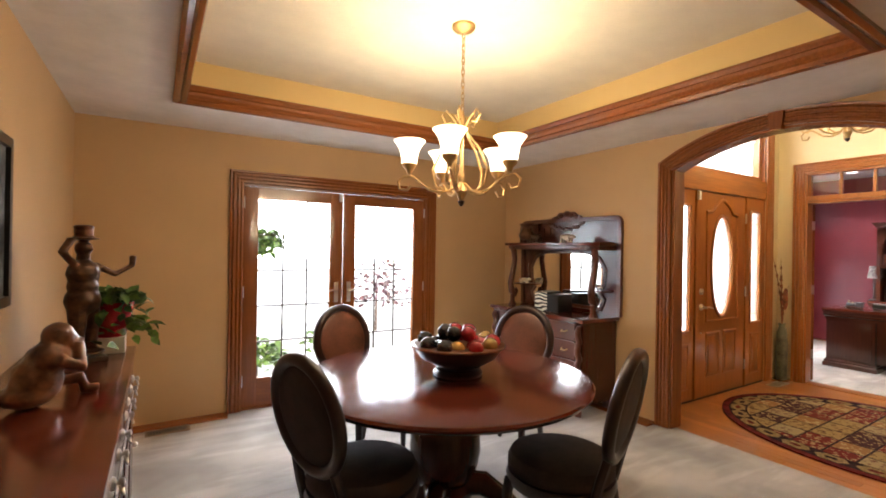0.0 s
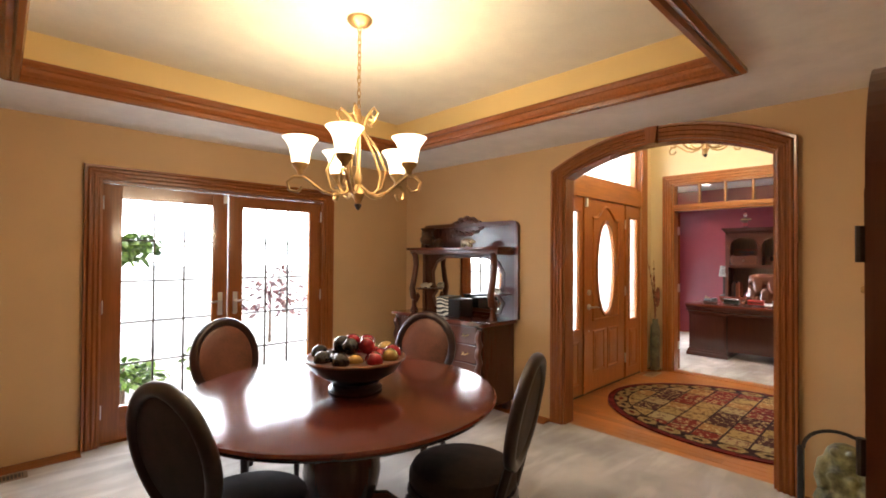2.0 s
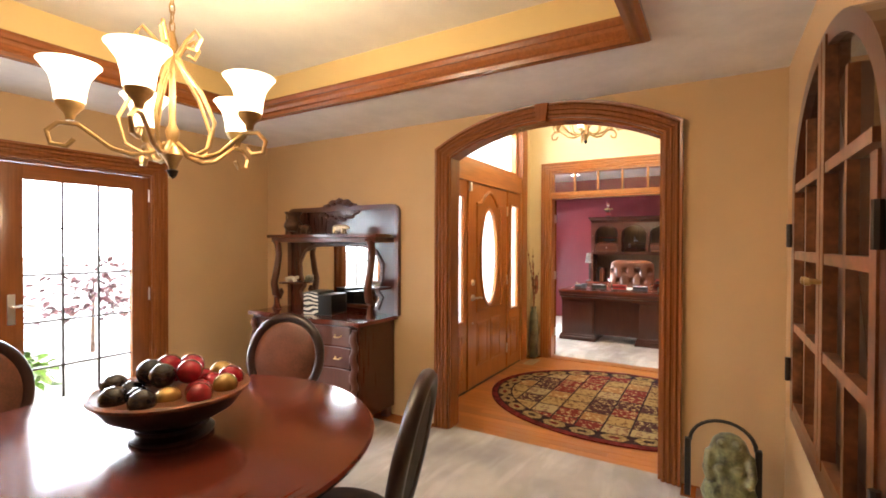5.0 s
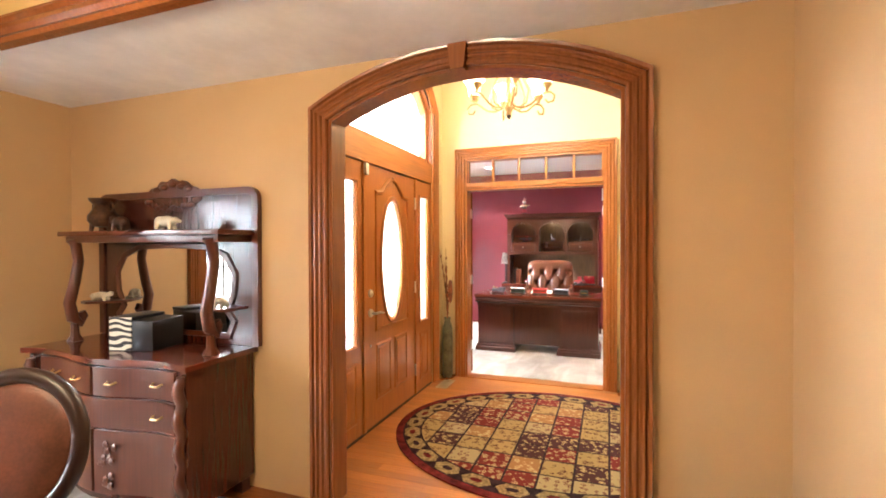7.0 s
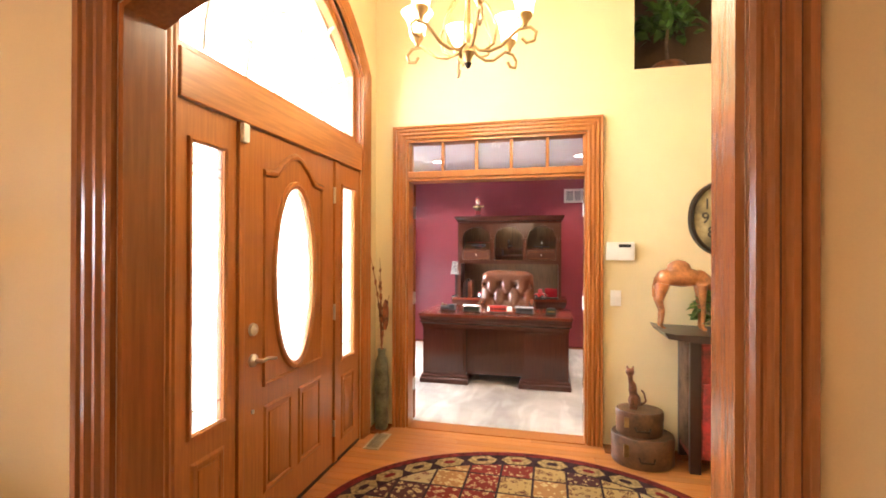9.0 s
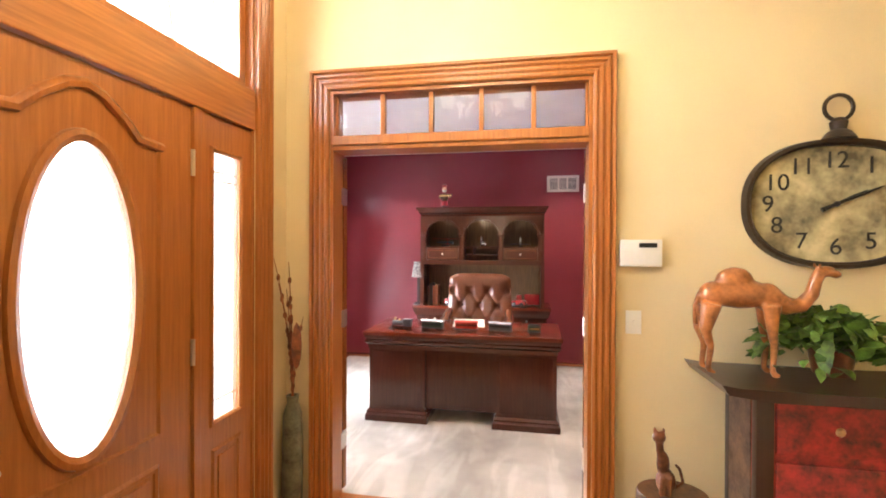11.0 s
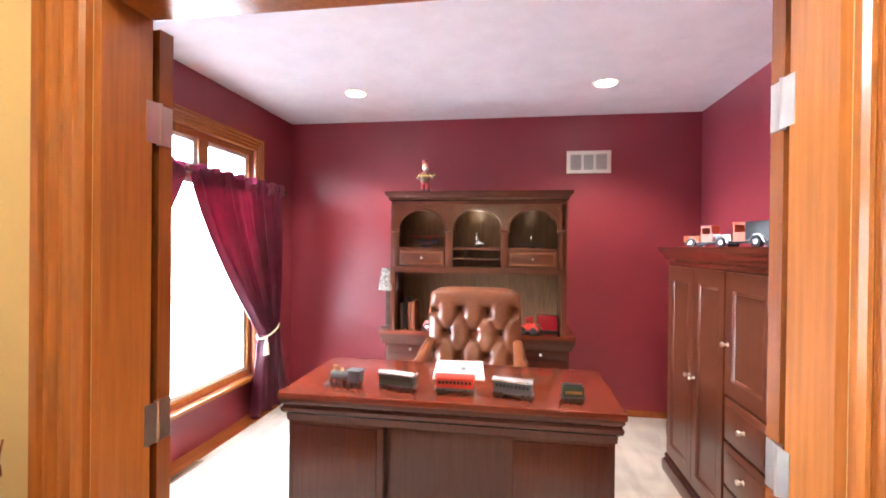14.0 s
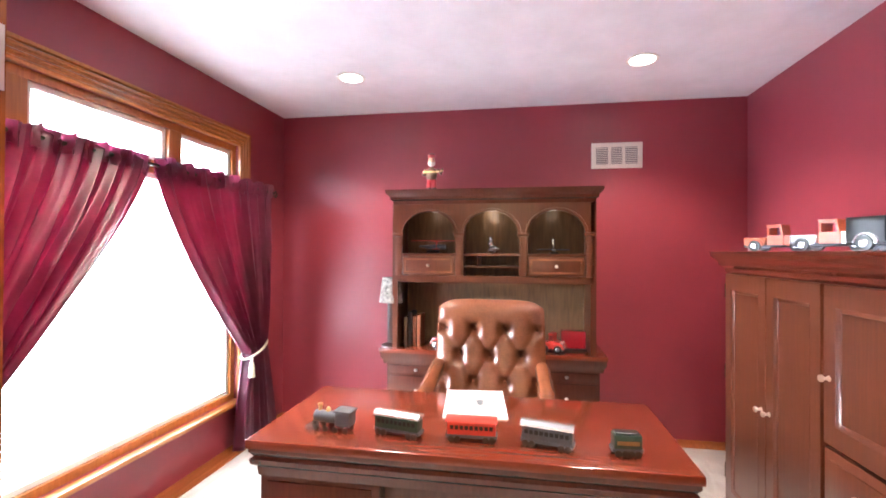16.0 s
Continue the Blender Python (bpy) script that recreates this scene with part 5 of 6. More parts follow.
vs = thing("twig_vase", pose(6.04, 2.35, 0), "tall grey-green vase with dried twigs and seed pods", "vase")
part("vase", lathe(bmnew(), [(0, 0), (0.05, 0), (0.055, 0.05), (0.058, 0.40), (0.05, 0.56), (0.03, 0.62), (0.036, 0.66), (0.026, 0.66), (0.02, 0.6), (0, 0.58)], 22), mat("grey_green_glaze", (0.16, 0.16, 0.10), 0.35, vary=0.35, scale=9), vs)
M_TWIG = mat("rust_dried_twig", (0.28, 0.085, 0.028), 0.7, vary=0.4, scale=20)
rt = random.Random(11)
for k in range(7):
    bm = bmnew()
    dx, dy, h = rt.uniform(-0.09, 0.04), rt.uniform(-0.07, 0.07), rt.uniform(0.95, 1.45)
    pts = [(dx * q * q, dy * q * q, 0.58 + (h - 0.58) * q) for q in [j / 8 for j in range(9)]]
    tube(bm, pts, [0.006 - 0.0005 * j for j in range(9)], 6)
    for j in range(2, 8):
        ball(bm, pts[j], (0.011, 0.011, 0.022), 1)
    part("twig", bm, M_TWIG, vs)
part("seed_pod", ball(bmnew(), (-0.05, -0.05, 0.95), (0.028, 0.028, 0.13), 2), M_TWIG, vs)

th = thing("thermostat", pose(6.13, 0.49, 1.405), "white alarm keypad with dark display", "keypad")
part("case", bx(-0.035, -0.001, -0.10, 0.10, 0, 0.135, bevel=0.006), M_WHITE, th)
part("display", bx(-0.038, -0.0355, -0.075, 0.01, 0.095, 0.118), M_BLACK, th)
part("flap", bx(-0.038, -0.0355, -0.085, 0.085, 0.010, 0.075, bevel=0.001), M_WHITE, th)
for x, y, s in ((6.13, 0.518, -1), (3.632, 2.34, 1)):
    sw = thing("light_switch", pose(x, y, 1.06), "ivory light switch plate", "switch")
    a, b = sorted((s * 0.001, s * 0.008))
    part("plate", bx(a, b, -0.038, 0.038, 0, 0.118, bevel=0.002), M_WHITE, sw)
    part("toggle", bx(min(s * 0.008, s * 0.022), max(s * 0.008, s * 0.022), -0.006, 0.006, 0.052, 0.07), M_WHITE, sw)

# clock
ck = thing("wall_clock", pose(6.128, -0.38, 1.71), "large antique pocket-watch style wall clock", "clock")


def sup(a, b, n=56, p=2.35):
    out = []
    for k in range(n):
        c, s = math.cos(2 * math.pi * k / n), math.sin(2 * math.pi * k / n)
        out.append((a * math.copysign(abs(c) ** (2 / p), c), b * math.copysign(abs(s) ** (2 / p), s)))
    return out


part("case", molding(bmnew(), sup(0.37, 0.275)[::-1], onx(0, -1), [(0, 0), (0, 0.03), (0.012, 0.045), (0.028, 0.045), (0.034, 0.0)], True), M_IRON, ck, "aged dark metal rim")
part("face", prism(bmnew(), sup(0.372, 0.277), onx(0, -1), 0.004, 0.012), mat("aged_clock_face", (0.42, 0.36, 0.19), 0.6, vary=0.4, scale=6, fine=30), ck, "yellowed stained dial")
for h in range(1, 13):
    a = radians(90 - 30 * h)
    cu = bpy.data.curves.new("numeral", "FONT")
    cu.body, cu.size, cu.align_x, cu.align_y, cu.extrude = str(h), 0.112, "CENTER", "CENTER", 0.0008
    tmp = bpy.data.objects.new("numeral_text", cu)
    scene.collection.objects.link(tmp)
    me = bpy.data.meshes.new_from_object(tmp.evaluated_get(bpy.context.evaluated_depsgraph_get()))
    bpy.data.objects.remove(tmp)
    me.materials.clear()
    me.materials.append(M_BLACK)
    o = new("numeral", me)
    o.parent = ck
    o.matrix_basis = pose(-0.0135, -0.29 * math.cos(a), 0.205 * math.sin(a), 90, 0, -90)
for a, ln in ((63, 0.14), (67, 0.21)):
    u = Vector((-math.cos(radians(90 - a)), math.sin(radians(90 - a))))
    part("clock_hand", tube(bmnew(), [(-0.020, -u.x * 0.07, -u.y * 0.07), (-0.020, u.x * ln * 0.6, u.y * ln * 0.6), (-0.020, u.x * ln, u.y * ln)], [0.009, 0.008, 0.002], 6), M_BLACK, ck)
part("hub", ball(bmnew(), (-0.02, 0, 0), 0.014), M_BLACK, ck)
part("crown", lathe(bmnew(), [(0, 0.29), (0.07, 0.29), (0.05, 0.32), (0.03, 0.335), (0.036, 0.37), (0.02, 0.39), (0, 0.395)], 18, pose(-0.025, 0, 0.012)), M_IRON, ck)
part("ring", tube(bmnew(), [(-0.025, 0.06 * math.cos(a), 0.45 + 0.06 * math.sin(a)) for a in [2 * math.pi * j / 20 for j in range(20)]], 0.009, 8, True), M_IRON, ck)

# red lacquer cabinet with things
rc = thing("altar_cabinet", pose(5.97, -0.46, 0), "worn red lacquer cabinet with upturned dark top", "cabinet")
part("body", bx(-0.17, 0.13, -0.55, 0.55, 0.10, 0.89), M_REDPAINT, rc)
for sx in (-0.17, 0.10):
    for sy in (-0.55, 0.49):
        part("leg", bx(sx - 0.004, sx + 0.04, sy - 0.004, sy + 0.064, 0, 0.89, bevel=0.004), M_ESPRESSO, rc)
part("side_panel", bx(-0.12, 0.09, 0.551, 0.556, 0.14, 0.86), mat("weathered_board", (0.17, 0.10, 0.06), 0.7, vary=0.4, scale=8), rc, "weathered side board")
top = [(-0.72, 0.0), (-0.55, -0.02), (0.55, -0.02), (0.72, 0.0), (0.745, 0.04), (0.68, 0.03), (0.0, 0.02), (-0.68, 0.03), (-0.745, 0.04)]
part("top", prism(bmnew(), top, lambda u, v, d: Vector((d, u, 0.912 + v)), -0.32, 0.13), M_ESPRESSO, rc, "dark upturned plank top")
for k in range(2):
    for z0, z1 in ((0.14, 0.60), (0.64, 0.85)):
        d = part("door" if z0 < 0.3 else "drawer", bx(-0.180, -0.1705, -0.48 + 0.49 * k, -0.01 + 0.49 * k, z0, z1, bevel=0.003), M_REDPAINT, rc)
        part("pull", lathe(bmnew(), [(0, 0), (0.02, 0), (0.012, 0.012), (0, 0.014)], 12, pose(-0.18, -0.245 + 0.49 * k, (z0 + z1) / 2, 0, -90)), M_BRASS, d)
legs = []
for sy in (-1, 1):
    legs.append(([(-0.125, sy * 0.040, 0.32), (-0.150, sy * 0.044, 0.20), (-0.128, sy * 0.044, 0.13), (-0.138, sy * 0.044, 0.03), (-0.115, sy * 0.044, 0.008)], [0.046, 0.026, 0.016, 0.013, 0.019]))
    legs.append(([(0.115, sy * 0.036, 0.32), (0.118, sy * 0.040, 0.20), (0.126, sy * 0.040, 0.14), (0.118, sy * 0.040, 0.03), (0.140, sy * 0.040, 0.008)], [0.038, 0.022, 0.017, 0.013, 0.019]))
neck = ([(0.13, 0, 0.345), (0.19, 0, 0.315), (0.245, 0, 0.320), (0.285, 0, 0.370), (0.300, 0, 0.430), (0.315, 0, 0.465)], [0.056, 0.042, 0.034, 0.029, 0.026, 0.025])
tail = ([(-0.165, 0, 0.36), (-0.185, 0, 0.30), (-0.178, 0, 0.22)], [0.011, 0.008, 0.011])
body = [((0, 0, 0.365), (0.145, 0.062, 0.068)), ((-0.02, 0, 0.425), (0.080, 0.045, 0.062)), ((-0.11, 0, 0.355), (0.060, 0.056, 0.066)), ((0.11, 0, 0.355), (0.060, 0.052, 0.064)), ((0.335, 0, 0.470), (0.045, 0.024, 0.026)), ((0.375, 0, 0.458), (0.024, 0.019, 0.019)), ((0.305, 0.020, 0.497), (0.010, 0.006, 0.014)), ((0.305, -0.020, 0.497), (0.010, 0.006, 0.014))]
statue("camel_statue", body, legs + [neck, tail], M_CAMEL, pose(5.92, 0.115, 0.930, 0, 0, -92), "carved tan wooden camel standing on the red cabinet", "statue", 0.007)
gp = thing("potted_plant", pose(6.0, -0.30, 0.932), "leafy green plant on the red cabinet", "plant")
part("pot", lathe(bmnew(), [(0, 0), (0.07, 0), (0.09, 0.12), (0.075, 0.12), (0, 0.10)], 24), M_CARVED, gp)
part("foliage", foliage(bmnew(), (-0.04, 0.06, 0.18), (0.17, 0.33, 0.20), 300, 0.09, 9, 0.07), M_LEAF2, gp)


def oval_case(m, a, b, h, label):
    th = thing("oval_case", m, label, "suitcase", "stacked oval cases")
    part("body", lathe(bmnew(), [(0, 0), (0.96, 0), (1, 0.01), (1, h * 0.62), (0.97, h * 0.63)], 40, sx=a, sy=b), M_SUITCASE, th)
    part("lid", lathe(bmnew(), [(1.015, h * 0.63), (1.02, h * 0.93), (0.98, h), (0, h)], 40, sx=a, sy=b), M_SUITCASE, th)
    part("handle", tube(bmnew(), [(-a, -0.05, h * 0.45), (-a - 0.02, -0.04, h * 0.33), (-a - 0.02, 0.04, h * 0.33), (-a, 0.05, h * 0.45)], 0.007, 6), M_IRON, th)
    part("latch", bx(-a * 0.82 - 0.012, -a * 0.82 + 0.004, b * 0.55, b * 0.55 + 0.03, h * 0.4, h * 0.8), M_BRASS, th)


oval_case(pose(5.93, 0.365, 0), 0.17, 0.205, 0.20, "large oval brown leather case on the floor")
oval_case(pose(5.93, 0.385, 0.20), 0.125, 0.155, 0.165, "small oval brown leather case stacked on another")
statue("cat_figurine", [((0, 0, 0.06), (0.042, 0.045, 0.06)), ((0.0, 0.012, 0.14), (0.028, 0.03, 0.06)), ((0.0, 0.03, 0.26), (0.027, 0.032, 0.027)), ((0.0, 0.01, 0.29), (0.008, 0.008, 0.018)), ((0.0, 0.048, 0.29), (0.008, 0.008, 0.018))], [([(0, 0.02, 0.15), (0, 0.03, 0.25)], 0.018), ([(0, -0.04, 0.03), (0, -0.075, 0.06), (0, -0.06, 0.12), (0, -0.04, 0.14)], 0.008), ([(-0.03, 0.02, 0.09), (-0.04, 0.03, 0.01)], 0.013), ([(-0.03, -0.01, 0.09), (-0.045, 0.0, 0.01)], 0.013)], M_CARVED, pose(5.91, 0.42, 0.365), "slender carved wooden cat sitting on the cases", "figurine", 0.006)

npn = thing("niche_plant", pose(6.38, 0.10, 2.83), "small leafy tree in a basket in the wall niche", "plant")
part("basket", lathe(bmnew(), [(0, 0), (0.10, 0), (0.14, 0.07), (0.11, 0.11), (0, 0.10)], 24), M_CARVED, npn)
part("trunk", tube(bmnew(), [(0, 0, 0.08), (0.01, 0.01, 0.3), (0, -0.01, 0.5)], 0.012), M_BARK, npn)
part("foliage", foliage(bmnew(), (0, 0, 0.42), (0.15, 0.26, 0.22), 150, 0.10, 12), M_LEAF, npn)

# ---- office ----
dk = thing("executive_desk", pose(7.77, 1.60, 0), "mahogany executive desk with two pedestals", "desk")
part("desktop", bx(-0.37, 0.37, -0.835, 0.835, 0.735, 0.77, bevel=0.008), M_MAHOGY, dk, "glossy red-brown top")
rectd = [(-0.33, -0.795), (-0.33, 0.795), (0.33, 0.795), (0.33, -0.795)]
part("cornice", molding(bmnew(), rectd, flat(0), [(-0.02, 0.62), (0.002, 0.62), (0.006, 0.655), (0.024, 0.67), (0.028, 0.69), (0.016, 0.70), (0.03, 0.72), (0.03, 0.735), (-0.02, 0.735)], True), M_MAHOG, dk, "ogee frieze moulding")
for s in (-1, 1):
    y0, y1 = sorted((s * 0.30, s * 0.79))
    pd = part("pedestal", bx(-0.325, 0.325, y0, y1, 0.07, 0.735), M_MAHOG, dk)
    bm = bmnew()
    molding(bm, [(-0.33, y0), (-0.33, y1), (0.33, y1), (0.33, y0)], flat(0), [(-0.03, 0), (0.028, 0), (0.03, 0.05), (0.016, 0.065), (0.02, 0.08), (0.004, 0.10), (-0.03, 0.10)], True)
    part("plinth", bm, M_MAHOG, pd)
    part("panel", bx(-0.332, -0.3255, y0 + 0.03, y1 - 0.03, 0.13, 0.60, bevel=0.004), M_MAHOG, pd)
part("modesty_panel", bx(-0.25, -0.23, -0.30, 0.30, 0.10, 0.735), M_MAHOG, dk)


def train_car(y, kind, paint, label, x=7.555, turn=0):
    th = thing("toy_" + kind, pose(x, y, 0.77, 0, 0, turn), label, "toy train", "toy train on the desk")
    # runs along local y
    if kind == "locomotive":
        part("boiler", lathe(bmnew(), [(0, 0), (0.022, 0), (0.024, 0.02), (0.024, 0.10), (0, 0.10)], 18, pose(0, -0.02, 0.055, -90)), paint, th)
        part("cab", bx(-0.028, 0.028, -0.09, -0.025, 0.03, 0.085, bevel=0.003), paint, th)
        part("cab_roof", bx(-0.034, 0.034, -0.098, -0.018, 0.085, 0.093, bevel=0.003), M_GREYTOY, th)
        part("smokestack", lathe(bmnew(), [(0, 0.07), (0.009, 0.07), (0.007, 0.09), (0.012, 0.105), (0, 0.105)], 12, pose(0, 0.06, 0)), M_BRASS, th)
        part("dome", ball(bmnew(), (0, 0.02, 0.082), (0.010, 0.010, 0.014)), M_BRASS, th)
        part("cowcatcher", prism(bmnew(), [(0.08, 0.005), (0.125, 0.005), (0.085, 0.035)], lambda u, v, d: Vector((d, u, v)), -0.025, 0.025), M_SILVER, th)
        wheels = (-0.07, -0.025, 0.02, 0.06)
    else:
        L = 0.10 if kind != "tender" else 0.055
        part("chassis", bx(-0.026, 0.026, -L, L, 0.018, 0.03), M_GREYTOY, th)
        part("body", bx(-0.026, 0.026, -L + 0.006, L - 0.006, 0.03, 0.078, bevel=0.002), paint, th)
        if kind != "tender":
            part("roof", prism(bmnew(), arc(0, 0.079, 0.032, 0.018, 0, 180, 8), lambda u, v, d: Vector((u, d, v)), -L, L), M_REDTOY if "red" in label else M_SILVER, th)
            for k in range(9):
                y_ = -L + 0.024 + k * (2 * L - 0.048) / 8
                part("window", bx(-0.0272, -0.0262, y_ - 0.007, y_ + 0.007, 0.05, 0.066), M_BLACK, th)
        else:
            part("coal", bx(-0.02, 0.02, -L + 0.012, L - 0.012, 0.078, 0.086, bevel=0.004), M_BLACK, th)
            part("lettering_bar", bx(-0.0272, -0.0262, -L + 0.016, L - 0.016, 0.044, 0.058), M_BRASS, th)
        wheels = (-L + 0.02, -L + 0.045, L - 0.045, L - 0.02)
    for y_ in wheels:
        for s in (-1, 1):
            part("wheel", lathe(bmnew(), [(0, 0), (0.013, 0), (0.013, 0.005), (0.005, 0.008), (0, 0.008)], 14, pose(s * 0.024, y_, 0.013, 0, 90 * s)), M_IRON, th)


train_car(2.135, "locomotive", M_GREYTOY, "dark cast metal toy locomotive on the desk", turn=-8)
train_car(1.855, "passenger_car", M_GREENTOY, "green cast metal toy passenger car on the desk", turn=-12)
train_car(1.56, "passenger_car", M_REDTOY, "red painted toy passenger car on the desk", turn=2)
train_car(1.27, "passenger_car", M_GREYTOY, "blue-grey toy passenger car on the desk", x=7.545, turn=-14)
train_car(0.99, "tender", M_GREENTOY, "small dark toy tender with gold lettering", x=7.53, turn=4)
pb = thing("magazine", pose(7.985, 1.59, 0.77, 0, 0, 6), "open white magazine with a small sketch on it", "magazine")
part("paper_block", bx(-0.20, 0.20, -0.145, 0.145, 0, 0.006), M_PAPER, pb)
part("printed_sketch", bx(-0.03, 0.05, -0.04, -0.01, 0.0062, 0.007), M_GREYTOY, pb)
part("printed_sketch", bx(0.02, 0.04, -0.10, 0.03, 0.0062, 0.007), M_GREYTOY, pb)


def office_chair():
    th = thing("office_chair", pose(8.42, 1.57, 0, 0, 0, 90), "tufted cognac leather executive chair behind the desk", "chair")
    # local -y... the sitter looks along +y, which is turned towards the desk
    nu, nv = 44, 52
    w, h = 0.355, 0.74

    def grid(sign):
        bm = bmnew()
        vs = {}
        buttons = []
        for r in range(4):
            z = 0.06 + 0.165 * r
            for q in range(4 if r % 2 else 3):
                buttons.append(((q - (1.5 if r % 2 else 1.0)) * 0.2, z))
        for i in range(nu + 1):
            for j in range(nv + 1):
                u, v = -1 + 2 * i / nu, j / nv
                ww = w * (0.93 + 0.07 * math.sin(v * math.pi * 0.9))
                x, z = u * ww, v * h
                if v > 0.9:
                    z -= 0.05 * (abs(u) ** 6) * (v - 0.9) * 10
                edge = (1 - abs(u) ** 6) * (1 - abs(2 * v - 1) ** 10)
                d = 0.075 * edge ** 0.5
                if sign > 0:
                    for bx_, bz in buttons:
                        rr = (x - bx_) ** 2 + (z - bz) ** 2
                        d -= 0.055 * math.exp(-rr / 0.0011)
                    # creases between the buttons
                    p, q = (x / 0.2 + (z - 0.06) / 0.33), (x / 0.2 - (z - 0.06) / 0.33)
                    for c in (p, q):
                        f = abs(c - round(c))
                        d -= 0.016 * math.exp(-(f / 0.09) ** 2) * edge * max(0.0, 1 - max(0.0, v - 0.78) * 9)
                lean = -0.12 * v - 0.05 * math.sin(v * math.pi)
                vs[i, j] = bm.verts.new((x, lean + sign * max(d, 0) * (1 if sign > 0 else 0.6), 0.46 + z))
        for i in range(nu):
            for j in range(nv):
                bm.faces.new((vs[i, j], vs[i + 1, j], vs[i + 1, j + 1], vs[i, j + 1]))
        return bm, buttons

    bm, buttons = grid(1)
    f = part("backrest", bm, M_LEATHER, th, "deep-buttoned backrest")
    f.location = (0, -0.22, 0)
    bm, _ = grid(-1)
    part("back_shell", bm, M_LEATHER, th).location = (0, -0.22, 0)
    bt = bmnew()
    for x, z in buttons:
        v = z / h
        ball(bt, (x, -0.22 - 0.12 * v - 0.05 * math.sin(v * math.pi) + 0.026, 0.46 + z), 0.011, 1)
    part("button_set", bt, M_LEATHER, th)
    part("seat", bx(-0.29, 0.29, -0.26, 0.28, 0.40, 0.52, bevel=0.05, seg=4), M_LEATHER, th)
    for s in (-1, 1):
        part("armrest", tube(bmnew(), [(s * 0.33, -0.28, 0.78), (s * 0.345, -0.05, 0.70), (s * 0.345, 0.18, 0.68), (s * 0.345, 0.24, 0.62)], [0.045, 0.05, 0.05, 0.04], 12), M_LEATHER, th)
        part("arm_panel", bx(s * 0.33 - 0.025, s * 0.33 + 0.025, -0.26, 0.22, 0.42, 0.66, bevel=0.02), M_LEATHER, th)
    part("gas_column", lathe(bmnew(), [(0, 0.08), (0.03, 0.08), (0.03, 0.40), (0, 0.40)], 16), M_IRON, th)
    for k in range(5):
        a = 2 * math.pi * k / 5
        part("base_leg", tube(bmnew(), [(0, 0, 0.10), (0.28 * math.cos(a), 0.28 * math.sin(a), 0.07)], [0.03, 0.02]), M_ESPRESSO, th)
        part("caster", ball(bmnew(), (0.28 * math.cos(a), 0.28 * math.sin(a), 0.03), 0.03), M_BLACK, th)


office_chair()

# credenza and hutch on the east wall
cr = thing("credenza", pose(9.71, 1.60, 0, 0, 0, 90), "mahogany credenza with drawers below the hutch", "credenza")
part("carcass", bx(-0.78, 0.78, 0, 0.56, 0.06, 0.74), M_MAHOG, cr)
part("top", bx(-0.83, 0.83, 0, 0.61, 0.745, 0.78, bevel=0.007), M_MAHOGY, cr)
part("cornice", molding(bmnew(), [(0.80, 0.01), (-0.80, 0.01), (-0.80, 0.58), (0.80, 0.58)], flat(0), [(-0.02, 0.66), (0.0, 0.66), (0.006, 0.69), (0.02, 0.71), (0.022, 0.745), (-0.02, 0.745)], True), M_MAHOG, cr)
part("plinth", bx(-0.80, 0.80, 0, 0.58, 0, 0.08, bevel=0.006), M_MAHOG, cr)
for s in (-1, 1):
    for z0, z1 in ((0.59, 0.65), (0.36, 0.57), (0.11, 0.34)):
        u0, u1 = sorted((s * 0.34, s * 0.76))
        d = part("drawer", bx(u0, u1, 0.561, 0.577, z0, z1, bevel=0.004), M_MAHOG, cr)
        part("knob", ball(bmnew(), (s * 0.55, 0.588, (z0 + z1) / 2), 0.012), M_NICKEL, d, "nickel knob")

hu = thing("hutch", pose(9.71, 1.59, 0.78, 0, 0, 90), "mahogany hutch with three arched display niches", "hutch")
HW, D = 0.72, 0.60
for s in (-1, 1):
    part("side", bx(s * HW - 0.02, s * HW + 0.02, 0, D, 0, 1.09), M_CHERRY, hu)
# olive brown back, lightened to make up for light missing in the niches
part("back_panel", bx(-HW + 0.02, HW - 0.02, D - 0.34, D - 0.325, 0.0, 1.09), mat("olive_brown_lightened", (0.15, 0.08, 0.035), 0.45, vary=0.2, stretch=(8, 8, 1)), hu)
part("bottom_board", bx(-HW + 0.02, HW - 0.02, D - 0.32, D - 0.02, 0.50, 0.525), M_CHERRY, hu)
part("roof_board", bx(-HW + 0.02, HW - 0.02, D - 0.32, D - 0.02, 1.06, 1.085), M_CHERRY, hu)
fr = [(-0.725, 0.51), (-0.725, 1.10), (0.725, 1.10), (0.725, 0.51)]
bm = bmnew()
cells = [(-0.665, -0.265), (-0.20, 0.20), (0.265, 0.665)]
edges = [-0.725, -0.2325, 0.2325, 0.725]
for (a, b), e0, e1 in zip(cells, edges, edges[1:]):
    r = (b - a) / 2
    pts = [(a, 0.71)] + arc((a + b) / 2, 0.86, r, 0.17, 180, 0, 18) + [(b, 0.71)]
    curve = pts[1:-1]
    for p, q in zip(curve, curve[1:]):
        prism(bm, [p, q, (q[0], 1.10), (p[0], 1.10)], ony(0), D - 0.02, D)
    box(bm, e0, a, D - 0.02, D, 0.71, 1.10)
    box(bm, b, e1, D - 0.02, D, 0.71, 1.10)
box(bm, -0.725, 0.725, D - 0.02, D, 0.51, 0.555)
for a, b in ((-0.725, -0.665), (-0.265, -0.20), (0.20, 0.265), (0.665, 0.725)):
    box(bm, a, b, D - 0.02, D, 0.555, 0.71)
part("face_frame", bm, M_CHERRY, hu, "arched face frame", False)
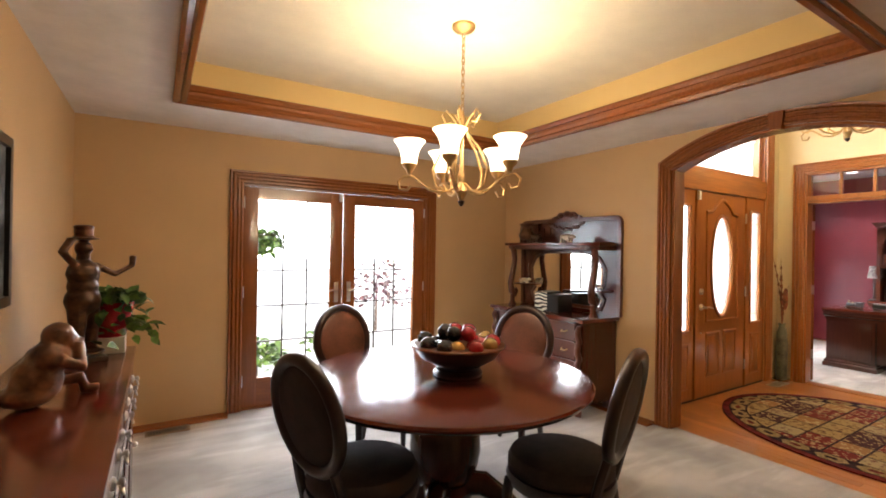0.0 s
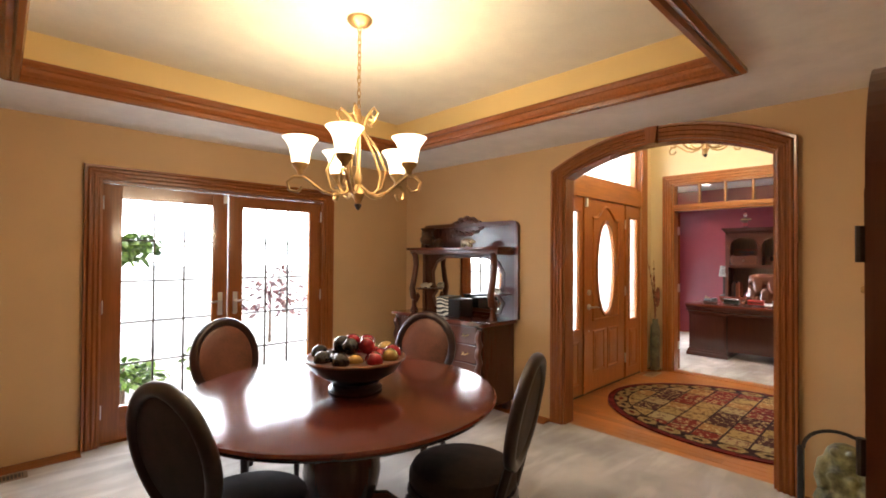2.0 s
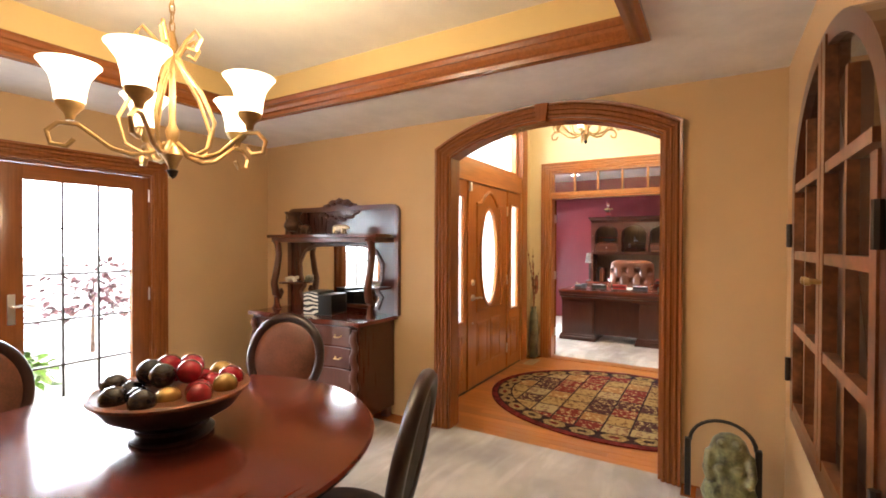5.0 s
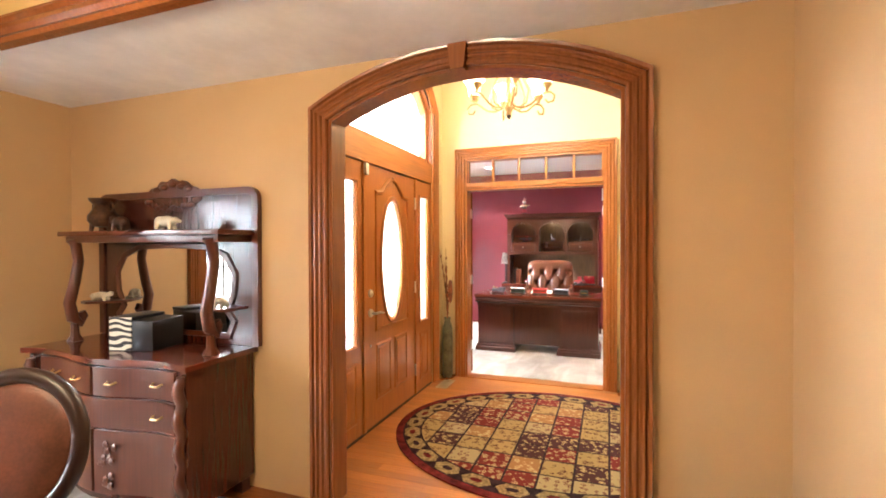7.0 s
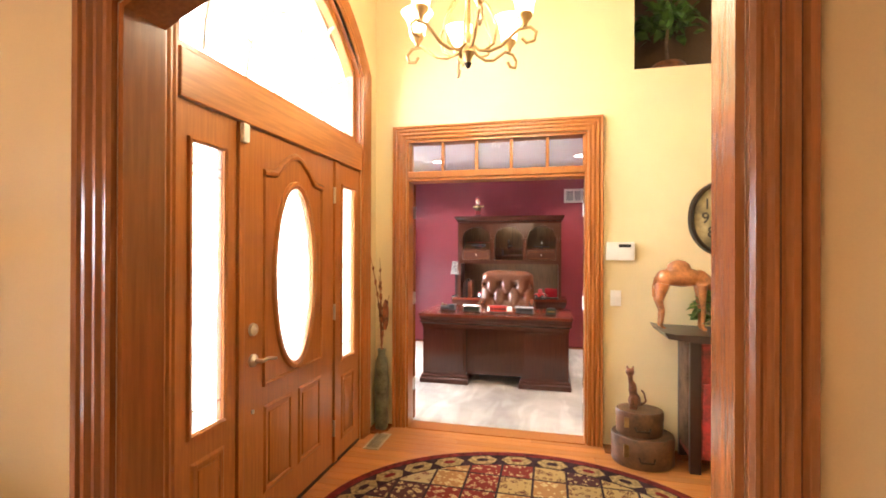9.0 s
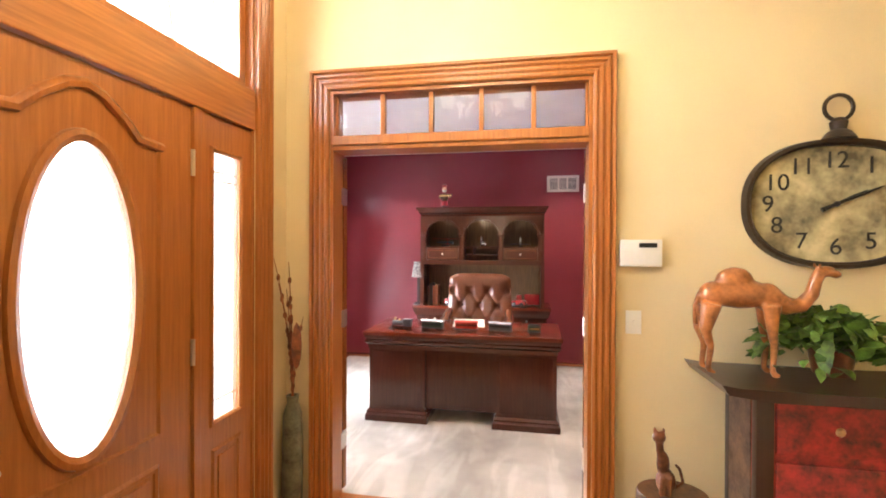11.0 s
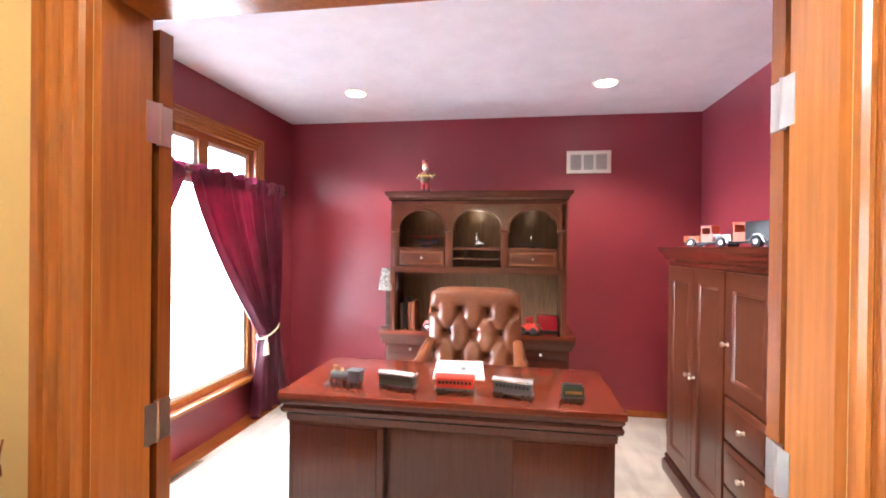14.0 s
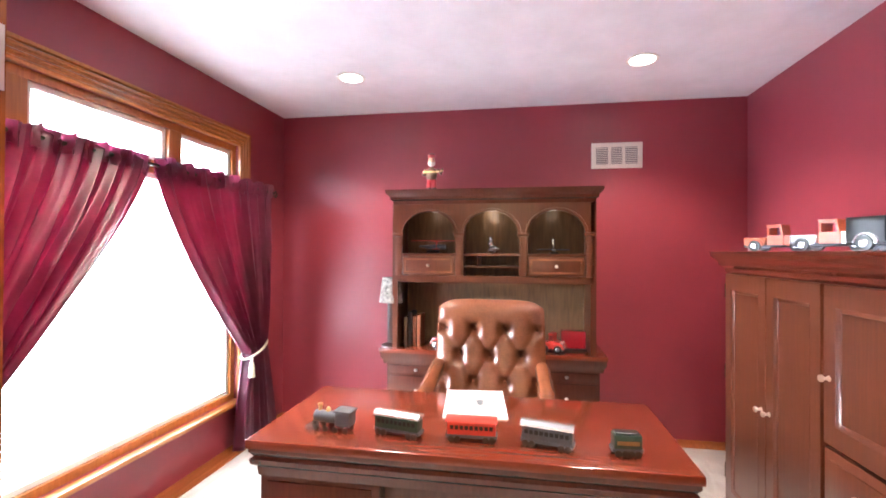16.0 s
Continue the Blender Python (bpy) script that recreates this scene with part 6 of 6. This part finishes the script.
for (a, b) in cells:
    r = (b - a) / 2
    part("arch_bead", molding(bmnew(), [(a, 0.86)] + arc((a + b) / 2, 0.86, r, 0.17, 180, 0, 18)[1:], ony(D), [(0, 0), (0, 0.008), (0.018, 0.008), (0.02, 0)]), M_CHERRY, hu)
for x in (-0.695, -0.2325, 0.2325, 0.695):
    part("capital", bx(x - 0.042, x + 0.042, D, D + 0.02, 0.845, 0.87, bevel=0.005), M_CHERRY, hu)
    part("pilaster", bx(x - 0.022, x + 0.022, D, D + 0.008, 0.555, 0.845, bevel=0.003), M_CHERRY, hu)
for x in (-0.2325, 0.2325):
    part("divider", bx(x - 0.012, x + 0.012, D - 0.32, D - 0.02, 0.525, 1.06), M_CHERRY, hu)
part("shelf", bx(-HW + 0.02, HW - 0.02, D - 0.32, D - 0.005, 0.70, 0.718), M_CHERRY, hu)
part("letter_shelf", bx(-0.22, 0.22, D - 0.32, D - 0.01, 0.615, 0.625), M_CHERRY, hu)
part("letter_divider", bx(0.095, 0.105, D - 0.32, D - 0.02, 0.625, 0.70), M_CHERRY, hu)
for a, b in (cells[0], cells[2]):
    d = part("drawer", bx(a + 0.004, b - 0.004, D - 0.016, D + 0.004, 0.56, 0.695, bevel=0.004), M_CHERRY, hu)
    part("drawer_bead", molding(bmnew(), [(a + 0.02, 0.575), (a + 0.02, 0.68), (b - 0.02, 0.68), (b - 0.02, 0.575)], ony(D + 0.004), [(0, 0), (0, 0.004), (-0.012, 0.004), (-0.012, 0)], True), M_CARVED, d)
    part("knob", ball(bmnew(), ((a + b) / 2, D + 0.016, 0.628), 0.012), M_NICKEL, d, "nickel knob")
part("crown", molding(bmnew(), [(0.725, 0.0), (-0.725, 0.0), (-0.725, D), (0.725, D)], flat(0), [(-0.04, 1.085), (0.005, 1.085), (0.012, 1.11), (0.028, 1.12), (0.03, 1.14), (0.055, 1.165), (0.06, 1.19), (-0.04, 1.19)], True), M_MAHOG, hu, "crown moulding")
part("cap", bx(-0.77, 0.77, 0.0, D + 0.045, 1.165, 1.188), M_MAHOG, hu)


def on_hutch(u, d, z, turn=0):
    return pose(9.71 - d, 1.59 + u, z, 0, 0, turn)


bp = thing("toy_biplane", on_hutch(0.46, 0.44, 1.498, 0), "red wire-framed toy biplane in the hutch", "toy")
part("fuselage", tube(bmnew(), [(0, -0.10, 0.05), (0, 0, 0.05), (0, 0.11, 0.055)], [0.018, 0.018, 0.006]), M_GREYTOY, bp)
for z in (0.03, 0.09):
    part("wing", bx(-0.02, 0.02, -0.055, 0.0, z, z + 0.005), M_REDTOY, bp)
for x in (-0.15, 0.15):
    part("strut", tube(bmnew(), [(x * 0.1, -0.03, 0.03), (x * 0.1, -0.03, 0.09)], 0.003, 5), M_REDTOY, bp)
part("wing_span", bx(-0.012, 0.012, -0.17, 0.17, 0.095, 0.10), M_REDTOY, bp)
part("undercarriage", tube(bmnew(), [(0, -0.05, 0.012), (0, 0.05, 0.012)], 0.012), M_BLACK, bp)
statue("small_figurine", [((0, 0, 0.03), (0.03, 0.035, 0.03)), ((0, 0.01, 0.075), (0.02, 0.022, 0.03)), ((0, 0.012, 0.115), (0.016, 0.016, 0.018))], [([(0, 0, 0.06), (-0.02, -0.05, 0.03)], 0.012)], M_SILVER, on_hutch(0.0, 0.44, 1.498), "small silvery figurine in the middle niche", "figurine", 0.005)
jt = thing("toy_jet", on_hutch(-0.46, 0.44, 1.498), "silver and blue toy jet in the hutch niche", "toy")
part("fuselage", tube(bmnew(), [(-0.10, 0, 0.03), (0, 0, 0.035), (0.10, 0, 0.05)], [0.004, 0.02, 0.016]), M_SILVER, jt)
part("wing", prism(bmnew(), [(0.05, 0), (0.07, 0.12), (0.03, 0.12), (-0.05, 0.0), (0.03, -0.12), (0.07, -0.12)], flat(0.03), 0, 0.005), mat("blue_toy_paint", (0.06, 0.09, 0.18), 0.3), jt)
part("tail", prism(bmnew(), [(0.05, 0.04), (0.11, 0.04), (0.11, 0.11)], ony(0), -0.003, 0.003), M_SILVER, jt)
part("stand", bx(-0.03, 0.03, -0.03, 0.03, 0, 0.015), M_BLACK, jt)
def banded(name, stops, height):
    """Paint in bands up the figure."""
    m = mat(name, (0.5, 0.5, 0.5), 0.35, vary=0, bump=0)
    n, l = m.node_tree.nodes, m.node_tree.links
    tc, sx, mr, rp = n.new("ShaderNodeTexCoord"), n.new("ShaderNodeSeparateXYZ"), n.new("ShaderNodeMapRange"), n.new("ShaderNodeValToRGB")
    l.new(tc.outputs["Object"], sx.inputs[0])
    l.new(sx.outputs["Z"], mr.inputs[0])
    mr.inputs["From Max"].default_value = height
    rp.color_ramp.interpolation = "CONSTANT"
    while len(rp.color_ramp.elements) < len(stops):
        rp.color_ramp.elements.new(0.5)
    for e, (p, c) in zip(rp.color_ramp.elements, stops):
        e.position, e.color = p, (*c, 1)
    l.new(mr.outputs[0], rp.inputs[0])
    l.new(rp.outputs[0], n["Principled BSDF"].inputs["Base Color"])
    return m


M_SOLDIER = banded("painted_soldier", [(0, (0.03, 0.02, 0.02)), (0.10, (0.35, 0.03, 0.04)), (0.30, (0.10, 0.055, 0.03)), (0.47, (0.45, 0.32, 0.12)), (0.52, (0.13, 0.06, 0.03)), (0.64, (0.55, 0.52, 0.46)), (0.74, (0.50, 0.26, 0.17)), (0.86, (0.30, 0.03, 0.035)), (0.93, (0.10, 0.03, 0.03))], 0.30)
statue("nutcracker", [((0, 0, 0.13), (0.035, 0.045, 0.06)), ((0, 0, 0.225), (0.028, 0.03, 0.035)), ((0, 0, 0.275), (0.03, 0.032, 0.022)), ((-0.02, 0, 0.21), (0.018, 0.02, 0.014))], [([(0, s * 0.02, 0.09), (0, s * 0.022, 0.0)], 0.018) for s in (-1, 1)] + [([(0, 0.045, 0.17), (-0.02, 0.06, 0.12)], 0.015), ([(0, -0.045, 0.17), (-0.04, -0.08, 0.13), (-0.04, -0.09, 0.17)], 0.014)], M_SOLDIER, pose(9.20, 2.05, 1.969), "painted wooden nutcracker doll on top of the hutch", "doll", 0.006)
lp = thing("table_lamp", on_hutch(0.77, 0.52, 0.78), "slim dark table lamp with grey woven shade", "lamp")
part("base", lathe(bmnew(), [(0, 0), (0.075, 0), (0.075, 0.012), (0.03, 0.03), (0, 0.03)], 22), M_ESPRESSO, lp)
part("column", bx(-0.025, 0.025, -0.025, 0.025, 0.03, 0.38, bevel=0.004), M_ESPRESSO, lp)
part("shade", lathe(bmnew(), [(0.095, 0.34), (0.07, 0.53), (0.066, 0.53), (0.091, 0.34)], 28), M_BASKET, lp)
for k, (c, h) in enumerate((((0.30, 0.09, 0.03), 0.24), ((0.25, 0.07, 0.02), 0.23), ((0.03, 0.03, 0.03), 0.26), ((0.10, 0.06, 0.04), 0.22))):
    bk = thing("book", on_hutch(0.56 + 0.034 * k, 0.40, 0.78), ("orange-spined", "rust-coloured", "black", "brown")[k] + " book standing on the credenza", "book", "books on the credenza")
    m = mat("book_cover", c, 0.5)
    part("cover", bx(-0.09, 0.08, -0.015, 0.015, 0, h, bevel=0.002), m, bk)
    part("paper_block", bx(-0.08, 0.083, -0.011, 0.011, 0.004, h - 0.004), M_PAPER, bk)


def toy_vehicle(m, body, cabcol, length, label, boxback=False):
    th = thing("toy_truck", m, label, "toy vehicle", "")
    L = length / 2
    part("chassis", bx(-L, L, -0.05, 0.05, 0.022, 0.035, bevel=0.003), M_BLACK, th)
    bm = bmnew()
    prism(bm, [(-L, 0.035), (-L, 0.065), (-L + 0.02, 0.078), (-L * 0.25, 0.085), (-L * 0.25, 0.035)], ony(0), -0.036, 0.036)
    part("bonnet", bm, body, th)
    part("grille", bx(-L - 0.004, -L + 0.001, -0.03, 0.03, 0.035, 0.068), M_SILVER, th)
    part("bumper", bx(-L - 0.018, -L - 0.006, -0.058, 0.058, 0.024, 0.036, bevel=0.003), M_SILVER, th)
    cab = bmnew()
    ringprism(cab, [(-L * 0.25, 0.08), (-L * 0.18, 0.135), (L * 0.25, 0.135), (L * 0.25, 0.08)], [(-L * 0.19, 0.085), (-L * 0.14, 0.125), (L * 0.2, 0.125), (L * 0.2, 0.085)], ony(0), -0.042, 0.042)
    box(cab, -L * 0.25, L * 0.25, -0.043, 0.043, 0.035, 0.08)
    box(cab, -L * 0.2, L * 0.27, -0.045, 0.045, 0.134, 0.14)
    part("cab", cab, cabcol, th, smooth=False)
    part("bed", bx(L * 0.28, L, -0.05, 0.05, 0.036, 0.13 if boxback else 0.075, bevel=0.004), M_BLACK if boxback else body, th)
    for x in (-L * 0.68, L * 0.62):
        for s in (-1, 1):
            wh = part("wheel", lathe(bmnew(), [(0, -0.01), (0.028, -0.01), (0.03, 0), (0.028, 0.01), (0, 0.01)], 18, pose(x, s * 0.052, 0.030, 90)), M_BLACK, th)
            part("rim", lathe(bmnew(), [(0, 0.0), (0.016, 0), (0.014, 0.004), (0, 0.005)], 14, pose(x, s * 0.0625, 0.030, -90 * s)), M_SILVER, wh)
            part("fender", tube(bmnew(), [(x + 0.036 * math.cos(a), s * 0.05, 0.03 + 0.036 * math.sin(a)) for a in [math.pi * j / 8 for j in range(9)]], 0.008, 6), body, th)
        part("headlamp", ball(bmnew(), (-L + 0.005, 0.035 if x < 0 else -0.035, 0.075), 0.011, 1), M_SILVER, th)
    return th


toy_vehicle(on_hutch(-0.45, 0.50, 0.78, 70), M_REDTOY, M_REDTOY, 0.15, "small red toy car on the credenza")
toy_vehicle(on_hutch(0.36, 0.50, 0.78, 75), M_REDTOY, M_PAPER, 0.16, "red and white toy truck on the credenza")
hd = thing("toy_bus", on_hutch(-0.60, 0.42, 0.78), "dark red toy bus on the credenza", "toy vehicle")
part("body", bx(-0.05, 0.05, -0.09, 0.09, 0.02, 0.15, bevel=0.015), M_REDPOT, hd)
part("base", bx(-0.055, 0.055, -0.095, 0.095, 0, 0.02), M_BLACK, hd)

# armoire
ar = thing("armoire", pose(7.93, -0.378, 0), "cherry armoire with panelled doors and drawers", "armoire")
part("carcass", bx(-0.66, 0.66, 0, 0.60, 0.08, 1.42), M_MAHOG, ar)
part("crown", molding(bmnew(), [(-0.66, 0.0), (-0.66, 0.60), (0.66, 0.60), (0.66, 0.0)], flat(0), [(-0.03, 1.40), (0.004, 1.40), (0.01, 1.425), (0.03, 1.44), (0.036, 1.465), (0.062, 1.49), (0.066, 1.518), (-0.03, 1.518)], True), M_MAHOGX, ar, "ogee crown moulding")
part("top", bx(-0.64, 0.64, 0.0, 0.62, 1.49, 1.516), M_MAHOGX, ar)
part("plinth", molding(bmnew(), [(-0.66, 0.0), (-0.66, 0.60), (0.66, 0.60), (0.66, 0.0)], flat(0), [(-0.03, 0), (0.03, 0), (0.032, 0.06), (0.014, 0.085), (0.02, 0.10), (0.003, 0.13), (-0.03, 0.13)], True), M_MAHOG, ar)


def armoire_door(u0, u1, z0, z1, knob):
    d = part("door", ringprism(bmnew(), [(u0, z0), (u0, z1), (u1, z1), (u1, z0)], [(u0 + 0.065, z0 + 0.075), (u0 + 0.065, z1 - 0.085), (u1 - 0.065, z1 - 0.085), (u1 - 0.065, z0 + 0.075)], ony(0.601), 0, 0.022), M_CHERRY, ar, smooth=False)
    part("panel", bx(u0 + 0.065, u1 - 0.065, 0.602, 0.612, z0 + 0.075, z1 - 0.085), M_CHERRY, d)
    part("panel_bead", molding(bmnew(), [(u0 + 0.065, z0 + 0.075), (u0 + 0.065, z1 - 0.085), (u1 - 0.065, z1 - 0.085), (u1 - 0.065, z0 + 0.075)], ony(0.612), [(0.0, 0), (0.0, 0.012), (-0.012, 0.006), (-0.018, 0)], True), M_CHERRY, d)
    bm = lathe(bmnew(), [(0, 0), (0.012, 0), (0.006, 0.008), (0.006, 0.016), (0.014, 0.024), (0.012, 0.032), (0, 0.034)], 14, pose(knob, 0.623, (z0 + z1) / 2 if z0 < 0.3 else z1 - 0.35, -90))
    part("knob", bm, M_NICKEL, d, "nickel knob")
    return d


armoire_door(0.20, 0.62, 0.14, 1.395, 0.235)
armoire_door(-0.20, 0.195, 0.14, 1.395, 0.165)
armoire_door(-0.64, -0.22, 0.80, 1.395, -0.25)
for z0, z1 in ((0.58, 0.785), (0.36, 0.565), (0.14, 0.345)):
    d = part("drawer", bx(-0.64, -0.22, 0.601, 0.622, z0, z1, bevel=0.005), M_CHERRY, ar)
    part("drawer_panel", bx(-0.60, -0.26, 0.622, 0.628, z0 + 0.035, z1 - 0.035, bevel=0.004), M_CHERRY, d)
    part("knob", lathe(bmnew(), [(0, 0), (0.012, 0), (0.006, 0.008), (0.014, 0.022), (0.012, 0.030), (0, 0.032)], 14, pose(-0.43, 0.628, (z0 + z1) / 2, -90)), M_NICKEL, d, "nickel knob")
for z in (0.3, 0.85, 1.3):
    part("hinge", tube(bmnew(), [(0.635, 0.612, z - 0.04), (0.635, 0.612, z + 0.04)], 0.010), M_IRON, ar)
    part("hinge", tube(bmnew(), [(-0.652, 0.612, z - 0.04), (-0.652, 0.612, z + 0.04)], 0.010), M_IRON, ar)
toy_vehicle(pose(8.42, 0.04, 1.518, 0, 0, 38), M_ORANGE, M_ORANGE, 0.30, "faded red toy pickup truck on the armoire")
toy_vehicle(pose(8.02, 0.02, 1.518, 0, 0, 30), M_SILVER, M_ORANGE, 0.32, "orange and white antique toy car on the armoire")
toy_vehicle(pose(7.62, 0.02, 1.518, 0, 0, 24), M_SILVER, M_BLACK, 0.36, "black and silver toy delivery truck on the armoire", True)

# return air grille
vg = thing("wall_vent", pose(9.718, 0.60, 2.31), "white three-section wall air grille", "vent")
part("frame", ringprism(bmnew(), [(-0.20, -0.105), (-0.20, 0.105), (0.20, 0.105), (0.20, -0.105)], [(-0.165, -0.07), (-0.165, 0.07), (0.165, 0.07), (0.165, -0.07)], onx(0, -1), 0.0005, 0.012), M_WHITE, vg, smooth=False)
part("backing", bx(-0.003, -0.0005, -0.165, 0.165, -0.07, 0.07), M_GREYTOY, vg)
for y in (-0.055, 0.055):
    part("bar", bx(-0.011, -0.001, y - 0.011, y + 0.011, -0.07, 0.07), M_WHITE, vg)
for k in range(9):
    z = -0.06 + 0.015 * k
    part("slat", bx(-0.009, -0.003, -0.165, 0.165, z - 0.003, z + 0.003), M_WHITE, vg)

for x, y in ((8.86, 2.57), (8.86, 0.61), (7.1, 2.57), (7.1, 0.61)):
    dl = thing("downlight", pose(x, y, 2.75), "lit recessed ceiling downlight with white trim", "ceiling light", "office downlights")
    part("trim_ring", lathe(bmnew(), [(0.075, -0.001), (0.10, -0.001), (0.098, -0.008), (0.075, -0.006)], 28), M_WHITE, dl)
    part("lens", lathe(bmnew(), [(0, -0.010), (0.074, -0.010), (0.074, -0.007), (0, -0.007)], 28), M_CAN, dl).visible_shadow = False

# curtains
rod = thing("curtain_rod", pose(0, 3.45, 2.0), "dark metal curtain rod with scroll finials", "curtain rod")
part("rod", tube(bmnew(), [(6.62, 0, 0), (9.36, 0, 0)], 0.011, 10), M_IRON, rod)
for s, x in ((-1, 6.62), (1, 9.36)):
    part("finial", tube(bmnew(), [(x, 0, 0), (x + s * 0.03, 0, 0.02), (x + s * 0.05, 0, -0.005), (x + s * 0.03, 0, -0.03), (x + s * 0.01, 0, -0.02)], 0.008), M_IRON, rod)
for x in (6.70, 8.02, 9.30):
    part("bracket", tube(bmnew(), [(x, 0, 0), (x, 0.105, 0)], 0.008), M_IRON, rod)


def curtain(outer, inner, tie_in):
    s = 1 if outer > inner else -1
    th = thing("curtain", pose(0, 3.45, 0), "burgundy satin curtain tied back with a cord", "curtain", "office curtains")
    nu, nv = 110, 60

    def sheet(zt, zb, fi, fo, amp, n):
        bm = bmnew()
        g = {}
        for j in range(nv + 1):
            v = j / nv
            z = zt + (zb - zt) * v
            a, b = fi(v), fo(v)
            for i in range(nu + 1):
                u = i / nu
                x = a + (b - a) * u
                ph = u * n * 2 * math.pi + 0.6 * math.sin(3 * v + 5 * u)
                y = amp(v) * (math.sin(ph) + 0.35 * math.sin(2.3 * ph + 2)) - 0.01
                g[i, j] = bm.verts.new((x, y, z - (0.02 * math.sin(ph * 0.5) if j in (0, nv) else 0)))
        for j in range(nv):
            for i in range(nu):
                bm.faces.new((g[i, j], g[i + 1, j], g[i + 1, j + 1], g[i, j + 1]))
        return bm

    drop = sheet(2.03, 0.74, lambda v: inner + (tie_in - inner) * (v ** 1.35), lambda v: outer - s * 0.10 * v ** 3, lambda v: 0.012 + 0.030 * v * (1 - 0.2 * v), 11)
    o = part("drape", drop, M_CURTAIN, th)
    tail = sheet(0.74, 0.04, lambda v: tie_in - s * 0.12 * v, lambda v: outer - s * 0.10 + s * 0.18 * v, lambda v: 0.034, 6)
    t = part("drape_tail", tail, M_CURTAIN, th)
    for q in (o, t):
        sol = q.modifiers.new("cloth", "SOLIDIFY")
        sol.thickness = 0.003
    head = sheet(2.045, 1.95, lambda v: inner + s * 0.01, lambda v: outer, lambda v: 0.024, 16)
    part("ruffle", head, M_CURTAIN, th)
    c = (tie_in + outer - s * 0.10) / 2
    w = abs(outer - s * 0.10 - tie_in) / 2 + 0.02
    part("tieback", tube(bmnew(), [(c + w * math.cos(a), -0.01 + 0.065 * math.sin(a), 0.74 + s * 0.05 * math.cos(a)) for a in [2 * math.pi * j / 28 for j in range(28)]], 0.010, 7, True), M_POLAR, th, "pale twisted cord")
    part("tassel", lathe(bmnew(), [(0, 0), (0.026, 0.0), (0.018, 0.10), (0.008, 0.12), (0.016, 0.14), (0, 0.155)], 14, pose(tie_in + s * 0.01, -0.06, 0.55)), M_POLAR, th, "pale tassel")


curtain(9.30, 8.06, 8.95)
curtain(6.75, 8.04, 7.08)

# ---- outside ----
def tree(m, h, crown, seed, label, leafmat):
    th = thing("tree", m, label, "tree")
    part("trunk", tube(bmnew(), [(0, 0, -0.02), (0.02, 0, h * 0.3), (0, 0.03, h * 0.6), (0.02, 0, h * 0.85)], [0.06, 0.05, 0.04, 0.015]), M_BARK, th)
    r = random.Random(seed)
    lb, lf = bmnew(), bmnew()
    for k in range(12):
        a, z = r.uniform(0, 6.28), h * r.uniform(0.45, 0.8)
        e = Vector((crown * 0.8 * math.cos(a), crown * 0.8 * math.sin(a), z + crown * r.uniform(0.1, 0.6)))
        tube(lb, [(0, 0, z), e * 0.5 + Vector((0, 0, z * 0.5 + 0.05)), e], [0.02, 0.014, 0.005], 6)
        foliage(lf, e, (crown * 0.45, crown * 0.45, crown * 0.35), 130, 0.13, seed * 31 + k)
    part("limb", lb, M_BARK, th)
    part("crown", lf, leafmat, th)


tree(pose(1.05, 8.6, -0.14), 2.0, 0.7, 3, "young green tree on the gravel outside", M_LEAF2)


def shrub(x, y, rx, rz, seed, leafmat, label):
    th = thing("shrub", pose(x, y, -0.14), label, "shrub")
    part("stem", tube(bmnew(), [(0, 0, 0), (0.02, 0.01, rz * 0.9)], [0.03, 0.01], 6), M_BARK, th)
    part("foliage", foliage(bmnew(), (0, 0, rz * 0.55), (rx, rx, rz * 0.6), 380, 0.10, seed), leafmat, th)


M_PURPLE = mat("purple_leaves", (0.14, 0.06, 0.07), 0.5, vary=0.4, scale=20)
shrub(3.5, 8.2, 0.85, 1.25, 21, M_PURPLE, "purple-leaved shrub on the gravel outside")
shrub(0.9, 5.9, 0.45, 0.42, 22, M_LEAF2, "low green shrub outside the doors")
shrub(2.05, 6.4, 0.45, 0.42, 23, M_LEAF2, "low green shrub outside the doors")
shrub(-1.2, 9.5, 0.9, 1.3, 24, M_LEAF, "rounded green shrub outside")

# ---- hardwood planks ----
random.seed(7)
shared = {}
for k, ln in enumerate((0.9, 1.2, 1.5, 0.6)):
    o = part("plank", bx(0.0006, 0.0774, 0.0006, ln - 0.0006, -0.012, 0.0 - 0.001, bevel=0.0012, seg=1), M_PLANK, foyer_floor, smooth=False)
    shared[ln] = o.data
    bpy.data.objects.remove(o)
nrow = 33
for i in range(nrow):
    x = 3.562 + i * 0.078
    y = -1.7
    cut = random.uniform(0.35, 1.0)
    while y < 2.5:
        ln = random.choice((0.9, 1.2, 1.5, 0.6))
        o = new("plank", shared[ln])
        o.parent = foyer_floor
        o.location = (x, y, 0)
        o.scale.y = min(cut, (2.57 - y) / ln)
        y += ln * cut
        cut = 1.0
